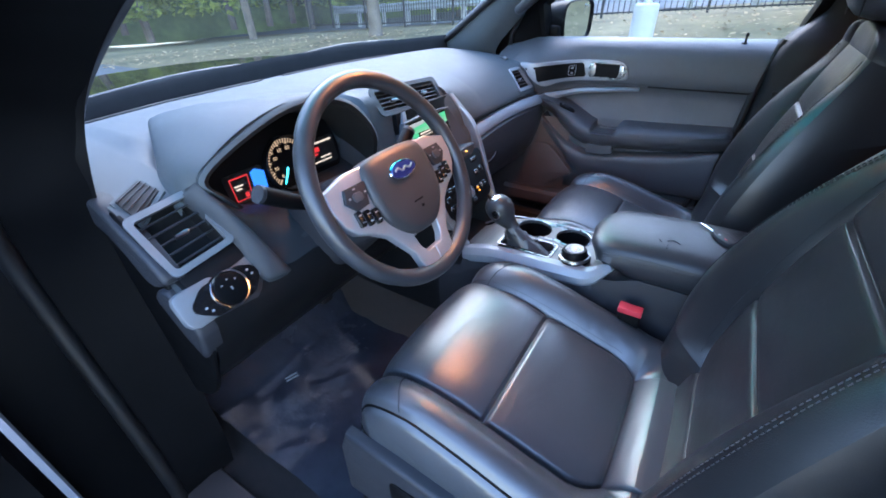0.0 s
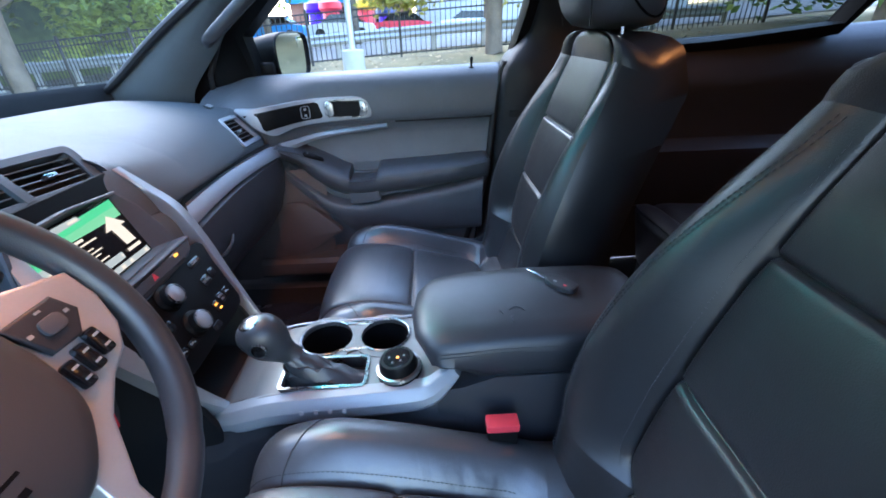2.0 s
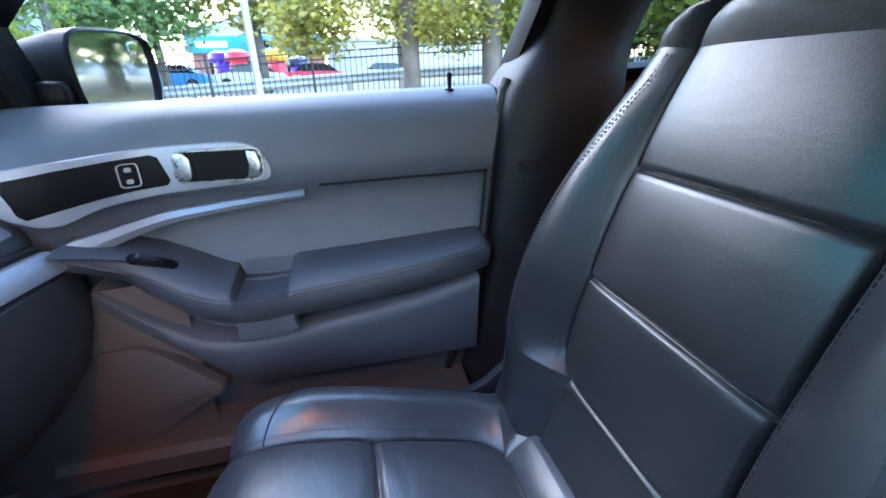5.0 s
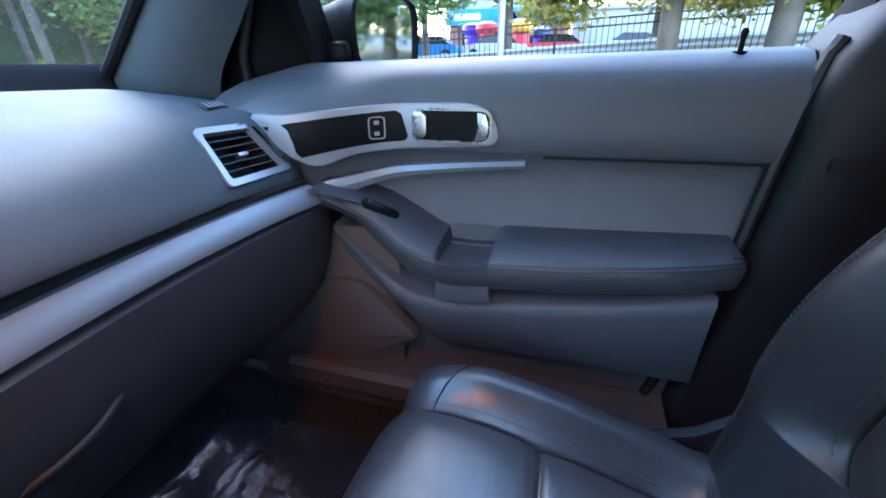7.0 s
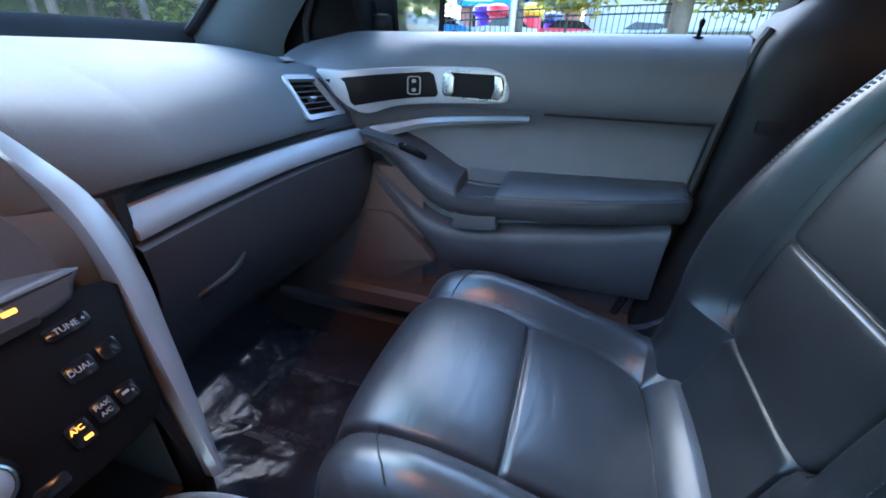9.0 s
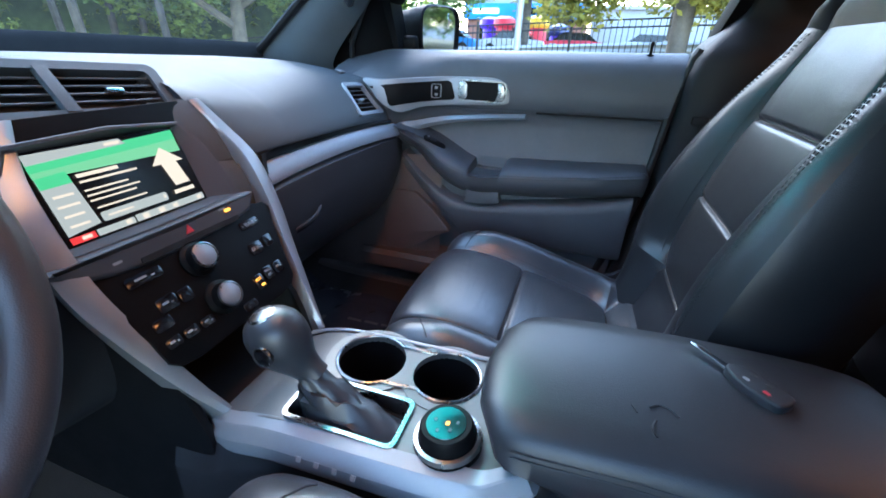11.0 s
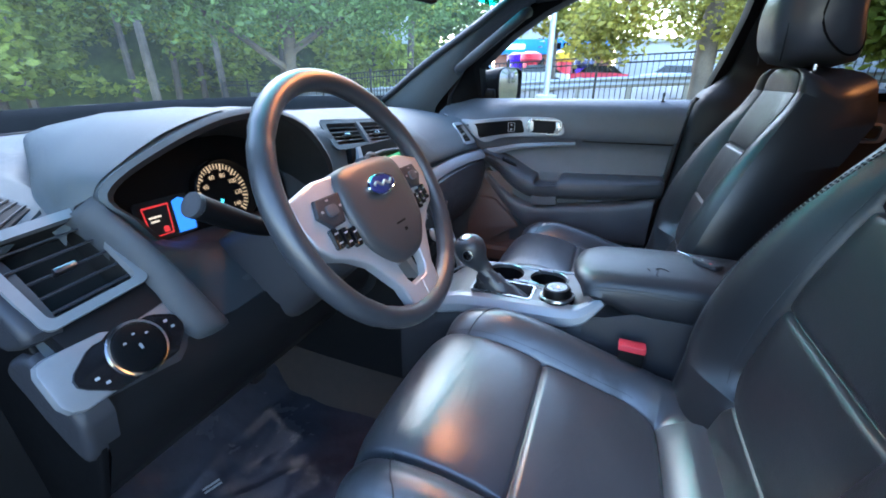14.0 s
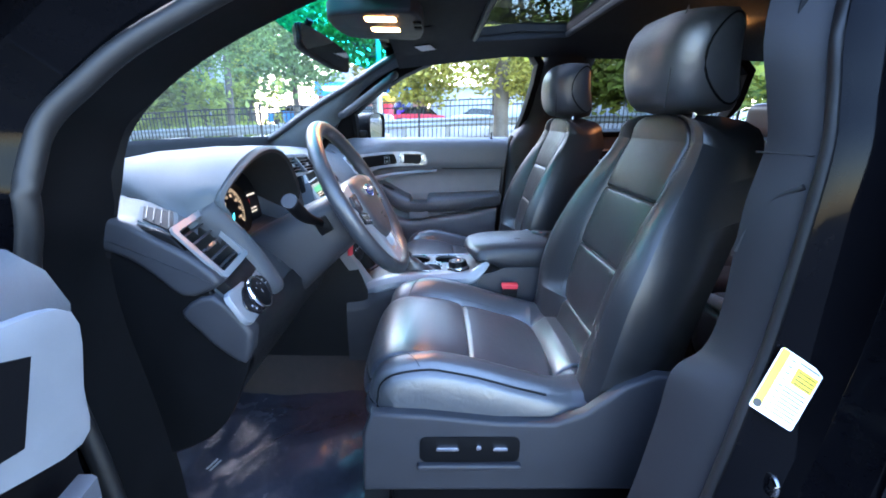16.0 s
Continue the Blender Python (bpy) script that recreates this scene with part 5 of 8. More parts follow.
    bars(dm @ Matrix.Translation((0, 0, 0.0312)), [(-0.012, 0.006, 0.004, 0.0028), (-0.009, -0.007, 0.004, 0.0028), (0.001, 0.012, 0.004, 0.0028), (0.002, -0.012, 0.004, 0.0028)], SLAT, dl)
    bars(dm @ Matrix.Translation((0, 0, 0.0312)), [(-0.001, -0.002, 0.005, 0.004)], AMBER, dl)
    bars(plane((-0.1385, -0.07, 0.783), (0, -1, 0), (0.5, 0, 0.85)), [(-0.02 + k * 0.022, 0.0, 0.006, 0.006) for k in range(4)], PALEPRINT, c, "shift_mark")
    # padded armrest lid: rounded top, deep sides that slant forward to a point
    rows = []
    prof = ((-0.222, 0.860, 0.854, 0.090), (-0.226, 0.872, 0.848, 0.098), (-0.240, 0.882, 0.842, 0.102), (-0.265, 0.888, 0.834, 0.104), (-0.300, 0.892, 0.828, 0.105), (-0.340, 0.895, 0.812, 0.106), (-0.380, 0.897, 0.808, 0.106), (-0.450, 0.899, 0.808, 0.106), (-0.560, 0.898, 0.809, 0.104), (-0.610, 0.890, 0.817, 0.100), (-0.625, 0.874, 0.829, 0.094))
    for y, zt, zb, w in prof:
        row = []
        deep = (zt - 0.026 - zb)
        for x, f in ((-0.96, 1.0), (-1.0, 0.97), (-1.0, 0.5), (-1.0, 0.06)):
            row.append(Vector((x * (w + 0.010 * math.sin(math.pi * f) - 0.10 * f * deep) - 0.014, y, zt - 0.026 - f * deep)))
        for x, q in ((-0.985, 0.016), (-0.89, 0.006), (-0.6, 0.0), (0, -0.003)):
            row.append(Vector((x * w - 0.014, y, zt - q)))
        row += [Vector((-0.028 - p.x, p.y, p.z)) for p in row[-2::-1]]
        for p in row:
            p.y -= 0.030 * abs((p.x + 0.014) / w) ** 3 * max(0, 1 - (-0.222 - y) / 0.16) ** 2
        rows.append(row)
    ar = part("armrest", loft(spread(rows, 4), True, True), ARMREST, c, "padded black vinyl armrest lid with stitched edge", 60)
    for off in (0.0, 0.006):
        path = [Vector((-0.1202 - 0.0010 * min(1, (-0.26 - y) / 0.05) + 0.0008 * off / 0.006, y, 0.860 + off + 0.009 * min(1, (-0.258 - y) / 0.10))) for y in [-0.268 - 0.31 * i / 16 for i in range(17)]]
        part("stitch_line", tube(path, 0.0009, 5), STITCH, ar)
    # embossed mark
    for pts in ([(-0.060, -0.405, 0.8996), (-0.052, -0.398, 0.8998), (-0.050, -0.389, 0.8998), (-0.056, -0.381, 0.8996)], [(-0.070, -0.385, 0.8992), (-0.080, -0.381, 0.8987), (-0.088, -0.384, 0.8983)], [(-0.066, -0.370, 0.8990), (-0.058, -0.366, 0.8993)]):
        part("embossed_mark", tube(curve(pts, 4), 0.0010, 6), ARMREST, ar)


console()


def car_key():
    k = thing("car_key", (0.008, -0.470, 0.90), "black car key with metal blade on the armrest", "key")
    m = plane((0.014, -0.468, 0.9008), (-0.75, -0.66, 0.0), (0.66, -0.75, 0)) @ Matrix.Scale(0.82, 4)
    part("blade", slab([(-0.062, -0.003), (-0.066, 0.0), (-0.062, 0.004), (-0.008, 0.004), (-0.008, -0.004)], 0.003, m @ Matrix.Translation((0, 0, 0.004)), 0.0005), CHROME, k)
    h = part("head", slab([(p.x, p.y) for p in curve([(-0.012, -0.008, 0), (0.010, -0.018, 0), (0.040, -0.018, 0), (0.056, -0.012, 0), (0.056, 0.012, 0), (0.040, 0.018, 0), (0.010, 0.018, 0), (-0.012, 0.008, 0)], 3, True)], 0.012, m, 0.004, 3), PLASTIC, k)
    for u, v, mt in ((0.012, 0.007, PRINT), (0.012, -0.007, PALEPRINT), (0.030, 0.007, PRINT), (0.036, -0.008, RED)):
        part("button", slab(rounded(0.008, 0.005, 0.002, 3, u, v), 0.0010, m @ Matrix.Translation((0, 0, 0.0115)), 0.0005), mt, h)


car_key()


# ---- front seats ----
def seat(x0, dz, name, label, side, powered):
    """x0: middle; dz: how much higher its cushion is set; side: 1 if its outer side is at +x."""
    s = thing(name, (x0, -0.25, 0.42), label, "car seat", "front seats")
    prof = curve([(0, 0.005, 0.575), (0, 0.018, 0.625), (0, 0.002, 0.672), (0, -0.035, 0.694), (0, -0.10, 0.696), (0, -0.19, 0.680), (0, -0.30, 0.648), (0, -0.41, 0.622), (0, -0.50, 0.615)], 6)

    def dent(gap, deep, wide=0.0034, puff=0.005, soft=0.024):
        """Height of padded leather at a distance from its seam."""
        return puff * (1 - math.exp(-(gap / soft) ** 2)) - deep * math.exp(-(gap / wide) ** 2)

    def at(line, t):
        i = min(max(t, 0), 0.9999) * (len(line) - 1)
        k = int(i)
        d = (line[k + 1] - line[k]).normalized()
        return line[k].lerp(line[k + 1], i - k), Vector((0, d.z, -d.y))

    REAR_SEAM = 0.865    # where the bolster rolls round the back of the cushion

    def half(t):
        """Half width of the cushion's middle panels."""
        return 0.160 - 0.012 * t - 0.028 * min(1, max(0, (t - 0.80) / 0.065)) ** 2

    def cushion(u, t):
        """Surface of the cushion: u across from the middle, t along from the front (0) to the back (1)."""
        p, n = at(prof, t)
        a, w = abs(u), half(t)
        f = min(1, max(0, (a - w) / (0.262 - w)))
        rise = (0.036 * min(1, max(0, (t - 0.22) / 0.3)) + 0.004)
        roll = math.sin(math.pi / 2 * min(1, max(0, (t - REAR_SEAM) / 0.055)))
        b = max(rise * math.sin(math.pi / 2 * min(1, f / 0.5)), 0.026 * roll) - (0.030 + rise * 0.5) * max(0, (f - 0.5) / 0.5) ** 2.4 - 0.020 * max(0, (f - 0.88) / 0.12) ** 2
        b += dent(abs(a - w), 0.006 if t > 0.16 else 0.002) * (1 - roll) + 0.005 * roll if t > 0.05 else 0
        if a < w:
            b += dent(abs(t - 0.64) * 0.62, 0.007) + dent(abs(t - REAR_SEAM) * 0.62, 0.007) + 0.006 * math.cos(a / w * math.pi / 2)
        b += -0.006 * math.exp(-((t - 0.155) / 0.010) ** 2) + 0.010 * math.exp(-((t - 0.085) / 0.045) ** 2)
        b += -0.006 * math.exp(-((f - 0.80) / 0.035) ** 2) if a > w and u * side > 0 else 0
        back = -0.035 * (a / 0.25) ** 4 * max(0, 1 - t / 0.4)
        return Vector((x0 + u, p.y + n.y * b + back, p.z + n.z * b + dz)), n
    near = [0, 0.0015, 0.003, 0.005, 0.008, 0.014, 0.024, 0.04]

    def panel_us(w):
        return [-w + q for q in near] + [(w - 0.04) * (i / 4 - 1) for i in range(1, 8)] + [w - q for q in reversed(near)]

    def side_us(w, out, sg):
        k = [w + q for q in near] + [w + 0.04 + (out - w - 0.04) * i / 14 for i in range(1, 15)]
        return [sg * q for q in k]
    ts = sorted(set([i / 46 for i in range(47)] + [0.64 + q * 1.6 for q in (-0.02, -0.012, -0.006, -0.0035, -0.002, -0.001, 0, 0.001, 0.002, 0.0035, 0.006, 0.012, 0.02)] + [0.135, 0.142, 0.148, 0.155, 0.162, 0.168, 0.175] + [REAR_SEAM + q for q in (-0.03, -0.015, -0.008, -0.004, -0.002, 0, 0.002, 0.004, 0.008, 0.015, 0.03, 0.045)]))
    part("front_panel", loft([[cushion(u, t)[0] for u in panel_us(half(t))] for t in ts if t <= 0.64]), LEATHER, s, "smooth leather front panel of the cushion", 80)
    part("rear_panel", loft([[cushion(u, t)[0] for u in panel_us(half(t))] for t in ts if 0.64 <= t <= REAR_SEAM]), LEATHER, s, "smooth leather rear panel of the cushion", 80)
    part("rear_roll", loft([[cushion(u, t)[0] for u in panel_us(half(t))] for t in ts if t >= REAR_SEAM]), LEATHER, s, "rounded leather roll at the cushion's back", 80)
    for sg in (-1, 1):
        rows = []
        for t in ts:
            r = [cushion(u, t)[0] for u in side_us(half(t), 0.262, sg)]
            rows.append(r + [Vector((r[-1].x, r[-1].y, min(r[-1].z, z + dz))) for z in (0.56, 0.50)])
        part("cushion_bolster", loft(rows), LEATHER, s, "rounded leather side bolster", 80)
        pts = [cushion(sg * (half(t) + 0.012), t)[0] + cushion(sg * (half(t) + 0.012), t)[1] * 0.0006 for t in [0.20 + 0.62 * i / 40 for i in range(41)]]
        part("stitch_line", stitches(pts, 0.0008), STITCH, s)
        pts = [cushion(sg * u, 0.40 + 1.6 * (u - 0.15) ** 1.2)[0] + Vector((0, 0, 0.0008)) for u in [0.152 + 0.085 * i / 14 for i in range(15)]]
        part("stitch_line", tube(pts, 0.0011, 5), STITCH, s)
    # welts along the front roll and the outer bolster
    def welt(line):
        return tube([p + n * 0.0012 for p, n in line], 0.0024, 6)
    part("front_welt", welt([cushion(-0.235 + 0.47 * i / 40, 0.155) for i in range(41)]), SATIN, s, "piped seam across the cushion's front")
    part("side_welt", welt([cushion(side * (half(t) + 0.80 * (0.262 - half(t))), t) for t in [0.05 + 0.75 * i / 40 for i in range(41)]]), SATIN, s, "piped seam along the outer bolster")
    # backrest, in the darker leather that holds its shade
    bp = curve([(0, -0.425, 0.60), (0, -0.470, 0.695), (0, -0.492, 0.772), (0, -0.505, 0.848), (0, -0.520, 0.925), (0, -0.543, 1.008), (0, -0.568, 1.082), (0, -0.595, 1.160), (0, -0.622, 1.228)], 6)
    wide = [(0.60, 0.235), (0.70, 0.25), (0.85, 0.262), (0.96, 0.256), (1.06, 0.236), (1.15, 0.210), (1.228, 0.182)]
    SEAM = (0.285, 0.545, 0.790) if powered else (0.285, 0.530, 0.765)

    def bhalf(t):
        return 0.136 - 0.026 * min(1, max(0, (0.36 - t) / 0.075)) ** 2 - 0.012 * max(0, (t - 0.75) / 0.25)

    def bwide(t):
        return lerp_table(wide, at(bp, t)[0].z)

    def back(u, t):
        p, n = at(bp, t)
        w, i, a = bwide(t), bhalf(t), abs(u)
        f = min(1, max(0, (a - i) / (w - i)))
        h = lerp_table([(0.60, 0.03), (0.85, 0.058), (1.05, 0.042), (1.19, 0.012)], p.z)
        b = h * math.sin(math.pi / 2 * min(1, f / 0.62)) - h * 0.45 * max(0, (f - 0.62) / 0.38) ** 2
        k = min(1, max(0, (t - 0.255) / 0.03))
        b += dent(abs(a - i), 0.006) * k + 0.005 * (1 - k)
        if a < i:
            b += sum(dent(abs(t - q) * 0.66, 0.0035 if q < 0.4 else 0.007, puff=0.002) for q in SEAM)
        return Vector((x0 + u, p.y + n.y * b, p.z + n.z * b)), n
    tb = sorted(set([i / 46 for i in range(47)] + [q + d * 1.5 for q in SEAM for d in (-0.02, -0.012, -0.006, -0.0035, -0.002, -0.001, 0, 0.001, 0.002, 0.0035, 0.006, 0.012, 0.02)]))
    rows = []
    for t in tb:
        w, n = bwide(t), at(bp, t)[1]
        l, r = back(-w, t)[0], back(w, t)[0]
        dp = 0.115 if t < 0.9 else 0.115 - 0.3 * (t - 0.9)
        rows.append([r, r - n * 0.03 + Vector((0.008, 0, 0)), r - n * 0.07 + Vector((0.004, 0, 0)), Vector((x0 + w * 0.92, r.y - dp - 0.04, r.z)), Vector((x0, r.y - dp - 0.055, r.z)), Vector((x0 - w * 0.92, l.y - dp - 0.04, l.z)), l - n * 0.07 - Vector((0.004, 0, 0)), l - n * 0.03 - Vector((0.008, 0, 0)), l])
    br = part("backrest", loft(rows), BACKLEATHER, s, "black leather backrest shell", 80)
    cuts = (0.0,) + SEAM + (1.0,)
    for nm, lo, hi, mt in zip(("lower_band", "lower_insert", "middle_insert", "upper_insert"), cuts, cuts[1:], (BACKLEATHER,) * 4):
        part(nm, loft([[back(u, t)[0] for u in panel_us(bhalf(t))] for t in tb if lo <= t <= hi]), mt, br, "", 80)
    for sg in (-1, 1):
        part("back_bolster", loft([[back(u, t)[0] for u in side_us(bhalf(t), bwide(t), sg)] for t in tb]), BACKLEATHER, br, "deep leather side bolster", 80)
        for off in (0.030, 0.036):
            pts = []
            for i in range(41):
                t = 0.08 + 0.90 * i / 40
                p, n = back(sg * (bwide(t) - off), t)
                pts.append(p + n * 0.0008)
            part("stitch_line", stitches(pts, 0.0008), STITCH, br)
        pts = []
        for i in range(41):
            t = 0.31 + 0.65 * i / 40
            p, n = back(sg * (bhalf(t) + 0.011), t)
            pts.append(p + n * 0.0008)
        part("stitch_line", stitches(pts, 0.0008), STITCH, br)
    # rounded shoulder over the top
    w = bwide(1.0)
    ring = [back(u, 1.0)[0] for u in side_us(bhalf(1.0), w, -1)[::-1] + panel_us(bhalf(1.0))[1:-1] + side_us(bhalf(1.0), w, 1)]
    ring = ring + rows[-1][1:-1]
    c = sum(ring, Vector()) / len(ring)
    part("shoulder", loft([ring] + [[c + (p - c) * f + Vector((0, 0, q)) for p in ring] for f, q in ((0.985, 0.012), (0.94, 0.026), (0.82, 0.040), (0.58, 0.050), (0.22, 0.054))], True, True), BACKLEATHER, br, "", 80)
    # headrest on two posts
    hz, hy = (1.383 if powered else 1.384), -0.626
    rings = []
    for k in range(15):
        a = -1 + 2 * k / 14
        w = 0.120 * (1 - abs(a) ** 5) ** 0.28 + 0.012 - 0.010 * max(0, -a)
        dpt = 0.070 * (1 - abs(a) ** 4) ** 0.4 + 0.004 - 0.008 * a
        z = hz + 0.104 * a
        yy = hy + 0.012 * a - 0.02 * a * a
        ring = []
        for i in range(32):
            th = 2 * math.pi * i / 32
            cx, sy = math.cos(th), math.sin(th)
            ring.append(Vector((x0 + w * abs(cx) ** 0.55 * (1 if cx > 0 else -1), yy + dpt * abs(sy) ** 0.7 * (1 if sy > 0 else -1) - 0.03 * abs(cx) ** 3, z)))
        rings.append(ring)
    h = part("headrest", loft(rings, True, True), LEATHER, s, "padded leather headrest", 70)
    for sg in (-1, 1):
        loop = []
        for th in [2 * math.pi * i / 28 for i in range(28)]:
            a, q = 0.76 * math.sin(th), 0.62 * math.cos(th) - 0.18
            w = 0.120 * (1 - abs(a) ** 5) ** 0.28 + 0.012 - 0.010 * max(0, -a)
            dpt = 0.070 * (1 - abs(a) ** 4) ** 0.4 + 0.004 - 0.008 * a
            cx = (1 - abs(q) ** (2 / 0.7)) ** 0.5
            loop.append(Vector((x0 + sg * w * cx ** 0.55, hy + 0.012 * a - 0.02 * a * a + dpt * q - 0.03 * cx ** 3, hz + 0.104 * a)))
        part("side_seam", tube(loop, 0.0022, 6, True), SATIN, h, "seam round the headrest's side panel")
        pts = curve([(x0 + sg * 0.086, hy + 0.046, hz - 0.09), (x0 + sg * 0.098, hy + 0.052, hz - 0.03), (x0 + sg * 0.098, hy + 0.052, hz + 0.04), (x0 + sg * 0.085, hy + 0.03, hz + 0.096)], 5)
        part("stitch_line", tube(pts, 0.0015, 5), STITCH, h)
        part("post", tube([(x0 + sg * 0.065, hy - 0.025, hz - 0.07), (x0 + sg * 0.065, hy - 0.035, hz - 0.17)], 0.006, 8), CHROME, s)
    # plastic side shields and rails
    for sg in (-1, 1):
        x = x0 + sg * 0.262
        poly = [(0.022, 0.46), (0.018, 0.60), (0.0, 0.650), (-0.10, 0.645), (-0.25, 0.628), (-0.36, 0.625), (-0.42, 0.650), (-0.49, 0.71), (-0.55, 0.735), (-0.60, 0.73), (-0.63, 0.68), (-0.62, 0.46)]
        if sg == side:
            m = plane((x, 0, dz), (0, sg, 0), (0, 0, 1))
            sh = part("side_shield", slab([(sg * u, v) for u, v in poly], 0.022, m, 0.010, 4), PLASTIC, s, "moulded plastic seat side shield")
            if powered:
                f = m @ Matrix.Translation((0, 0, 0.0215))
                q = part("switch_plate", slab(rounded(0.20, 0.060, 0.015, 6, sg * -0.195, 0.567), 0.003, f, 0.001), SATIN, sh)
                for u, w in ((-0.150, 0.045), (-0.255, 0.030)):
                    part("switch", slab(rounded(w, 0.010, 0.004, 4, sg * u, 0.573), 0.010, f, 0.003), CHROME, q)
                part("switch", slab(rounded(0.010, 0.012, 0.003, 4, sg * -0.212, 0.575), 0.008, f, 0.002), CHROME, q)
                part("grip_lip", slab(rounded(0.21, 0.014, 0.006, 4, sg * -0.195, 0.528), 0.012, f, 0.005, 3), PLASTIC, sh)
        part("seat_rail", box(x - sg * 0.06 - 0.02, x - sg * 0.06 + 0.02, -0.55, -0.02, 0.40, 0.44, 0.004), SATIN, s)
    part("seat_pan", box(x0 - 0.245, x0 + 0.245, -0.58, -0.03, 0.44, 0.60 + dz * 0.5, 0.02), SATIN, s)
    return s


seat(-0.402, 0.072, "driver_seat", "black leather driver's seat with power switches on its side", -1, True)
seat(0.379, 0.024, "passenger_seat", "black leather front passenger seat beside the console", 1, False)

# belt buckle beside the driver's cushion
b = thing("belt_buckle", (-0.177, -0.355, 0.62), "black seat belt buckle with a red release button", "buckle")
part("stalk", box(-0.184, -0.170, -0.378, -0.333, 0.58, 0.774, 0.004), SATIN, b)
part("release_button", box(-0.188, -0.164, -0.378, -0.330, 0.776, 0.790, 0.003), RED, b, "red release button")

# ---- doors ----
def front_door(name, label, side, place):
    """A front door in closed-car coordinates (d outwards from the car's middle, y, z); place maps such a point to the world."""
    # the driver's panels take near-black to imitate shade on the same trim
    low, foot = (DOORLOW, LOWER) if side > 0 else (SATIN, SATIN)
    root = thing(name, place(Vector((0.85, -0.05, 0.5))), label, "car door")

    def ease(t):
        t = min(1, max(0, t))
        return t * t * (3 - 2 * t)

    def P(d, y, z):
        # the closed door's trim bends inwards to meet the dash
        bend = 0.100 * ease((y - 0.08) / 0.20) * ease((z - 0.90) / 0.06) * (1 - ease((z - 1.105) / 0.045)) if side > 0 else 0
        return place(Vector((d - bend, y, z)))

    def panel(rows):
        return loft([[P(*q) for q in r] for r in rows])
    prof = [(0.83, 0.50), (0.822, 0.62), (0.815, 0.76), (0.822, 0.84), (0.836, 0.92), (0.838, 0.98), (0.832, 1.018), (0.820, 1.026), (0.812, 1.034), (0.812, 1.07), (0.818, 1.115), (0.832, 1.148), (0.860, 1.168), (0.90, 1.174), (0.945, 1.173), (0.985, 1.165)]
    lead = 0.43 if side > 0 else 0.395
    rear = 0.482 if side > 0 else 0.52
    ys = [lead - (rear + lead) * i / 28 for i in range(29)]
    rows = []
    for y in ys:
        t = (0.43 - y) / 0.95
        row = []
        for d, z in prof:
            f = (z - 0.5) / 0.67
            yy = y - (0.0 if y > -0.1 else 0.10 * (f - 0.8) * ((-0.1 - y) / 0.42))
            lift = 0.018 * t * f + (-0.02 * max(0, 0.12 - t) / 0.12 * f)
            row.append((d + 0.02 * max(0, (y - 0.25) / 0.18) * (f < 0.9), yy, z + lift))
        rows.append(row)
    cut = 7
    part("upper_trim", panel([r[cut:] for r in rows]), DOORVINYL, root, "soft grey vinyl upper door trim", 60)
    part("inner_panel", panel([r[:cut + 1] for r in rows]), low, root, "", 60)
    # a black tube drawn as the shade in the crease
    part("crease", tube([P(r[cut][0] + 0.001, r[cut][1], r[cut][2] - 0.003) for r in rows if r[cut][1] < -0.13], 0.0028, 6), VOID, root, "black line for the shade under the upper trim")
    # rear edge, thickness and outer skin
    edge = [[q for q in rows[-1]], [(d + 0.02, y - 0.012, z) for d, y, z in rows[-1]], [(0.99, y - 0.02, z) for d, y, z in rows[-1]]]
    part("rear_edge", panel(edge), SATIN, root)
    edge = [[q for q in rows[0]], [(0.99, y + 0.01, z) for d, y, z in rows[0]]]
    part("front_edge", panel(edge), SATIN, root)
    skin_rows = [[(1.0 - 0.06 * ((z - 0.8) / 0.4) ** 2, y, z) for z in (0.36, 0.5, 0.7, 0.9, 1.05, 1.165)] for y in ys]
    part("outer_skin", panel(skin_rows), PAINT, root, "gloss black outer door skin")
    part("door_bottom", panel([[(0.83, y, 0.50), (0.85, y, 0.40), (0.99, y, 0.36)] for y in ys]), PLASTIC, root)

    def flat(poly, d, t, r=0.002, lean=0.0, ring=None):
        """A plate on the door's inner side: poly in (y, z), t thick towards the cabin."""
        m = Matrix(((0, 0, -1, d), (1, 0, 0, 0), (0, 1, 0, 0), (0, 0, 0, 1)))
        bm = frame_ring(poly, ring, t, m) if ring else slab(poly, t, m, r)
        for v in bm.verts:
            v.co.x += lean * (v.co.z - 1.06)
            v.co = P(*v.co)
        bmesh.ops.triangulate(bm, faces=[f for f in bm.faces if len(f.verts) > 4])
        return bm
    # satin bezel with a dark insert and the handle cup
    bez = [(p.x, p.y) for p in curve([(0.312, 1.098, 0), (0.25, 1.103, 0), (0.17, 1.109, 0), (0.10, 1.113, 0), (0.03, 1.115, 0), (-0.03, 1.115, 0), (-0.062, 1.104, 0), (-0.080, 1.077, 0), (-0.078, 1.054, 0), (-0.05, 1.047, 0), (0.02, 1.043, 0), (0.08, 1.039, 0), (0.16, 1.032, 0), (0.225, 1.020, 0)], 4, True)]
    if side < 0:
        bez = [(p.x, p.y) for p in curve([(0.384, 1.100, 0), (0.30, 1.118, 0), (0.10, 1.122, 0), (-0.03, 1.118, 0), (-0.062, 1.104, 0), (-0.082, 1.075, 0), (-0.080, 1.052, 0), (-0.05, 1.047, 0), (0.08, 1.035, 0), (0.24, 1.012, 0), (0.352, 0.982, 0), (0.372, 1.03, 0)], 4, True)]
    bz = part("bezel", flat(bez, 0.816, 0.010, 0.004, 0.05), STRIP, root, "satin silver bezel round the handle")
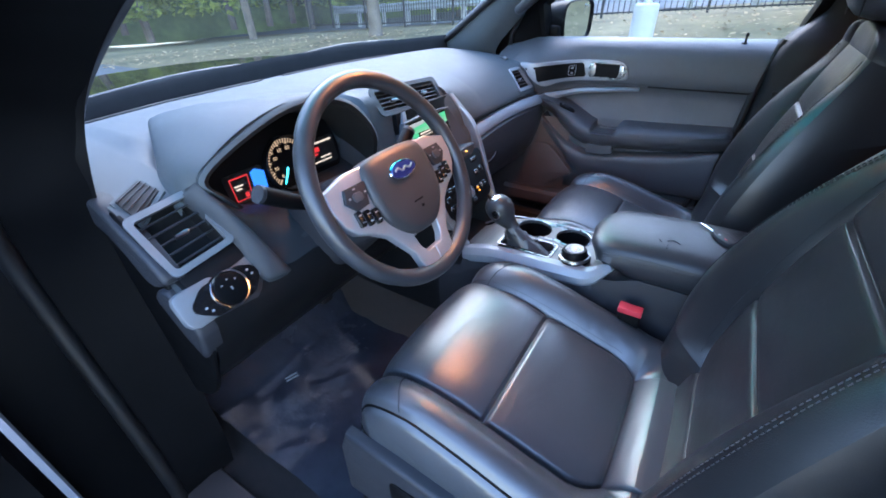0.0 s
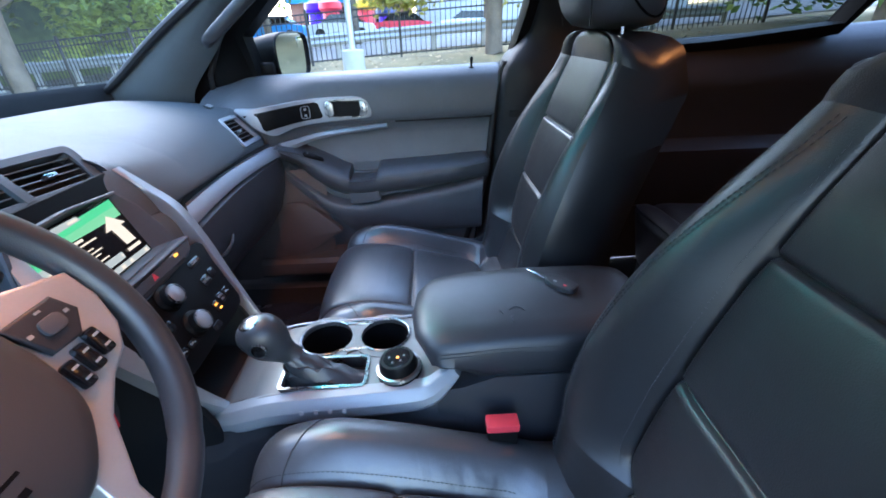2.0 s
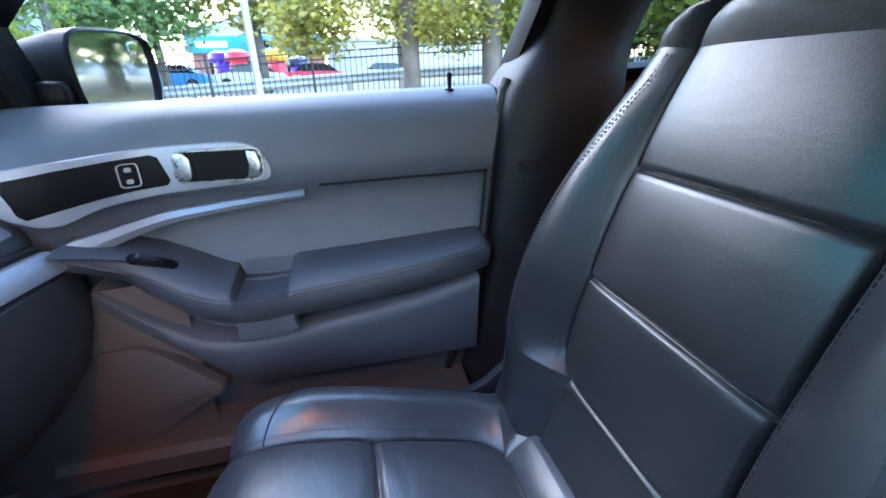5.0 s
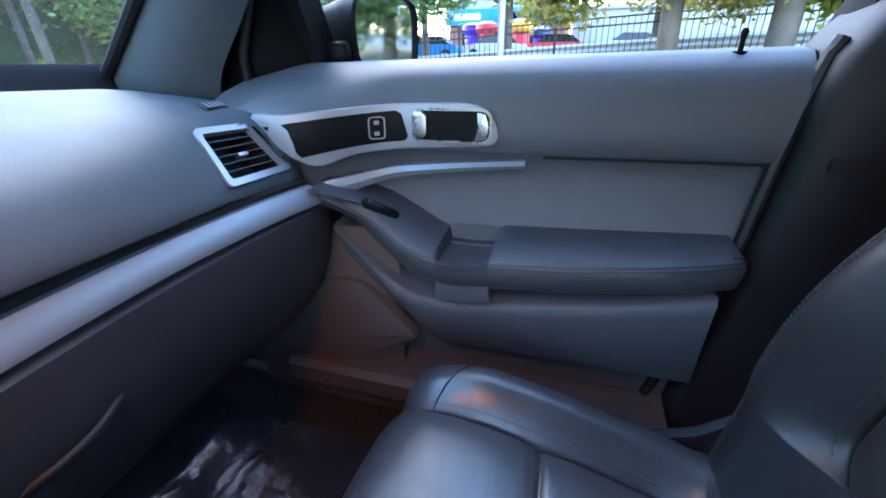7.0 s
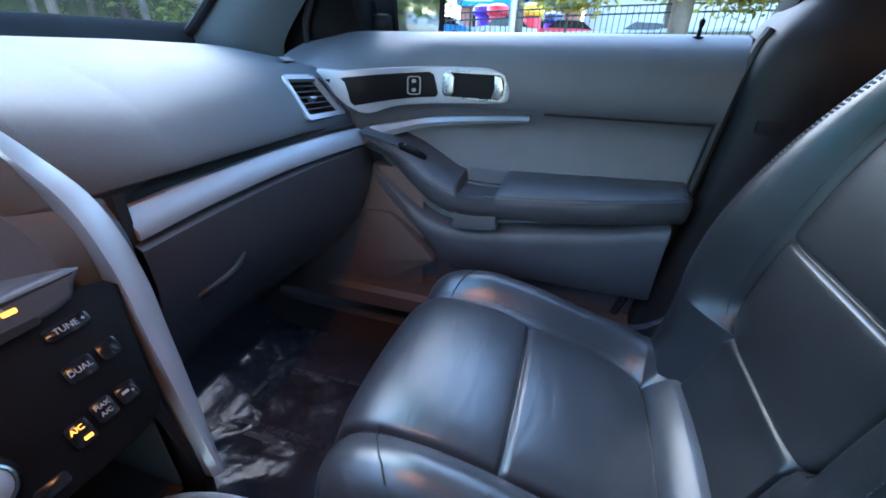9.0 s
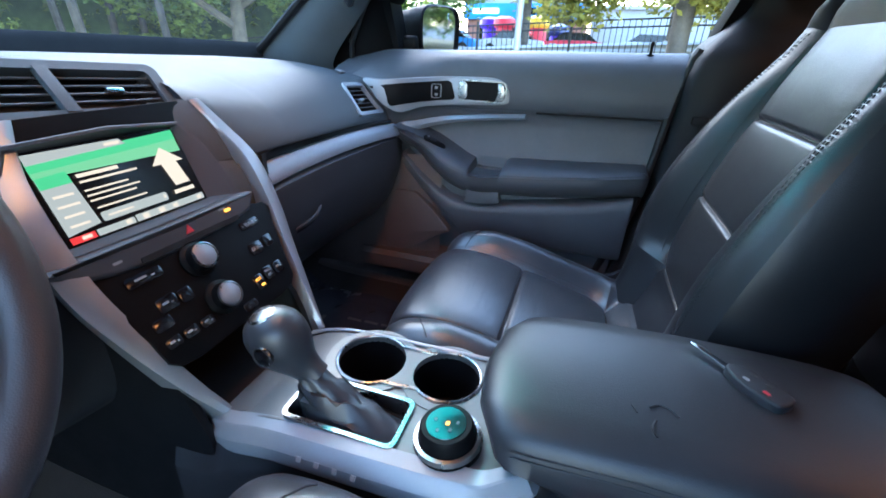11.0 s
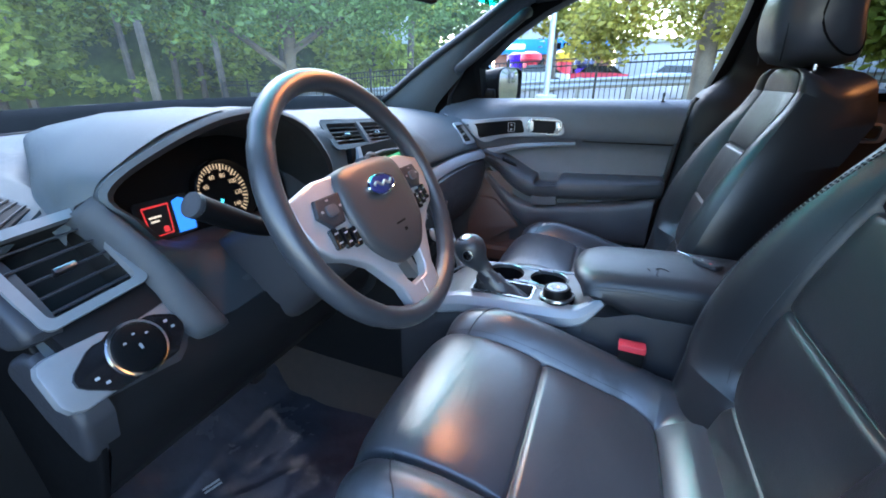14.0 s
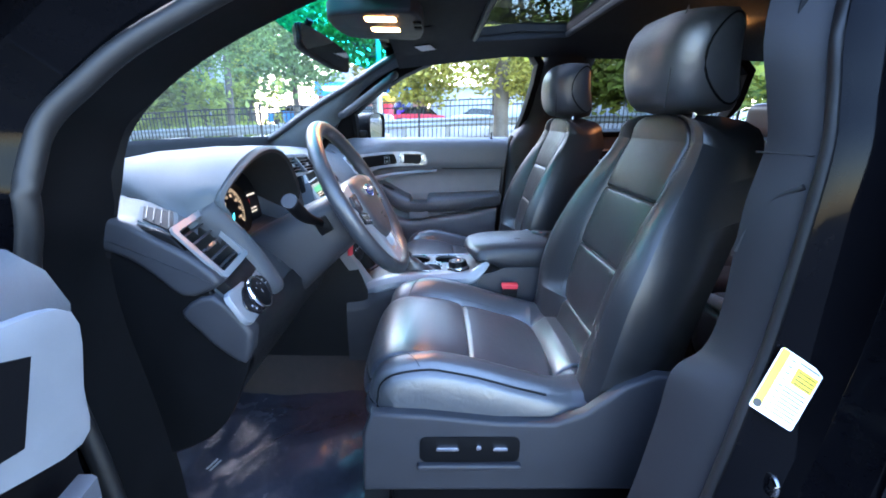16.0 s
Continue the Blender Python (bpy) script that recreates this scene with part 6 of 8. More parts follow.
    ins = [(0.290, 1.084), (0.245, 1.090), (0.20, 1.095), (0.15, 1.099), (0.095, 1.103), (0.085, 1.098), (0.074, 1.060), (0.080, 1.053), (0.12, 1.050), (0.16, 1.046), (0.20, 1.040), (0.232, 1.034)]
    if side < 0:
        ins = [(0.335, 1.084), (0.28, 1.104), (0.095, 1.106), (0.085, 1.096), (0.074, 1.060), (0.080, 1.053), (0.18, 1.044), (0.306, 1.020)]
    part("dark_insert", flat(ins, 0.807, 0.0025, 0.001, 0.05), SATIN, bz)
    lk = part("lock_switch", flat(rounded(0.022, 0.034, 0.005, 4, 0.124, 1.075), 0.8038, 0.003, 0.001, 0.05), SATIN, bz)
    part("switch_rim", flat(rounded(0.025, 0.037, 0.006, 4, 0.124, 1.075), 0.8038, 0.0034, 0, 0.05, rounded(0.0225, 0.0345, 0.005, 4, 0.124, 1.075)), SILVER, lk)
    for q in (1.066, 1.084):
        part("switch_mark", flat(rounded(0.008, 0.007, 0.002, 3, 0.124, q), 0.8006, 0.0004, 0, 0.05), PALEPRINT, lk)
    cup_o, cup_i = rounded(0.138, 0.056, 0.018, 6, -0.004, 1.080), rounded(0.130, 0.048, 0.015, 6, -0.004, 1.080)
    cup = part("handle_cup", flat(cup_o, 0.8045, 0.004, 0, 0.05, cup_i), DARKCHROME, bz, "chrome rimmed handle recess")
    part("cup_floor", flat(cup_i, 0.8044, 0.001, 0, 0.05), SATIN, cup)
    part("pull_handle", flat([(0.060, 1.103), (0.046, 1.103), (0.038, 1.095), (0.038, 1.066), (0.044, 1.058), (0.058, 1.057), (0.062, 1.066), (0.062, 1.096)], 0.8025, 0.006, 0.003, 0.05), DARKCHROME, cup, "chrome pull handle")
    part("pull_handle", flat([(-0.048, 1.102), (-0.062, 1.100), (-0.068, 1.080), (-0.064, 1.060), (-0.044, 1.057), (-0.050, 1.078)], 0.8032, 0.004, 0.002, 0.05), DARKCHROME, cup)
    # narrow satin strip under the bezel
    path = curve([(0.250, 0.950, 0.812), (0.212, 0.972, 0.807), (0.16, 0.984, 0.804), (0.09, 0.998, 0.806), (-0.03, 1.012, 0.808), (-0.129, 1.020, 0.810)], 5)
    rows2 = []
    for i, p in enumerate(path):
        h = 0.012 + 0.030 * (1 - i / len(path)) ** 1.6
        rows2.append([P(p.z + 0.02, p.x, p.y + h * 0.5), P(p.z, p.x, p.y + h * 0.5), P(p.z - 0.006, p.x, p.y), P(p.z, p.x, p.y - h * 0.5), P(p.z + 0.02, p.x, p.y - h * 0.5)])
    part("accent_strip", loft(rows2, True, True), STRIP, root, "tapering satin silver strip")
    # armrest: a ramp with the window switch, a pull pocket, then a level pad; rows of (y, height at the wall, shoulder's, nose's, nose's distance)
    path = [(0.214, 0.990, 0.986, 0.975, 0.785), (0.183, 0.978, 0.974, 0.960, 0.765), (0.134, 0.955, 0.948, 0.922, 0.745), (0.074, 0.922, 0.914, 0.884, 0.728), (0.030, 0.899, 0.893, 0.869, 0.721), (0.006, 0.890, 0.886, 0.865, 0.719), (0.000, 0.868, 0.866, 0.863, 0.718), (-0.040, 0.866, 0.864, 0.862, 0.718), (-0.082, 0.868, 0.866, 0.868, 0.718), (-0.090, 0.893, 0.890, 0.868, 0.718), (-0.100, 0.899, 0.895, 0.870, 0.718), (-0.20, 0.903, 0.899, 0.876, 0.720), (-0.32, 0.909, 0.905, 0.888, 0.726), (-0.41, 0.914, 0.910, 0.899, 0.736), (-0.455, 0.916, 0.912, 0.902, 0.752), (-0.466, 0.905, 0.902, 0.896, 0.765)]
    fine = []
    for a, b in zip(path, path[1:]):
        fine += [[p + (q - p) * k / 4 for p, q in zip(a, b)] for k in range(4)]
    fine.append(list(path[-1]))
    rows3 = [[P(0.850, y, zw + 0.006), P(0.826, y, zw + 0.002), P(0.800, y, zw), P(0.765, y, zs), P(dn + 0.016, y, zn + (zs - zn) * 0.72), P(dn + 0.005, y, zn + (zs - zn) * 0.36), P(dn, y, zn), P(dn + 0.003, y, zn - 0.020), P(dn + 0.014, y, zn - 0.042), P(dn + 0.034, y, zn - 0.058), P(0.850, y, zn - 0.066)] for y, zw, zs, zn, dn in fine]
    # the driver's armrest is darker too, its shade held in the material
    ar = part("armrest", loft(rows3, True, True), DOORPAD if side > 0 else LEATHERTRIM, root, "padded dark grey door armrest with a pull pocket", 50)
    for off in (0.0, 0.006):
        part("stitch_line", tube([P(dn - 0.0006 + off * 0.5, y, zn + off) for y, zw, zs, zn, dn in fine[4:]], 0.0010, 5), STITCH, ar)
    for z, d in ((0.900, 0.8235), (0.872, 0.803)):
        part("pocket_liner", panel([[(d, y, z), (d, y, z - 0.026)] for y in (-0.004, -0.03, -0.06, -0.086)]), DOORVINYL, ar, "lighter lining of the pull pocket")
    part("pull_tray", flat([(p.x, p.y) for p in curve([(0.002, 0.822, 0), (-0.080, 0.826, 0), (-0.088, 0.806, 0), (-0.084, 0.786, 0), (0.006, 0.778, 0), (0.010, 0.800, 0)], 3, True)], 0.764, 0.026, 0.005), DOORVINYL, root, "small moulded pull tray")

    def on_ramp(u, v, w):
        """A place on the ramp: u along the car from its middle, v towards the cabin, w proud."""
        y = 0.114 + u
        k = next(i for i, q in enumerate(fine) if q[0] <= y)
        a, b = fine[k - 1], fine[k]
        f = (a[0] - y) / (a[0] - b[0])
        _, zw, zs, zn, dn = [p + (q - p) * f for p, q in zip(a, b)]
        d = 0.772 - v * 0.8
        z = zw + (zs - zw) * (0.800 - d) / 0.035 if d > 0.765 else zs + (zn - zs) * 0.28 * (0.765 - d) / (0.765 - dn - 0.016)
        return P(d - w * 0.35, y + w * 0.3, z + w * 0.88)

    def plate(w, h, r, t, cu=0.0, cv=0.0, lift=0.0, bevel=0.0015):
        bm = slab(rounded(w, h, r, 4, cu, cv), t, Matrix(), bevel)
        for v in bm.verts:
            v.co = on_ramp(v.co.x, v.co.y, v.co.z + lift)
        return bm
    sw = part("window_switch", plate(0.056, 0.026, 0.008, 0.004, lift=0.001), SATIN, root, "black window switch plate on the ramp")
    part("switch_well", plate(0.034, 0.020, 0.004, 0.001, 0.006, 0.0, 0.0052, 0), VOID, sw)
    part("switch_rocker", plate(0.020, 0.014, 0.003, 0.006, 0.006, 0.0, 0.0055), PLASTIC, sw)
    part("rocker_edge", plate(0.003, 0.013, 0.001, 0.0016, 0.013, 0.0, 0.0112, 0.0005), DARKCHROME, sw)
    # map pocket: a raised lower panel with a curved lip
    lipc = curve([(0.215, 0.900, 0), (0.153, 0.836, 0), (0.097, 0.788, 0), (0.045, 0.766, 0), (-0.02, 0.764, 0), (-0.122, 0.777, 0), (-0.308, 0.805, 0), (-0.442, 0.838, 0)], 4)
    rows4 = []
    for p in lipc:
        z0 = 0.640 if p.x < 0.02 else 0.640 + (p.x - 0.02) * 0.95
        rows4.append([P(0.835, p.x, p.y + 0.004), P(0.766, p.x, p.y + 0.002), P(0.758, p.x, p.y - 0.008), P(0.762, p.x, p.y - 0.03), P(0.774, p.x, z0 + 0.02), P(0.805, p.x, z0), P(0.835, p.x, z0 - 0.01)])
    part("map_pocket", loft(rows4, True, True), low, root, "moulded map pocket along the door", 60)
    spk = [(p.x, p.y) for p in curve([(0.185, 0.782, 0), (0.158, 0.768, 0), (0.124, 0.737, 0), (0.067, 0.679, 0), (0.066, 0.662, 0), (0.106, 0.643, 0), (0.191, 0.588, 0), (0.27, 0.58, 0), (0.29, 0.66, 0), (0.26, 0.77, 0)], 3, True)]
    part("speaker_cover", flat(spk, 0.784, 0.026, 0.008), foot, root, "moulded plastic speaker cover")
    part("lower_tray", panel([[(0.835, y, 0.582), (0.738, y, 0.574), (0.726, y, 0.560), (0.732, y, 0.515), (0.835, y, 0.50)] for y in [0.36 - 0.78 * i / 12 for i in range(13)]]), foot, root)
    if side < 0:
        part("lower_bezel", flat([(0.352, 0.948), (0.20, 0.935), (0.05, 0.86), (0.05, 0.80), (0.345, 0.82)], 0.815, 0.020, 0.008), TRIMGREY, root, "grey lower trim")
    else:
        part("kick_panel", panel([[(0.790, 0.10, z), (0.772, 0.17, z), (0.762, 0.25, z), (0.752, 0.34, z), (0.745, 0.44, z)] for z in (0.50, 0.7, 0.82, 0.895)]), foot, root)
    # lock pin
    pt = P(0.866, -0.413, 1.184)
    pin = part("lock_pin", tube([pt, pt + Vector((0, 0, 0.016)), pt + Vector((0, 0, 0.026)), pt + Vector((0, 0, 0.031))], [0.0035, 0.0035, 0.0055, 0.003], 10), SATIN, root)
    part("pin_collar", turned([(0, -0.004), (0.010, -0.004), (0.009, 0.002), (0, 0.002)], Matrix.Translation(pt)), SATIN, pin)
    return root, P


pass_door, PP = front_door("passenger_door", "closed passenger door with silver bezel and padded armrest", 1, lambda p: Vector(p))
TH = radians(88)


def driver_place(p):
    # hinge at the front edge; the door swings outwards
    dy, dd = p.y - 0.40, p.x - 0.93
    n, a = Vector((math.cos(TH), -math.sin(TH), 0)), Vector((math.sin(TH), math.cos(TH), 0))
    return Vector((-0.997, 0.327, p.z - 0.006)) + a * dy - n * dd


front_door("driver_door", "driver's door standing wide open, silver bezel inside", -1, driver_place)


# ---- windows of the passenger side ----
WIN = [(0.285, 1.168), (0.282, 1.292), (0.14, 1.402), (0.02, 1.470), (-0.12, 1.528), (-0.28, 1.560), (-0.46, 1.578), (-0.555, 1.565), (-0.590, 1.525), (-0.585, 1.44), (-0.565, 1.32), (-0.540, 1.21), (-0.535, 1.186), (-0.10, 1.176)]
REAR = [(-0.70, 1.215), (-0.735, 1.36), (-0.775, 1.50), (-0.83, 1.560), (-0.95, 1.582), (-1.25, 1.585), (-1.50, 1.565), (-1.60, 1.50), (-1.62, 1.36), (-1.60, 1.28), (-1.2, 1.24)]


def lean_x(z):
    return 0.965 - 0.52 * max(0, z - 1.17) ** 1.0 + 0.0


def side_window(poly, name, mat, label, s=1):
    bm = bmesh.new()
    vs = [bm.verts.new((s * (lean_x(z) + 0.004), y, z)) for y, z in poly]
    bm.faces.new(vs)
    bmesh.ops.triangulate(bm, faces=bm.faces[:])
    ob = solid(name, bm, mat, label, "car window", "structure")
    ob.visible_shadow = False


def window_frame(poly, s, mat, name, label, wide=0.03, deep=0.05):
    c = Vector((sum(p[0] for p in poly), sum(p[1] for p in poly), 0)) / len(poly)
    n = len(poly)
    rings = []
    for i, (y, z) in enumerate(poly):
        a, b = poly[i - 1], poly[(i + 1) % n]
        t = Vector((b[0] - a[0], b[1] - a[1], 0)).normalized()
        o = Vector((t.y, -t.x, 0))
        if o.dot(Vector((y, z, 0)) - c) < 0:
            o = -o
        x = lean_x(z)
        yy, zz = y + o.x * wide, z + o.y * wide
        xo = lean_x(zz)
        rings.append([Vector((s * (x + 0.015), y, z)), Vector((s * (x - deep * 0.5), y, z)), Vector((s * (x - deep), y + o.x * 0.006, z + o.y * 0.006)), Vector((s * (xo - deep), yy, zz)), Vector((s * (xo + 0.015), yy, zz))])
    rings.append(rings[0])
    bm = loft(rings, True)
    bmesh.ops.remove_doubles(bm, verts=bm.verts, dist=1e-6)
    return solid(name, bm, mat, label, "window frame", "structure")


side_window(WIN, "window_3", GLASS, "clear passenger door glass")
side_window(REAR, "window_4", REARGLASS, "dark privacy glass of the rear door")
window_frame(WIN, 1, SATIN, "window_frame", "black frame round the passenger door glass", 0.035, 0.055)
window_frame(REAR, 1, SATIN, "window_frame", "black frame round the rear door glass", 0.04, 0.055)


def side_wall(s):
    """Roof rail, pillars and lower body of one side."""
    # roof rail from the front pillar to the rear
    rows = []
    for y, z, x in ((0.03, 1.53, 0.64), (-0.10, 1.56, 0.70), (-0.30, 1.60, 0.725), (-0.7, 1.615, 0.73), (-1.2, 1.615, 0.73), (-1.98, 1.59, 0.72)):
        rows.append([Vector((s * (x - 0.03), y, z + 0.01)), Vector((s * (x + 0.005), y, z - 0.012)), Vector((s * (x + 0.03), y, z - 0.02)), Vector((s * (x + 0.07), y, z - 0.025)), Vector((s * (x + 0.075), y, z + 0.01)), Vector((s * (x + 0.02), y, z + 0.045))])
    solid("rail_passenger" if s > 0 else "rail_driver", loft(spread(rows, 3), True, True), HEADLINER, "dark roof side rail trim above the doors", "trim", "structure")
    nm = "passenger" if s > 0 else "driver"
    if s > 0:
        rows = []
        for z, yf in ((0.42, -0.405), (0.63, -0.436), (0.80, -0.474), (0.92, -0.488), (1.05, -0.497), (1.18, -0.510)):
            rows.append([Vector((0.93, yf + 0.004, z)), Vector((0.83, yf + 0.002, z)), Vector((0.806, yf - 0.004, z)), Vector((0.795, yf - 0.018, z)), Vector((0.788, -0.60, z)), Vector((0.80, -0.70, z)), Vector((0.84, -0.77, z)), Vector((0.93, -0.80, z))])
        for z in (1.28, 1.40, 1.50, 1.60):
            x = lean_x(z) - 0.055
            lean = -0.07 * max(0, z - 1.17) / 0.4 - 0.02
            rows.append([Vector((x + 0.07, -0.545 + lean, z)), Vector((x + 0.02, -0.545 + lean, z)), Vector((x - 0.002, -0.552 + lean, z)), Vector((x - 0.012, -0.565 + lean, z)), Vector((x - 0.025, -0.62 + lean, z)), Vector((x - 0.012, -0.70 + lean, z)), Vector((x + 0.03, -0.77 + lean, z)), Vector((x + 0.09, -0.80 + lean, z))])
        solid("pillar_middle_passenger", loft(spread(rows, 3)), BTRIM, "grey plastic trim of the middle pillar with belt", "pillar", "structure")
        solid("trim", box(0.785, 0.80, -0.572, -0.530, 1.036, 1.056, 0.004), VOID, "dark belt slot in the middle pillar trim", "trim", "structure")
        solid("door_seal", tube(curve([(0.822, -0.388, 0.58), (0.824, -0.452, 0.79), (0.824, -0.470, 0.91), (0.824, -0.484, 1.06), (0.834, -0.505, 1.17), (0.838, -0.516, 1.20)], 5), 0.010, 8), RUBBER, "black rubber seal behind the passenger door's edge", "seal", "structure")
        # rear door panel
        rows = []
        for d, z in ((0.86, 0.45), (0.85, 0.70), (0.80, 0.84), (0.79, 0.90), (0.85, 0.93), (0.86, 1.03), (0.85, 1.05), (0.85, 1.10), (0.88, 1.17), (0.93, 1.215), (0.97, 1.22)):
            rows.append([Vector((d, y, z + 0.05 * max(0, (-y - 0.7)) * (z > 1.0))) for y in (-0.69, -0.72, -0.9, -1.2, -1.5, -1.75, -1.97)])
        dr = thing("rear_door", (0.86, -1.2, 0.5), "dark rear passenger door trim with silver handle", "car door")
        part("inner_panel", loft(rows), PLASTIC, dr)
        bz = part("bezel", slab([(p.x, p.y) for p in curve([(-0.16, -0.02, 0), (-0.14, 0.025, 0), (0.08, 0.035, 0), (0.13, 0.02, 0), (0.13, -0.02, 0), (0.08, -0.03, 0)], 3, True)], 0.008, Matrix(((0, 0, -1, 0.852), (-1, 0, 0, -0.93), (0, 1, 0, 1.105), (0, 0, 0, 1))), 0.003), SILVER, dr)
        f = Matrix(((0, 0, -1, 0.8435), (-1, 0, 0, -0.93), (0, 1, 0, 1.105), (0, 0, 0, 1)))
        part("handle_cup", frame_ring(rounded(0.11, 0.045, 0.012, 5, 0.06, 0.003), rounded(0.098, 0.034, 0.01, 5, 0.06, 0.003), 0.005, f), CHROME, bz)
        part("cup_floor", slab(rounded(0.098, 0.034, 0.01, 5, 0.06, 0.003), 0.001, f, 0), VOID, bz)
        part("pull_handle", slab(rounded(0.03, 0.032, 0.008, 4, 0.03, 0.003), 0.008, f, 0.003), CHROME, bz)
        solid("sill_passenger", box(0.80, 0.98, -1.97, 0.60, 0.36, 0.44, 0.02), LOWER, "dark plastic door sill", "sill", "structure")
        solid("wall_front_passenger", box(0.83, 0.95, 0.42, 0.98, 0.36, 1.09, 0.02), LOWER, "kick panel ahead of the passenger door", "wall", "structure")
        solid("wall_firewall", box(-0.95, 0.95, 0.96, 1.02, 0.36, 1.10, 0.01), VOID, "dark bulkhead ahead of the pedals", "wall", "structure")


side_wall(1)
side_wall(-1)

# ---- driver's door opening ----
def driver_opening():
    # middle pillar: grey trim, seal, painted jamb; rows of (height, x, y of inner edge, x, y of outer edge)
    lines = [(1.60, 0.68, -0.62, 0.735, -0.68), (1.40, 0.745, -0.560, 0.80, -0.61), (1.30, 0.765, -0.570, 0.825, -0.605), (1.24, 0.775, -0.576, 0.84, -0.602), (1.15, 0.785, -0.558, 0.848, -0.595), (1.0, 0.785, -0.560, 0.856, -0.583), (0.93, 0.785, -0.545, 0.862, -0.570), (0.89, 0.785, -0.503, 0.868, -0.560), (0.80, 0.79, -0.490, 0.878, -0.540), (0.63, 0.795, -0.462, 0.884, -0.510), (0.44, 0.80, -0.41, 0.888, -0.465)]
    inn = curve([(-x, y, z) for z, x, y, _, _ in lines], 4)
    out = curve([(-x, y, z) for z, _, _, x, y in lines], 4)

    def strip(cols):
        """A moulded strip along the pillar: columns of (outwards, forwards) from its trim's outer edge."""
        return loft([[o + Vector((-d, f, 0)) for d, f in cols] for o in out])
    solid("pillar_middle_driver", loft([[i + Vector((0.004, -0.16, 0)), i + Vector((0.0, -0.006, 0)), i + Vector((-0.004, 0.002, 0)), i.lerp(o, 0.3) + Vector((0, 0.006, 0)), i.lerp(o, 0.8) + Vector((0, 0.005, 0)), o + Vector((0.004, 0.003, 0)), o] for i, o in zip(inn, out)]), BTRIM, "grey plastic trim of the middle pillar", "pillar", "structure")
    solid("door_seal", tube([o + Vector((-0.010, 0.002, 0)) for o in out], 0.011, 10), RUBBER, "black rubber door seal along the opening", "seal", "structure")
    solid("jamb_1", strip(((0.012, -0.006), (0.020, 0.010), (0.026, 0.013), (0.031, 0.004), (0.035, -0.045), (0.038, -0.092))), PAINT, "gloss black painted door jamb", "jamb", "structure")
    solid("jamb_2", strip(((0.038, -0.092), (0.05, -0.104), (0.085, -0.110), (0.092, -0.114))), PAINT, "gloss black step of the door jamb", "jamb", "structure")
    solid("jamb_3", strip(((0.092, -0.114), (0.100, -0.122), (0.104, -0.15), (0.105, -0.20))), PAINT, "gloss black outer edge of the middle pillar", "jamb", "structure")
    rows = [[Vector((-(0.978 - 0.42 * max(0, z - 1.17)), y - 0.16, z)) for z in (0.36, 0.6, 0.9, 1.17, 1.4, 1.6)] for y in (-0.50, -0.56, -0.70, -1.0, -1.5, -2.0)]
    solid("rear_door_driver", loft(rows), PAINT, "gloss black closed rear door behind the opening", "car door", "structure")
    # front pillar: inner seal, painted jamb, outer fender edge
    a = [(0.36, 0.42), (0.33, 0.55), (0.335, 0.75), (0.36, 0.95), (0.362, 1.06), (0.342, 1.135), (0.333, 1.192), (0.315, 1.25), (0.270, 1.296), (0.222, 1.337), (0.145, 1.383), (0.07, 1.422), (-0.03, 1.464), (-0.13, 1.497), (-0.28, 1.53), (-0.46, 1.55), (-0.60, 1.56)]
    fp = curve([(0, y, z) for y, z in a], 5)

    def fstrip(d0, o0, d1, o1, x_in=0.0):
        rows = []
        n = len(fp)
        for i, p in enumerate(fp):
            t = (fp[min(i + 1, n - 1)] - fp[max(i - 1, 0)]).normalized()
            o = Vector((0, t.z, -t.y))
            lean = 0.30 * max(0, p.z - 1.17)
            rows.append([Vector((-(d0 - lean), 0, 0)) + p + o * o0, Vector((-((d0 + d1) / 2 - lean) , 0, 0)) + p + o * (o0 * 0.5 + o1 * 0.5 + 0.004), Vector((-(d1 - lean), 0, 0)) + p + o * o1])
        return loft(rows)
    solid("jamb_4", fstrip(0.755, 0.0, 0.86, 0.012), SATIN, "black plastic inner edge of the front pillar", "jamb", "structure")
    tp = []
    for i, p in enumerate(fp):
        lean = 0.30 * max(0, p.z - 1.17)
        tp.append(Vector((-(0.873 - lean), p.y + 0.014, p.z + 0.004)))
    solid("door_seal", tube(tp, 0.013, 10), RUBBER, "black rubber door seal along the opening", "seal", "structure")
    solid("jamb_5", fstrip(0.872, 0.03, 0.90, 0.075), PAINT, "gloss black front door jamb", "jamb", "structure")
    solid("jamb_6", fstrip(0.90, 0.075, 0.935, 0.09), PAINT, "gloss black step of the front jamb", "jamb", "structure")
    solid("jamb_7", fstrip(0.935, 0.09, 0.955, 0.16), PAINT, "gloss black outer edge of the front pillar", "jamb", "structure")
    tp = [Vector((-(0.950 - 0.30 * max(0, p.z - 1.17)), p.y + 0.115 * (1 if p.z < 1.2 else 0.8), p.z + (0.0 if p.z < 1.2 else 0.09))) for p in fp[10:]]
    solid("door_seal", tube(tp, 0.009, 8), RUBBER, "black outer rubber seal on the pillar", "seal", "structure")
    solid("sill_driver", box(-0.98, -0.78, -2.0, 0.60, 0.34, 0.425, 0.02), LOWER, "dark plastic door sill below the open door", "sill", "structure")
    solid("wall_front_driver", box(-0.985, -0.84, 0.378, 0.98, 0.36, 1.09, 0.02), SATIN, "black body wall ahead of the open door", "wall", "structure")
    # front wing outside, seen past the pillar
    rows = [[Vector((-(0.96 - 0.10 * k), y, z + 0.10 * math.sin(k * 1.4))) for k, z in ((-0.2, 0.6), (0, 0.95), (0.3, 1.02), (1.0, 1.04))] for y in (0.46, 0.8, 1.2, 1.8)]
    solid("wing_driver", loft(rows), PAINT, "gloss black front wing", "car body", "structure")
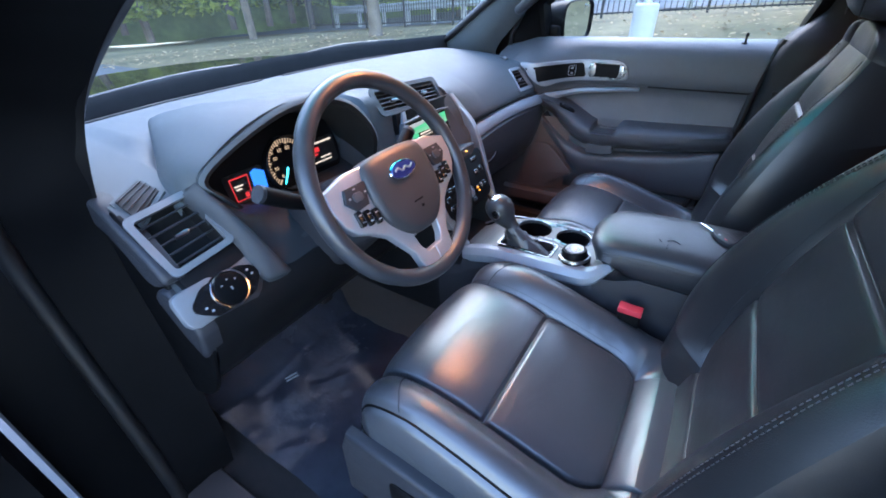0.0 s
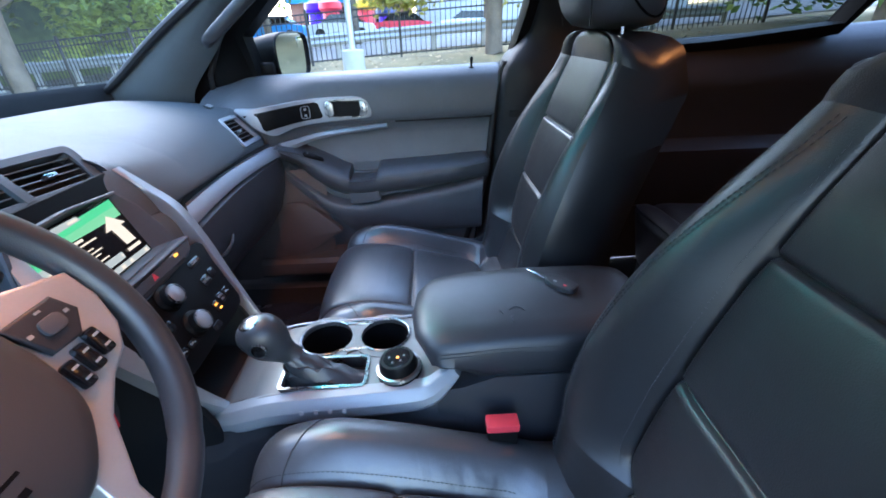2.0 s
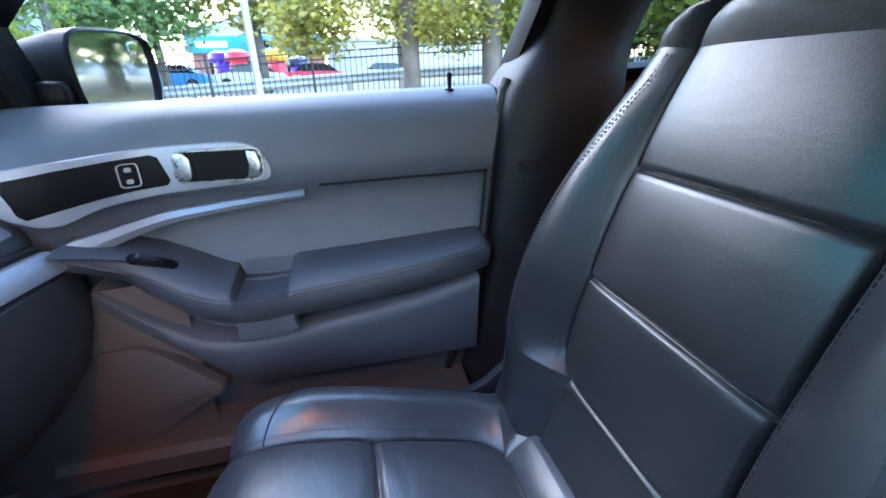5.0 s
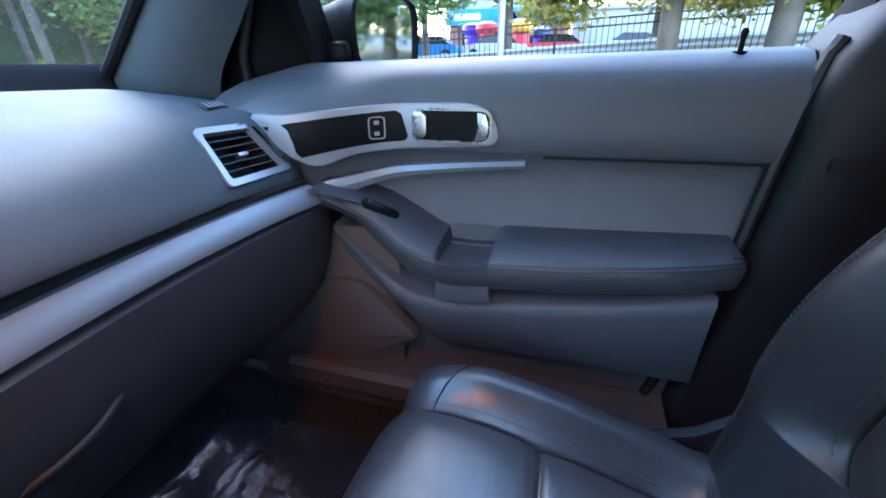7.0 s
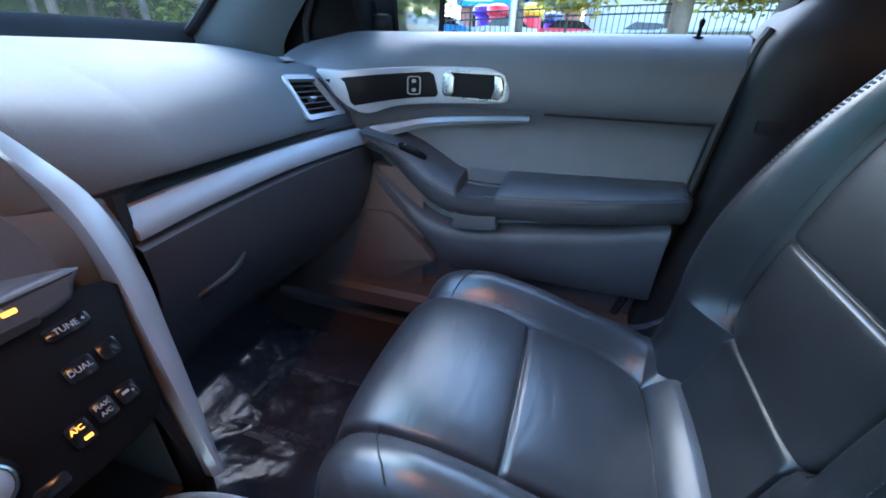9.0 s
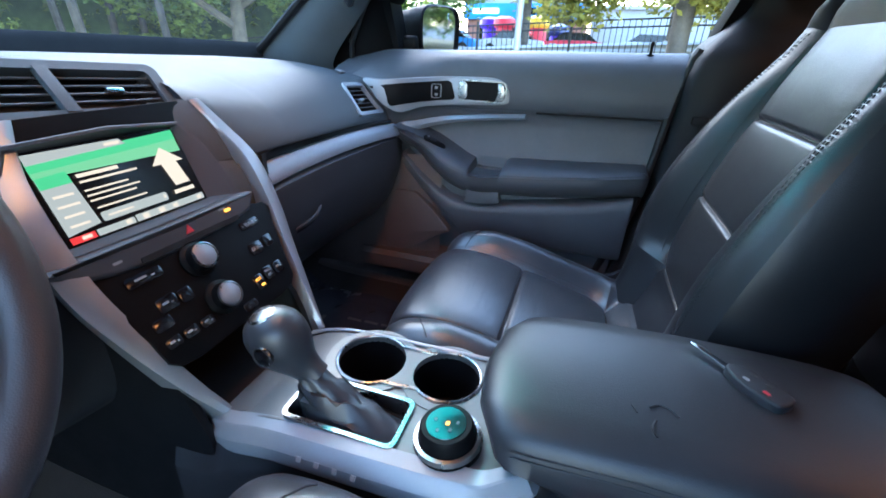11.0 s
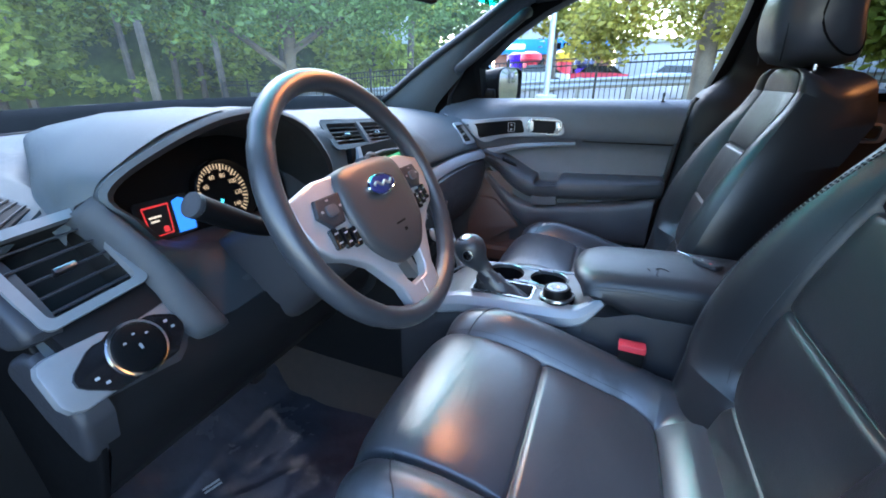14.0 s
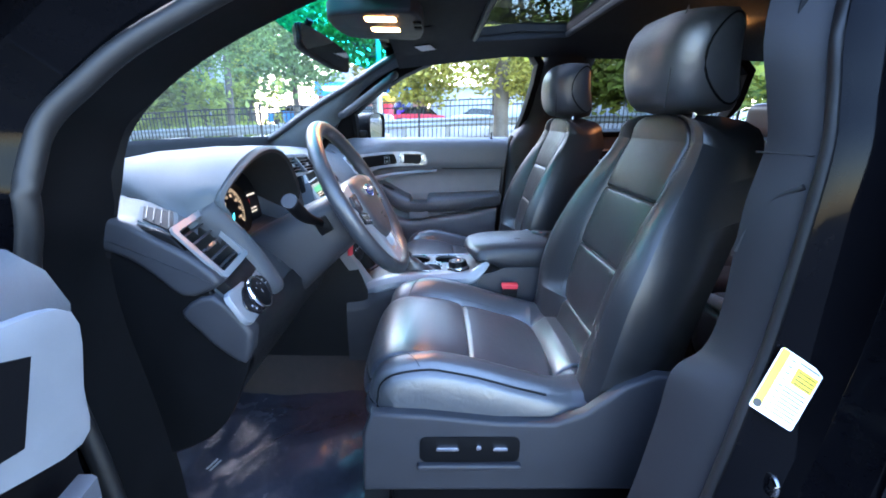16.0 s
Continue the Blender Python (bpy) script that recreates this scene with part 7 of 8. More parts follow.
    rows = [[Vector((x, y, 1.06 + 0.05 * math.cos(x * 1.5) - 0.06 * max(0, y - 1.1))) for x in (-0.88, -0.6, -0.3, 0, 0.3, 0.6, 0.88)] for y in (1.03, 1.3, 1.7, 2.1)]
    solid("hood", loft(rows), PAINT, "gloss black engine hood ahead of the windshield", "car body", "structure")
    # warning sticker
    st = thing("warning_label", (-0.892, -0.590, 0.87), "white and yellow paper label on the door jamb", "label")
    m = plane((-0.9035, -0.580, 0.937), (-0.004, -0.066, -0.041), (0.022, -0.030, 0.072)) @ Matrix.Diagonal((1.12, 0.88, 1, 1))
    part("label_sheet", slab(rounded(0.066, 0.100, 0.004, 3), 0.0008, m, 0), WHITE, st)
    part("label_band", slab([(-0.032, -0.045), (-0.020, -0.045), (-0.020, 0.049), (-0.032, 0.049)], 0.0006, m @ Matrix.Translation((0, 0, 0.0009)), 0), YELLOW, st)
    part("label_band", slab([(-0.002, 0.010), (0.030, 0.010), (0.030, 0.036), (-0.002, 0.036)], 0.0006, m @ Matrix.Translation((0, 0, 0.0009)), 0), YELLOW, st)
    bars(m @ Matrix.Translation((0, 0, 0.0016)), [(0.014, 0.031 - 0.006 * k, 0.026, 0.0016) for k in range(4)] + [(0.010, 0.002 - 0.006 * k, 0.034, 0.0014) for k in range(8)] + [(-0.012, 0.040 - 0.010 * k, 0.006, 0.0016) for k in range(9)] + [(0.012, 0.043, 0.030, 0.0018)], PRINT, st)
    part("label_disc", turned([(0, 0), (0.006, 0), (0.006, 0.0006), (0, 0.0006)], m @ Matrix.Translation((-0.026, -0.040, 0.0012)), 16), PRINT, st)
    # joint and moulded ridge of the trim, with the belt's bright end
    solid("trim", tube(curve([(-0.774, -0.567, 1.229), (-0.800, -0.579, 1.229), (-0.835, -0.595, 1.228)], 4), 0.0016, 6), VOID, "dark joint between the upper and lower pillar trim", "trim", "structure")
    solid("trim", tube(curve([(-0.838, -0.590, 1.190), (-0.815, -0.577, 1.172), (-0.798, -0.564, 1.135), (-0.790, -0.556, 1.09)], 5), 0.004, 8), BTRIM, "rounded ridge moulded into the lower pillar trim", "trim", "structure")
    tg = thing("belt_tongue", (-0.770, -0.60, 0.985), "chrome seat belt tongue hanging by the pillar trim", "seat belt")
    part("tongue", box(-0.774, -0.770, -0.612, -0.588, 0.972, 1.016, 0.0015), CHROME, tg)
    part("tongue_grip", box(-0.780, -0.764, -0.616, -0.584, 1.010, 1.034, 0.004), SATIN, tg)
    part("webbing", box(-0.7735, -0.7715, -0.624, -0.580, 1.030, 1.42, 0.0008), SATIN, tg, "black woven belt webbing")
    # striker loop on the pillar
    sk = thing("door_striker", (-0.90, -0.60, 0.78), "bright metal door striker loop on the jamb", "striker")
    part("base_plate", box(-0.894, -0.888, -0.625, -0.575, 0.765, 0.815, 0.004), DARKCHROME, sk)
    part("loop", tube(curve([(-0.890, -0.590, 0.802), (-0.918, -0.588, 0.802), (-0.924, -0.588, 0.790), (-0.918, -0.588, 0.778), (-0.890, -0.590, 0.778)], 5), 0.004, 8), DARKCHROME, sk)


driver_opening()


# ---- overhead ----
def overhead():
    c = thing("overhead_console", (-0.03, -0.03, 1.55), "black overhead console with two lit amber map lamps", "overhead console")
    part("housing", slab([(p.x, p.y) for p in curve([(-0.195, 0.074, 0), (0.105, 0.074, 0), (0.130, -0.02, 0), (0.12, -0.13, 0), (0.05, -0.17, 0), (-0.12, -0.17, 0), (-0.19, -0.13, 0), (-0.22, -0.02, 0)], 4, True)], 0.037, Matrix.Translation((0, 0, 1.552)) @ pose(0, 0, 0, 180), 0.014, 4), PLASTIC, c)
    for x in (-0.155, -0.030):
        part("map_lamp", slab(rounded(0.046, 0.080, 0.010, 4), 0.004, Matrix.Translation((x, 0.024, 1.5165)) @ pose(0, 0, 0, 180), 0.001), LAMPGLOW, c, "lit amber map lamp lens")
    for x in (-0.06, 0.0):
        part("switch", slab(rounded(0.035, 0.022, 0.006, 4), 0.006, Matrix.Translation((x - 0.06, -0.07, 1.516)) @ pose(0, 0, 0, 180), 0.002), SATIN, c)
    d = thing("dome_lamp", (0.25, -1.15, 1.585), "lit amber rear dome lamp on the headliner", "lamp")
    part("lens", slab(rounded(0.12, 0.06, 0.015, 4), 0.012, Matrix.Translation((0.25, -1.15, 1.592)) @ pose(0, 0, 0, 180), 0.004), LAMPGLOW, d)
    # sun visors, folded up
    for sg in (1, -1):
        v = thing("sun_visor", (sg * 0.38, -0.06, 1.53), "black fabric sun visor folded against the headliner", "sun visor", "sun visors")
        rows = []
        for x in (0.15, 0.16, 0.25, 0.4, 0.54, 0.56):
            w = 1 if 0.155 < x < 0.55 else 0.85
            zb = 1.570 - 0.02 * (x / 0.6) ** 2
            rows.append([Vector((sg * x, y, z)) for y, z in ((0.030 * w, zb - 0.012), (0.036 * w, zb - 0.022), (0.0, zb - 0.024), (-0.10, zb - 0.008), (-0.155 * w, zb + 0.006), (-0.155 * w, zb + 0.016), (0.0, zb - 0.006))])
        part("visor_panel", loft(rows, True, True), HEADLINER, v)
        if sg > 0:
            part("visor_label", slab([(-0.04, -0.022), (0.035, -0.022), (0.04, 0.020), (-0.035, 0.022)], 0.0012, plane((0.455, -0.080, 1.5440), (1, -0.25, 0.0), (-0.2, -1, 0.12)) @ Matrix.Scale(1.35, 4), 0), WHITE, v, "pale grey label")
    # rear-view mirror on its stalk
    r = thing("rear_view_mirror", (-0.075, 0.16, 1.43), "black rear-view mirror on a stalk below the windshield header", "mirror")
    m = plane((-0.062, 0.190, 1.453), (0.32, -0.065, -0.034), (0.05, 0.06, 1)) @ Matrix.Diagonal((1.22, 1.0, 1, 1))
    out = [(p.x, p.y) for p in curve([(-0.118, 0.028, 0), (-0.125, 0.0, 0), (-0.112, -0.030, 0), (0.0, -0.036, 0), (0.112, -0.032, 0), (0.125, -0.004, 0), (0.118, 0.028, 0), (0.0, 0.036, 0)], 4, True)]
    rings = [[m @ Vector((u * s, v * s, w)) for u, v in out] for s, w in ((0.5, -0.035), (0.85, -0.028), (1.0, -0.008), (1.0, 0.0), (0.97, 0.003), (0.93, 0.002))]
    part("mirror_housing", loft(rings, True, True), SATIN, r)
    part("mirror_face", slab([(u * 0.93, v * 0.92) for u, v in out], 0.001, m @ Matrix.Translation((0, 0, 0.0022)), 0), MIRROR, r)
    part("mirror_stalk", tube([m @ Vector((-0.01, 0.0, -0.03)), m @ Vector((-0.015, 0.03, -0.06)), Vector((-0.085, 0.225, 1.525))], 0.010, 10), SATIN, r)
    # grab handle on the passenger's front pillar
    g = thing("grab_handle", (0.68, 0.20, 1.36), "dark grey grab handle on the front pillar", "grab handle")
    pts = curve([(0.690, 0.325, 1.285), (0.645, 0.300, 1.290), (0.622, 0.265, 1.308), (0.612, 0.18, 1.368), (0.606, 0.10, 1.425), (0.616, 0.07, 1.450), (0.650, 0.06, 1.462)], 5)
    part("grip", tube(pts, 0.013, 10, squash=1.3), PLASTIC, g)


overhead()


def door_mirror():
    d = thing("door_mirror", (0.98, 0.30, 1.18), "black door mirror with a small round-cornered spotter glass", "door mirror")
    m = plane((1.058, 0.212, 1.226), (0.97, -0.25, 0), (0, 0, 1)) @ Matrix.Diagonal((1.15, 1.10, 1.2, 1))
    out = [(p.x, p.y) for p in curve([(-0.085, 0.055, 0), (-0.095, -0.02, 0), (-0.075, -0.062, 0), (0.0, -0.066, 0), (0.080, -0.058, 0), (0.095, 0.0, 0), (0.085, 0.060, 0), (0.0, 0.070, 0)], 4, True)]
    rings = [[m @ Vector((u * s, v * s, w)) for u, v in out] for s, w in ((0.45, -0.11), (0.85, -0.085), (1.02, -0.02), (1.03, 0.006), (0.98, 0.010), (0.95, 0.0))]
    part("mirror_housing", loft(rings, True, True), SATIN, d)
    part("mirror_face", slab([(u * 0.95, v * 0.95) for u, v in out], 0.001, m @ Matrix.Translation((0, 0, 0.001)), 0), MIRROR, d)
    part("spotter_glass", slab(rounded(0.042, 0.045, 0.008, 4, 0.062, 0.033), 0.002, m @ Matrix.Translation((0, 0, 0.0022)) @ pose(0, 0, 0, 3, 4), 0.001), MIRROR, d)
    part("mirror_arm", box(0.93, 1.05, 0.24, 0.31, 1.172, 1.215, 0.015, 3), SATIN, d)
    # sail panel between pillar and glass
    rows = [[(0.935, 0.285, 1.165), (0.87, 0.36, 1.122), (0.885, 0.53, 1.085)], [(0.915, 0.283, 1.22), (0.85, 0.37, 1.20), (0.845, 0.49, 1.175)], [(0.885, 0.282, 1.30), (0.835, 0.33, 1.285), (0.82, 0.40, 1.275)], [(0.83, 0.14, 1.408), (0.80, 0.21, 1.395), (0.80, 0.31, 1.388)], [(0.80, 0.02, 1.48), (0.775, 0.09, 1.478), (0.77, 0.165, 1.488)], [(0.785, -0.13, 1.535), (0.75, -0.06, 1.535), (0.73, 0.01, 1.538)]]
    solid("trim", loft([[Vector(p) for p in r] for r in rows]), SATIN, "black corner trim behind the door mirror", "trim", "structure")
    solid("door_seal", tube([Vector((0.865, 0.43, 1.10)), Vector((0.838, 0.41, 1.19)), Vector((0.806, 0.345, 1.285)), Vector((0.785, 0.25, 1.39))], 0.008, 8), RUBBER, "black rubber seal beside the front pillar", "seal", "structure")


door_mirror()


# ---- floor things ----
def floor_film(x0, x1, name):
    rng = random.Random(5)
    rows = []
    for j in range(57):
        y = 0.60 - 0.56 * j / 56
        row = []
        for i in range(45):
            x = x0 + (x1 - x0) * i / 44
            z = 0.404 + 0.10 * max(0, (y - 0.50) / 0.1) ** 1.2 * 0.8 + 0.012 * noise.noise(Vector((x * 9, y * 7, 3.0))) + 0.02 * max(0, noise.noise(Vector((x * 4, y * 5, 7.0))))
            fold = 1 - abs(noise.noise(Vector((x * 11 + y * 4, y * 8, 1.0))))
            row.append(Vector((x, y, max(z, 0.4) + 0.0035 * fold ** 9 + 0.0006 * noise.noise(Vector((x * 60, y * 60, 0.0))))))
        rows.append(row)
    m = thing(name, ((x0 + x1) / 2, 0.3, 0.4), "floor mat under a clear crinkled plastic protective film", "floor mat", "floor mats")
    part("film", loft(rows), FILM, m, "", 80)
    return m


f = floor_film(-0.70, -0.17, "floor_mat")
p = floor_film(0.17, 0.70, "floor_mat")
words = plane((0.362, 0.225, 0.431), (0, -1, 0), (1, 0, 0))
text_part("film_words", "MUST REMOVE", words, 0.020, PRINT, p)
text_part("film_words", "COVER", words @ Matrix.Translation((0.012, -0.024, 0)), 0.020, PRINT, p)
bars(words, [(-0.108, 0.0, 0.045, 0.012), (-0.060, -0.024, 0.080, 0.012), (-0.055, 0.165, 0.045, 0.010), (0.0, 0.168, 0.045, 0.010), (0.055, 0.170, 0.045, 0.010)], PRINT, p)
bars(words @ pose(0, 0, 0, 0, 0, 90), [(0.03, 0.150, 0.045, 0.012), (0.085, 0.150, 0.045, 0.012), (0.135, 0.150, 0.035, 0.012), (0.035, -0.110, 0.045, 0.012), (0.09, -0.110, 0.045, 0.012)], PRINT, p)
bars(plane((-0.52, 0.42, 0.435), (0.9, -0.3, 0), (0.3, 0.9, 0.1)), [(0, 0.010 - 0.01 * k, 0.035, 0.005) for k in range(2)], PALEPRINT, f)
for x, w in ((-0.40, 0.06), (-0.27, 0.05)):
    pd = thing("pedal", (x, 0.58, 0.55), "black rubber foot pedal on a steel arm", "pedal", "pedals")
    part("pad", slab(rounded(w, 0.07 if x < -0.3 else 0.13, 0.012), 0.012, plane((x, 0.555, 0.55), (1, 0, 0), (0, 0.5, 1)), 0.004), RUBBER, pd)
    part("arm", tube([(x, 0.57, 0.56), (x, 0.66, 0.66), (x, 0.72, 0.80)], 0.009, 8), SATIN, pd)


# ---- second row ----
def rear_seat():
    r = thing("rear_bench", (0.1, -1.25, 0.45), "dark leather second-row bench behind the front seats", "car seat")
    def pad(line, x0, x1, seams, name, deep):
        """A padded bench section along the profile line, drawn in at its seams and sides."""
        rows = []
        pts = curve(line, 10)
        for i, p in enumerate(pts):
            t = i / (len(pts) - 1)
            d = (pts[min(i + 1, len(pts) - 1)] - pts[max(i - 1, 0)]).normalized()
            n = Vector((0, d.z, -d.y))
            pull = sum(0.022 * math.exp(-((t - q) / 0.022) ** 2) for q in seams)
            row = [Vector((x0 + 0.004, p.y, p.z)) - n * deep]
            for k in range(17):
                f = k / 16
                edge = 0.03 * abs(2 * f - 1) ** 6
                row.append(Vector((x0 + (x1 - x0) * f, p.y, p.z)) - n * (edge + pull))
            row.append(Vector((x1 - 0.004, p.y, p.z)) - n * deep)
            rows.append(row)
        part(name, loft(rows, True, True), LEATHERTRIM, r, "", 60)
    for x0, x1 in ((-0.70, -0.13), (-0.12, 0.12), (0.13, 0.70)):
        pad([(0, -0.965, 0.56), (0, -0.945, 0.66), (0, -0.930, 0.742), (0, -0.942, 0.770), (0, -0.985, 0.778), (0, -1.12, 0.772), (0, -1.28, 0.762), (0, -1.40, 0.752)], x0, x1, (0.31, 0.60), "cushion", 0.12)
        pad([(0, -1.325, 0.72), (0, -1.350, 0.80), (0, -1.390, 0.90), (0, -1.440, 1.02), (0, -1.485, 1.13), (0, -1.515, 1.19), (0, -1.56, 1.205)], x0, x1, (), "backrest", 0.10)
        if x1 - x0 > 0.3:
            a, b = (x0 + 0.21, x1 - 0.06) if x0 > 0 else (x0 + 0.06, x1 - 0.21)
            for line in ([(0, -1.334, 0.735), (0, -1.340, 0.76), (0, -1.352, 0.81), (0, -1.368, 0.860)], [(0, -1.370, 0.867), (0, -1.392, 0.92), (0, -1.418, 0.983)], [(0, -1.421, 0.990), (0, -1.448, 1.05), (0, -1.476, 1.12)]):
                pad([(x, y + 0.020, z) for x, y, z in line], a, b, (0.0, 1.0), "back_panel", 0.05)
    for x in (-0.44, 0.44):
        part("headrest", box(x - 0.12, x + 0.12, -1.60, -1.50, 1.22, 1.36, 0.04, 4), LEATHER, r)
    part("seat_base", box(-0.70, 0.70, -1.45, -1.0, 0.42, 0.56, 0.02), SATIN, r)


rear_seat()

# wiper arms lying at the foot of the windshield
for x0, x1, y in ((-0.70, -0.05, 0.90), (-0.10, 0.52, 0.93)):
    w = thing("wiper", (x0, y, 1.13), "black windshield wiper arm and blade at rest", "wiper", "wipers")
    part("arm", tube(curve([(x0, y + 0.03, 1.125), ((x0 + x1) / 2, y + 0.015, 1.165), (x1, y - 0.01, 1.165)], 5), 0.010, 8), RUBBER, w)
    part("blade", tube(curve([((x0 * 0.7 + x1 * 0.3) - 0.1, y - 0.01, 1.155), ((x0 + x1) / 2 + 0.1, y - 0.02, 1.178), (x1 + 0.1, y - 0.06, 1.170)], 5), 0.008, 8), RUBBER, w)

# ---- outside ----
ASPHALT = material("asphalt", (0.085, 0.088, 0.092), 0.85, vary=0.25, scale=0.6, bump=0.5, bump_scale=60)
GRASS = material("dry_grass", (0.13, 0.115, 0.045), 0.95, vary=0.5, scale=0.9, bump=1.0, bump_scale=18, second=(0.26, 0.20, 0.10))
CONCRETE = material("concrete", (0.36, 0.36, 0.35), 0.85, vary=0.15, scale=2, bump=0.3, bump_scale=60)
STEEL = material("galvanised_steel", (0.42, 0.44, 0.46), 0.5, metal=0.6, vary=0.1, scale=3)
FENCE = material("black_iron", (0.018, 0.018, 0.02), 0.5, vary=0.2, scale=5)
BARK = material("bark", (0.13, 0.105, 0.085), 0.9, vary=0.4, scale=3, bump=1.0, bump_scale=25)
BRICK = material("red_brick", (0.30, 0.13, 0.09), 0.85, vary=0.25, scale=2)
SKYBLUE = material("blue_fascia", (0.02, 0.24, 0.62), 0.5, vary=0.08, scale=1)
PURPLE = material("purple_vinyl", (0.10, 0.01, 0.75), 0.45, vary=0.15, scale=1)
REDVINYL = material("red_vinyl", (0.70, 0.03, 0.06), 0.45, vary=0.15, scale=1)
YELVINYL = material("yellow_vinyl", (0.85, 0.50, 0.03), 0.45, vary=0.15, scale=1)
PALEWALL = material("pale_siding", (0.40, 0.42, 0.45), 0.7, vary=0.06, scale=1)
GREYROOF = material("grey_roof", (0.40, 0.41, 0.43), 0.8, vary=0.1, scale=1)
FENCEBOARD = material("weathered_boards", (0.20, 0.17, 0.15), 0.9, vary=0.25, scale=2)


def leaf_material(name, a, b):
    m = material(name, a, 0.6, vary=0.4, scale=1.2, second=b)
    n, l = m.node_tree.nodes, m.node_tree.links
    geo = n.new("ShaderNodeNewGeometry")
    hsv = n.new("ShaderNodeHueSaturation")
    ramp = [x for x in n if x.bl_idname == "ShaderNodeValToRGB"][0]
    mr = n.new("ShaderNodeMapRange")
    mr.inputs["To Min"].default_value, mr.inputs["To Max"].default_value = 0.55, 1.5
    l.new(geo.outputs["Random Per Island"], mr.inputs[0])
    l.new(mr.outputs[0], hsv.inputs["Value"])
    l.new(ramp.outputs[0], hsv.inputs["Color"])
    b_ = n["Principled BSDF"]
    l.new(hsv.outputs[0], b_.inputs["Base Color"])
    tl, mix = n.new("ShaderNodeBsdfTranslucent"), n.new("ShaderNodeMixShader")
    l.new(hsv.outputs[0], tl.inputs[0])
    mix.inputs[0].default_value = 0.45
    l.new(b_.outputs[0], mix.inputs[1])
    l.new(tl.outputs[0], mix.inputs[2])
    l.new(mix.outputs[0], n["Material Output"].inputs[0])
    return m


LEAFDARK = leaf_material("dark_leaves", (0.19, 0.27, 0.045), (0.42, 0.47, 0.085))
LEAFGREEN = leaf_material("green_leaves", (0.13, 0.23, 0.07), (0.22, 0.34, 0.10))
LEAFYELLOW = leaf_material("yellow_leaves", (0.24, 0.27, 0.05), (0.42, 0.36, 0.07))


def ground_z(x, y):
    b = min(1, max(0, (x - 3.5) / 7.5))
    bank = b * b * (3 - 2 * b) * (0.70 - 0.055 * y)
    far = min(1, max(0, (x - 14) / 20)) * 0.6
    return bank - 0.012 * max(0, y) + far * 0.4


xs = sorted(set([-300, -120, -60, -30, -15, -8] + [-6 + 0.8 * i for i in range(40)] + [30, 40, 60, 90, 150, 300]))
ys = sorted(set([-300, -100, -50, -25, -14] + [-12 + 1.0 * i for i in range(46)] + [40, 55, 80, 140, 300]))
rng = random.Random(1)
solid("ground", loft([[Vector((x, y, ground_z(x, y) - 0.03 + (0.05 * rng.random() if x > 4 and abs(y) < 20 else 0))) for x in xs] for y in ys]), GRASS, "dry grass verge strewn with fallen leaves", "ground", "structure")
# parking surface and the road ahead
solid("road", loft([[Vector((x, y, ground_z(x, y) + 0.02)) for x in [-80, -40, -20, -10, -5, 0, 2, 3.4, 3.9]] for y in [-60, -30, -15, -8, -4, 0, 3, 6, 8, 10, 12.5, 15.5]]), ASPHALT, "grey asphalt road and parking surface", "road", "structure")
solid("road_line", loft([[Vector((x, y, ground_z(x, y) + 0.026)) for x in [-30, -10, 0, 3.2]] for y in (9.6, 9.72)]), WHITE, "painted white road line", "road line", "structure")
solid("road_line", loft([[Vector((x, y, ground_z(x, y) + 0.026)) for x in [-30, -10, 0, 3.2]] for y in (12.3, 12.42)]), WHITE, "painted white road line", "road line", "structure")
solid("road_far", loft([[Vector((x, y, ground_z(x, y) + 0.03)) for x in [13.5, 16, 20, 30, 45]] for y in [-60, -30, -10, 0, 10, 20, 60]]), ASPHALT, "pale asphalt lot beyond the fence", "road", "structure")

# fallen leaves
bm = bmesh.new()
rng = random.Random(8)
for _ in range(2600):
    x, y = rng.uniform(3.6, 11.2), rng.uniform(-7, 14)
    a, s = rng.uniform(0, 6.28), rng.uniform(0.03, 0.07)
    z = ground_z(x, y) + 0.03
    e, f = Vector((math.cos(a), math.sin(a), rng.uniform(-0.4, 0.4))) * s, Vector((-math.sin(a), math.cos(a), rng.uniform(-0.4, 0.4))) * s * 0.6
    c = Vector((x, y, z))
    bm.faces.new([bm.verts.new(c + q) for q in (-e, -f, e, f)])
LITTER = leaf_material("leaf_litter", (0.30, 0.18, 0.09), (0.55, 0.42, 0.25))
solid("leaf_litter", bm, LITTER, "scattered brown fallen leaves on the verge", "leaves", "stuff")


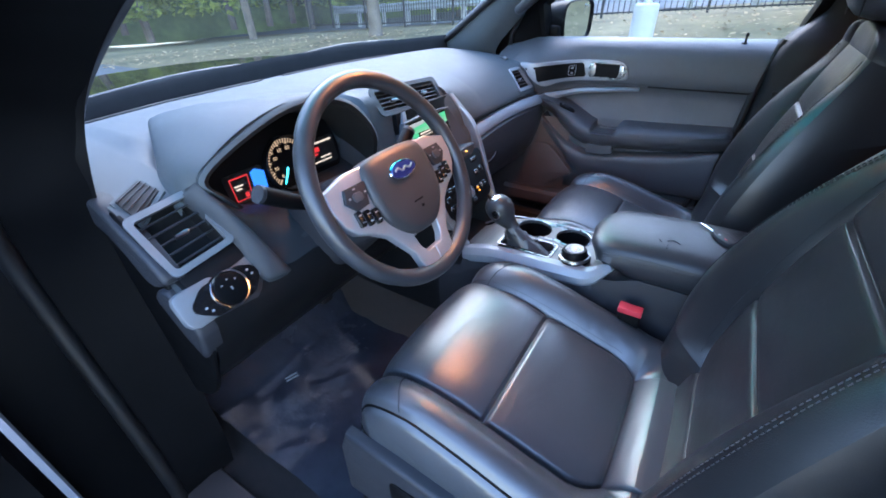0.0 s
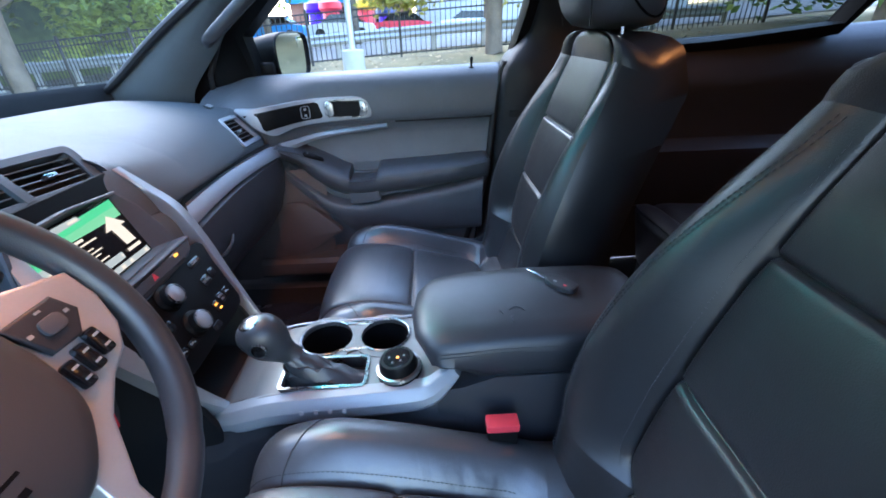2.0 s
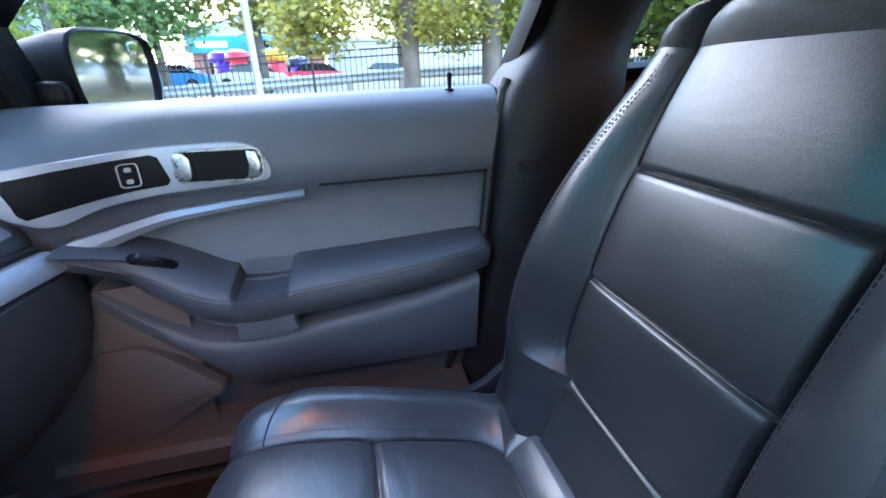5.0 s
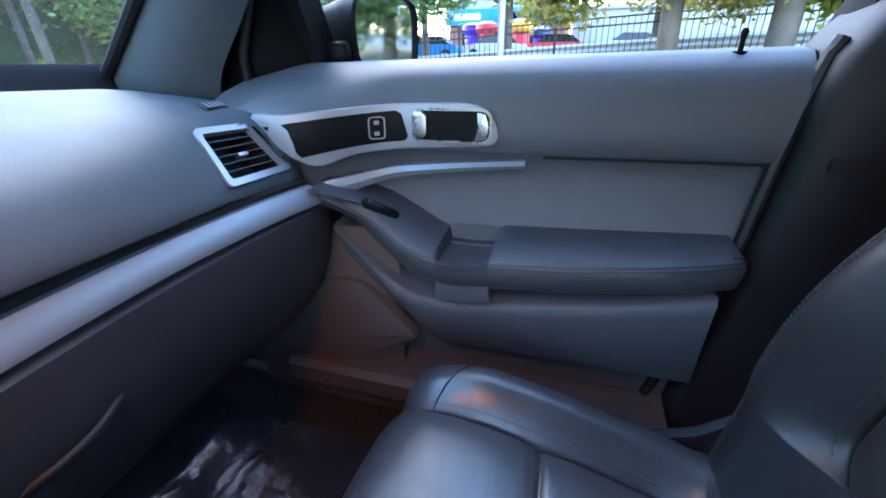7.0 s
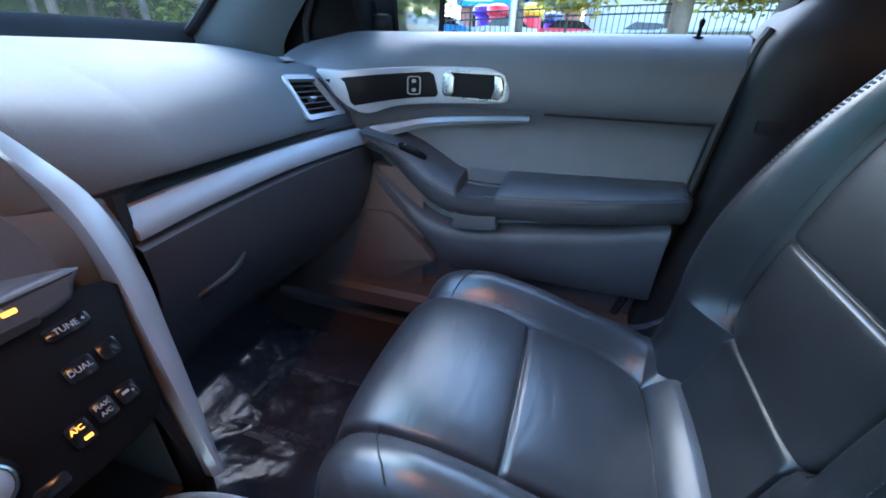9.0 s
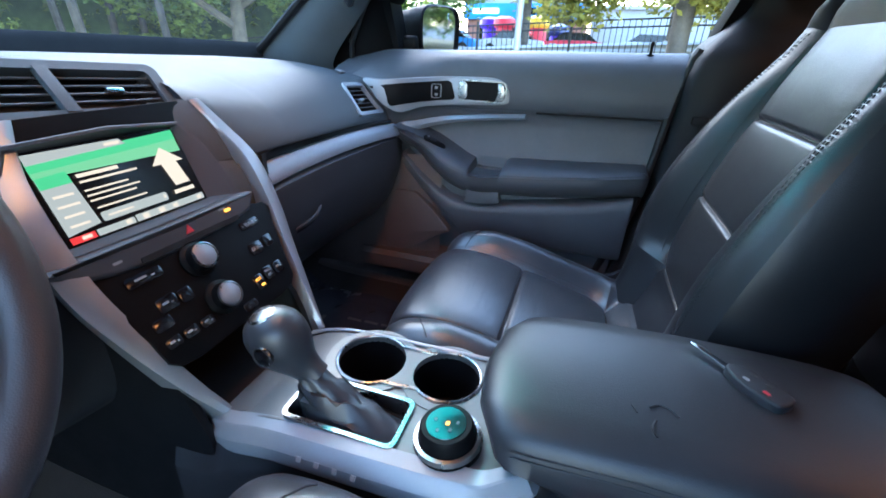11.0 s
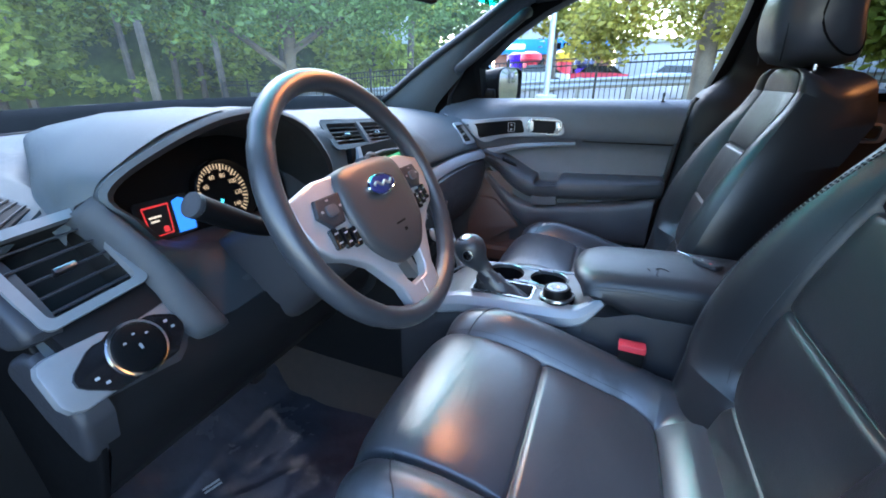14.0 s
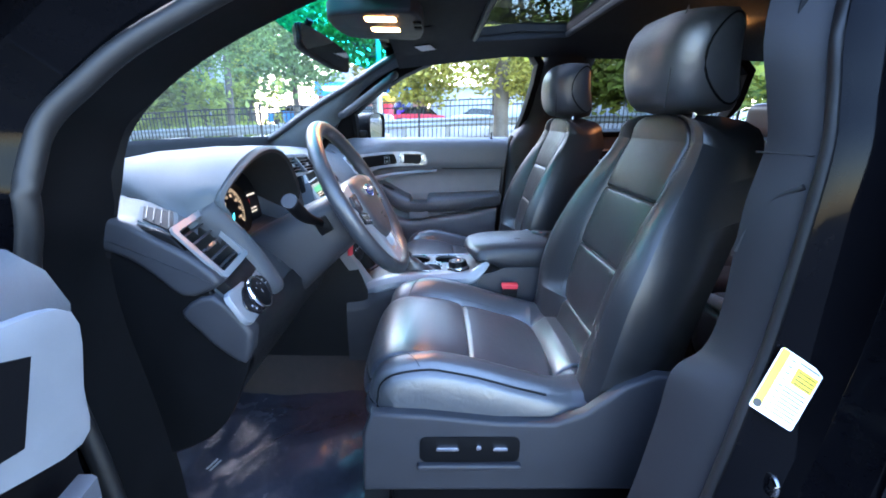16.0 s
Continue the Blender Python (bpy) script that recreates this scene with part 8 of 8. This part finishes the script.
def tree(name, at, h, trunk_r, fork, crown, leaf, count, seed, label, size=0.16, limbs=6):
    """crown: (centre, radii) clumps about which leaves gather."""
    rng = random.Random(seed)
    t = thing(name, at, label, "tree")
    at = Vector(at)
    bm = bmesh.new()
    top = at + Vector((rng.uniform(-0.3, 0.3), rng.uniform(-0.3, 0.3), h))
    mid = at + Vector((0.05, 0.05, fork))
    tube(curve([at - Vector((0, 0, 0.1)), at + Vector((0, 0, 0.15)), mid, mid.lerp(top, 0.5) + Vector((0.15, -0.1, 0)), top], 4), [trunk_r * f for f in (1.5, 1.4, 1.25, 1.15, 1.05, 1.0, 0.98, 0.95, 0.92, 0.85, 0.75, 0.65, 0.55, 0.45, 0.35, 0.25, 0.15)], 10, bm=bm)
    for i in range(limbs):
        c, r = crown[i % len(crown)]
        c = Vector(c) + Vector((rng.uniform(-0.4, 0.4) * r[0], rng.uniform(-0.4, 0.4) * r[1], rng.uniform(-0.3, 0.3) * r[2]))
        s = mid + (top - mid) * rng.uniform(0, 0.5)
        p = curve([s, s.lerp(c, 0.45) + Vector((0, 0, 0.25)), c], 4)
        tube(p, [trunk_r * 0.55 * (1 - 0.85 * k / (len(p) - 1)) for k in range(len(p))], 7, bm=bm)
    part("trunk", bm, BARK, t)
    vs, fs = [], []
    clumps = []
    for c, r in crown:
        for _ in range(max(4, count // (len(crown) * 26))):
            while True:
                d = Vector((rng.uniform(-1, 1), rng.uniform(-1, 1), rng.uniform(-1, 1)))
                if 0.2 < d.length < 1:
                    break
            clumps.append((Vector(c) + Vector((d.x * r[0], d.y * r[1], d.z * r[2])), 0.16 * sum(r) / 3 + 0.14))
    for i in range(count):
        c, q = clumps[rng.randrange(len(clumps))]
        p = c + Vector((rng.gauss(0, q), rng.gauss(0, q), rng.gauss(0, q * 0.55)))
        a = Vector((rng.gauss(0, 1), rng.gauss(0, 1), rng.gauss(0, 0.6))).normalized()
        b = a.cross(Vector((rng.gauss(0, 1), rng.gauss(0, 1), rng.gauss(0, 1)))).normalized()
        s = size * rng.uniform(0.6, 1.3)
        k = len(vs)
        vs += [p - a * s, p - b * s * 0.5 + a * s * 0.1, p + a * s, p + b * s * 0.5 + a * s * 0.1]
        fs.append((k, k + 1, k + 2, k + 3))
    me = bpy.data.meshes.new("crown")
    me.from_pydata([tuple(v) for v in vs], [], fs)
    me.materials.append(leaf)
    ob = new("crown", me)
    ob.parent = t
    ob.matrix_parent_inverse = t.matrix_basis.inverted()
    return t


# the tree beside the road ahead, with low spreading limbs
tree("roadside_tree", (9.8, 8.9, 0.05), 5.5, 0.20, 1.35, [((8.0, 9.5, 3.0), (2.2, 1.8, 0.8)), ((11.5, 7.4, 3.3), (2.2, 2.0, 0.9)), ((6.6, 10.0, 3.6), (1.8, 1.6, 0.9)), ((9.5, 9.0, 4.3), (3.0, 3.0, 1.2)), ((5.4, 11.5, 4.4), (2.4, 2.0, 1.4)), ((12.5, 5.8, 4.4), (1.8, 1.6, 1.0))], LEAFGREEN, 26000, 11, "spreading green tree beside the road", 0.085, 10)
tree("verge_tree", (9.95, -1.85, 0.75), 9.0, 0.19, 3.2, [((9.6, -1.0, 3.4), (1.3, 1.5, 0.8)), ((9.7, 0.2, 2.3), (0.9, 0.8, 0.5)), ((9.9, -2.2, 5.2), (2.2, 2.2, 1.5)), ((10.2, -3.6, 3.0), (1.2, 1.0, 0.8)), ((9.9, -2.7, 2.25), (0.9, 0.9, 0.4))], LEAFYELLOW, 12000, 12, "roadside tree with yellow-green autumn leaves", 0.075, 8)
tree("verge_tree", (9.6, -3.6, 0.8), 9.0, 0.22, 3.6, [((9.8, -4.2, 4.2), (1.6, 1.8, 1.1)), ((9.8, -5.2, 2.6), (1.2, 1.2, 0.7)), ((9.8, -7.5, 3.2), (2.0, 2.0, 1.5)), ((9.9, -4.6, 2.2), (0.9, 0.8, 0.4))], LEAFDARK, 5600, 13, "dark trunked tree on the grass verge", 0.13, 8)
tree("lot_tree", (26.0, 3.6, 0.9), 9.0, 0.22, 3.0, [((26, 3.6, 5.2), (2.2, 2.6, 1.6)), ((26, 2.0, 4.4), (1.4, 1.5, 0.9)), ((26, 5.2, 6.4), (1.6, 1.8, 1.4))], LEAFYELLOW, 3600, 14, "small yellow-leaved tree in front of the building", 0.2, 8)
tree("lot_tree", (17.0, -2.7, 0.9), 8.0, 0.18, 2.4, [((17, -2.9, 3.4), (1.7, 2.0, 1.0)), ((17.4, -1.6, 4.8), (1.6, 1.8, 1.0)), ((16.8, -4.4, 4.4), (1.5, 1.6, 1.0))], LEAFYELLOW, 7000, 19, "yellowing tree in the lot beyond the fence", 0.12, 8)
tree("lot_tree", (24.0, 10.5, 0.8), 8.0, 0.22, 2.6, [((23.5, 10.6, 4.0), (2.4, 2.4, 2.0)), ((24, 12.5, 5.5), (2.2, 2.4, 2.0))], LEAFGREEN, 4200, 15, "green tree beside the building", 0.2, 8)
tree("lot_tree", (27.5, 9.0, 0.8), 9.0, 0.22, 2.6, [((27, 8.6, 4.6), (2.6, 2.2, 2.0)), ((26, 11.0, 6.0), (2.4, 2.4, 2.2)), ((28, 8.8, 7.6), (2.4, 2.2, 1.6))], LEAFGREEN, 6500, 25, "tall green tree in the lot beside the building", 0.2, 8)

tree("verge_tree", (9.2, -10.2, 0.9), 8.0, 0.2, 2.2, [((9.2, -10.2, 3.6), (2.4, 2.4, 1.8)), ((7.6, -10.6, 2.4), (1.6, 1.6, 1.0)), ((10.8, -9.4, 2.6), (1.6, 1.8, 1.0))], LEAFGREEN, 9000, 17, "green tree on the verge behind the car", 0.12, 8)
tree("verge_tree", (9.5, -16.0, 0.9), 8.0, 0.2, 2.2, [((9.5, -16, 4.2), (2.8, 2.4, 2.2)), ((7.4, -15, 3.0), (2.0, 1.6, 1.4))], LEAFYELLOW, 7000, 18, "yellowing tree on the verge behind the car", 0.14, 8)

# woods behind the road ahead
rng = random.Random(21)
vs, fs = [], []
for i in range(250000):
    u = rng.random()
    ang = radians(rng.uniform(20, 128))
    dist = rng.uniform(20, 27.5) + 2.5 * math.sin(ang * 9)
    z = rng.uniform(0.5, 11.0)
    p = Vector((math.cos(ang) * dist, math.sin(ang) * dist, z))
    g = noise.noise(p * 0.30) + 0.7 * noise.noise(p * 0.9)
    if g < 0.02 or (z < 1.8 and g < 0.15) or (z > 5 and ang < radians(30)):
        continue
    a = Vector((rng.gauss(0, 1), rng.gauss(0, 1), rng.gauss(0, 0.6))).normalized()
    b = a.cross(Vector((rng.gauss(0, 1), rng.gauss(0, 1), rng.gauss(0, 1)))).normalized()
    s = 0.165 * rng.uniform(0.6, 1.4)
    k = len(vs)
    vs += [p - a * s, p - b * s * 0.5, p + a * s, p + b * s * 0.5]
    fs.append((k, k + 1, k + 2, k + 3))
me = bpy.data.meshes.new("woods")
me.from_pydata([tuple(v) for v in vs], [], fs)
me.materials.append(LEAFDARK)
tagged(new("woods", me), "dense green woods beyond the road", "woods", kind="stuff")
BACKWOOD = material("wood_shade", (0.10, 0.14, 0.05), 0.95, vary=0.6, scale=0.4, bump=1.0, bump_scale=2)
solid("backdrop", loft([[Vector((math.cos(a) * 29, math.sin(a) * 29, z + (1.2 * noise.noise(Vector((a * 9, 0, 0))) if z > 5 else 0))) for a in [radians(24 + 116 * i / 40) for i in range(41)]] for z in (-1, 3, 6, 9.5)]), BACKWOOD, "shaded depth of the woods", "backdrop", "structure")
tk = bmesh.new()
for i in range(30):
    ang, dist = radians(rng.uniform(24, 125)), rng.uniform(18, 27)
    p = Vector((math.cos(ang) * dist, math.sin(ang) * dist, -0.3))
    tube([p, p + Vector((rng.uniform(-0.4, 0.4), rng.uniform(-0.4, 0.4), 9))], [0.16, 0.09], 7, bm=tk)
solid("wood_trunks", tk, BARK, "far trunks among the woods", "trunks", "stuff")


# iron fence along the verge
FLINE = curve([(11.2, -9.0, 0.95), (11.25, -5.0, 0.86), (11.3, -2.0, 0.76), (11.35, 0.9, 0.62), (11.4, 3.6, 0.47), (11.6, 6.5, 0.33), (12.2, 9.5, 0.15), (12.9, 12.5, -0.02), (13.6, 16.0, -0.15)], 12)
fence = thing("iron_fence", (11.3, 0, 0.6), "black iron picket fence along the verge", "fence")
for off in (1.18, 1.02, 0.10):
    part("rail", tube([p + Vector((0, 0, off)) for p in FLINE], 0.02, 6), FENCE, fence)
length = [0.0]
for a, b in zip(FLINE, FLINE[1:]):
    length.append(length[-1] + (b - a).length)


def on_line(d):
    for k in range(len(FLINE) - 1):
        if d <= length[k + 1]:
            return FLINE[k].lerp(FLINE[k + 1], (d - length[k]) / (length[k + 1] - length[k]))
    return FLINE[-1]


picket = bmesh.new()
box(-0.009, 0.009, -0.009, 0.009, 0.06, 1.19, 0, bm=picket)
pk = part("picket", picket, FENCE, fence)
post = bmesh.new()
box(-0.03, 0.03, -0.03, 0.03, -0.05, 1.28, 0.004, 1, bm=post)
ps = part("post", post, FENCE, fence)
d, k = 0.0, 0
used = False
while d < length[-1] and k < 240:
    p = on_line(d)
    src = ps if k % 18 == 0 else pk
    o = src.copy()
    scene.collection.objects.link(o)
    o.matrix_basis = Matrix.Translation(p)
    o.matrix_parent_inverse = fence.matrix_basis.inverted()
    d += 0.13
    k += 1
for o in (pk, ps):
    o.matrix_basis = Matrix.Translation(on_line(length[-1] - 0.02 if o is pk else length[-1]))

# guard rail behind the fence
gr = thing("guard_rail", (13.2, 0, 0.8), "weathered steel guard rail on posts beyond the fence", "guard rail")
gl = [p + Vector((1.6, 0, 0)) for p in FLINE]
rows = [[p + Vector((w, 0, h)) for w, h in ((0, 0.72), (-0.04, 0.66), (0, 0.58), (-0.04, 0.50), (0, 0.42))] for p in gl]
part("beam", loft(rows), STEEL, gr)
for q in range(0, len(gl), 6):
    p = gl[q]
    part("post", box(p.x + 0.02, p.x + 0.14, p.y - 0.08, p.y + 0.08, p.z - 0.2, p.z + 0.75, 0.01), CONCRETE, gr)

# lamp pole on its concrete foot
lp = thing("lamp_pole", (7.3, 0.98, 0.35), "grey steel lamp pole on a concrete foot", "lamp pole")
part("foot", turned([(0.19, 0), (0.19, 0.62), (0.17, 0.64), (0, 0.64)], Matrix.Translation((7.3, 0.98, 0.38)), 20), CONCRETE, lp)
part("pole", tube([(7.3, 0.98, 1.0), (7.36, 0.98, 7.5)], [0.055, 0.045], 12), STEEL, lp)

# utility pole and signs ahead
up = thing("utility_pole", (17.6, 9.6, 0.0), "pale utility pole with boxes and a lamp arm", "utility pole")
part("pole", tube([(17.6, 9.6, -0.2), (17.5, 9.75, 7.0)], [0.10, 0.07], 10), STEEL, up)
part("lamp_arm", tube(curve([(17.5, 9.75, 4.9), (17.4, 10.2, 5.2), (17.4, 10.9, 5.1)], 5), 0.04, 7), STEEL, up)
part("meter_box", box(17.4, 17.6, 9.85, 10.2, 2.9, 3.5, 0.02), PALEWALL, up)
part("meter_box", box(17.4, 17.6, 9.2, 9.5, 2.8, 3.3, 0.02), PALEWALL, up)
sg = thing("road_sign", (17.3, 8.7, 0), "white rectangular road sign on a thin post", "sign")
part("sign_post", tube([(17.3, 8.7, -0.1), (17.3, 8.7, 3.2)], 0.03, 8), STEEL, sg)
part("sign_plate", box(17.22, 17.26, 8.42, 8.98, 2.7, 3.75, 0.01), WHITE, sg)


def building():
    b = thing("shop_building", (41, 5, 0.8), "low shop with a blue fascia and pale gabled roof", "building")
    part("wall", box(41, 55, 1.0, 11.2, 0.3, 4.0, 0.02), BRICK, b)
    part("fascia", box(40.6, 41.2, 0.8, 11.4, 3.5, 4.75, 0.03), SKYBLUE, b, "bright blue fascia band")
    part("roof", loft([[Vector((40.7, 11.6, 4.75)), Vector((40.7, 7.0, 6.4)), Vector((40.7, 0.6, 4.75))], [Vector((55, 11.6, 4.75)), Vector((55, 7.0, 6.4)), Vector((55, 0.6, 4.75))]], False), GREYROOF, b)
    bm = bmesh.new()
    bm.faces.new([bm.verts.new(p) for p in ((40.9, 11.4, 4.75), (40.9, 7.0, 6.3), (40.9, 0.8, 4.75))])
    part("gable", bm, PALEWALL, b)
    part("sign_lettering", box(40.5, 40.59, 8.3, 10.6, 3.95, 4.35, 0.02), glow("pale_sign", (0.45, 0.85, 0.95), 0.8), b)
    for y in (9.3, 7.2, 5.2, 3.2):
        part("shop_window", box(40.9, 41.0, y - 0.7, y + 0.7, 1.0, 3.2, 0.01), GLOSS, b)
    for k, y in enumerate((6.0, 5.3, 4.7, 4.1, 3.6)):
        part("sign_mark", box(40.5, 40.59, y - 0.2, y + 0.2, 3.9, 4.4, 0.02), SATIN, b)
    w = thing("warehouse", (60, -4, 0.8), "long pale metal warehouse wall", "building")
    part("wall", box(52, 66, -30, 0.6, 0.3, 5.2, 0.02), PALEWALL, w)
    part("roof", box(51.5, 66.5, -30.4, 1.0, 5.2, 5.5, 0.02), GREYROOF, w)


building()


def stall(name, x, y, z, mats, label):
    s = thing(name, (x, y, z), label, "inflatable")
    part("column", turned([(0.55, 0), (0.62, 0.3), (0.60, 1.6), (0.5, 1.8), (0, 1.85)], Matrix.Translation((x, y, z)), 18), mats[0], s)
    part("cap", turned([(0.7, 1.7), (0.85, 1.9), (0.8, 2.3), (0.4, 2.5), (0, 2.52)], Matrix.Translation((x, y, z)), 18), mats[1], s)


stall("inflatable_tower", 36.0, 7.9, 0.9, (PURPLE, PURPLE), "bright purple inflatable tower")
stall("inflatable_tower", 35.0, 6.6, 0.9, (REDVINYL, REDVINYL), "bright red inflatable tower")
stall("inflatable_tower", 34.0, 3.9, 0.9, (REDVINYL, YELVINYL), "red inflatable tower with a yellow cap")
stall("inflatable_tower", 36.0, 2.6, 0.5, (PURPLE, BLUE), "purple and blue inflatable tower")


def parked_car(x, y, z, mat, label):
    c = thing("parked_car", (x, y, z), label, "car", "cars in the lot")
    rows = []
    for yy, zt, zb, w in ((-2.1, 0.65, 0.35, 0.75), (-2.0, 0.85, 0.25, 0.85), (-1.0, 0.95, 0.22, 0.9), (1.2, 0.95, 0.22, 0.9), (2.0, 0.85, 0.25, 0.85), (2.1, 0.6, 0.35, 0.75)):
        rows.append([Vector((x + a * w, y + yy, z + h)) for a, h in ((-1, zb), (-1.02, (zb + zt) / 2), (-0.95, zt), (0.95, zt), (1.02, (zb + zt) / 2), (1, zb))])
    part("body", loft(rows, True, True), mat, c)
    rows = []
    for yy, zt, w in ((-1.5, 0.95, 0.85), (-0.9, 1.42, 0.68), (0.6, 1.45, 0.68), (1.3, 0.96, 0.85)):
        rows.append([Vector((x + a * w, y + yy, z + h)) for a, h in ((-1, 0.9), (-0.92, zt - 0.03), (0.92, zt - 0.03), (1, 0.9))])
    part("cabin", loft(rows, True, True), GLOSS, c)
    for sx in (-0.85, 0.85):
        for sy in (-1.3, 1.3):
            part("wheel", turned([(0, -0.1), (0.32, -0.1), (0.33, 0.1), (0, 0.1)], Matrix.Translation((x + sx, y + sy, z + 0.33)) @ pose(0, 0, 0, 0, 90, 0), 16), RUBBER, c)


parked_car(30, 5.0, 0.85, WHITE, "white car parked beyond the fence")
parked_car(31, 1.2, 0.85, REDVINYL, "red car parked beyond the fence")
parked_car(29, 9.2, 0.85, SKYBLUE, "blue car parked beyond the fence")
parked_car(33, -3.5, 0.9, WHITE, "white car parked by the pale warehouse")
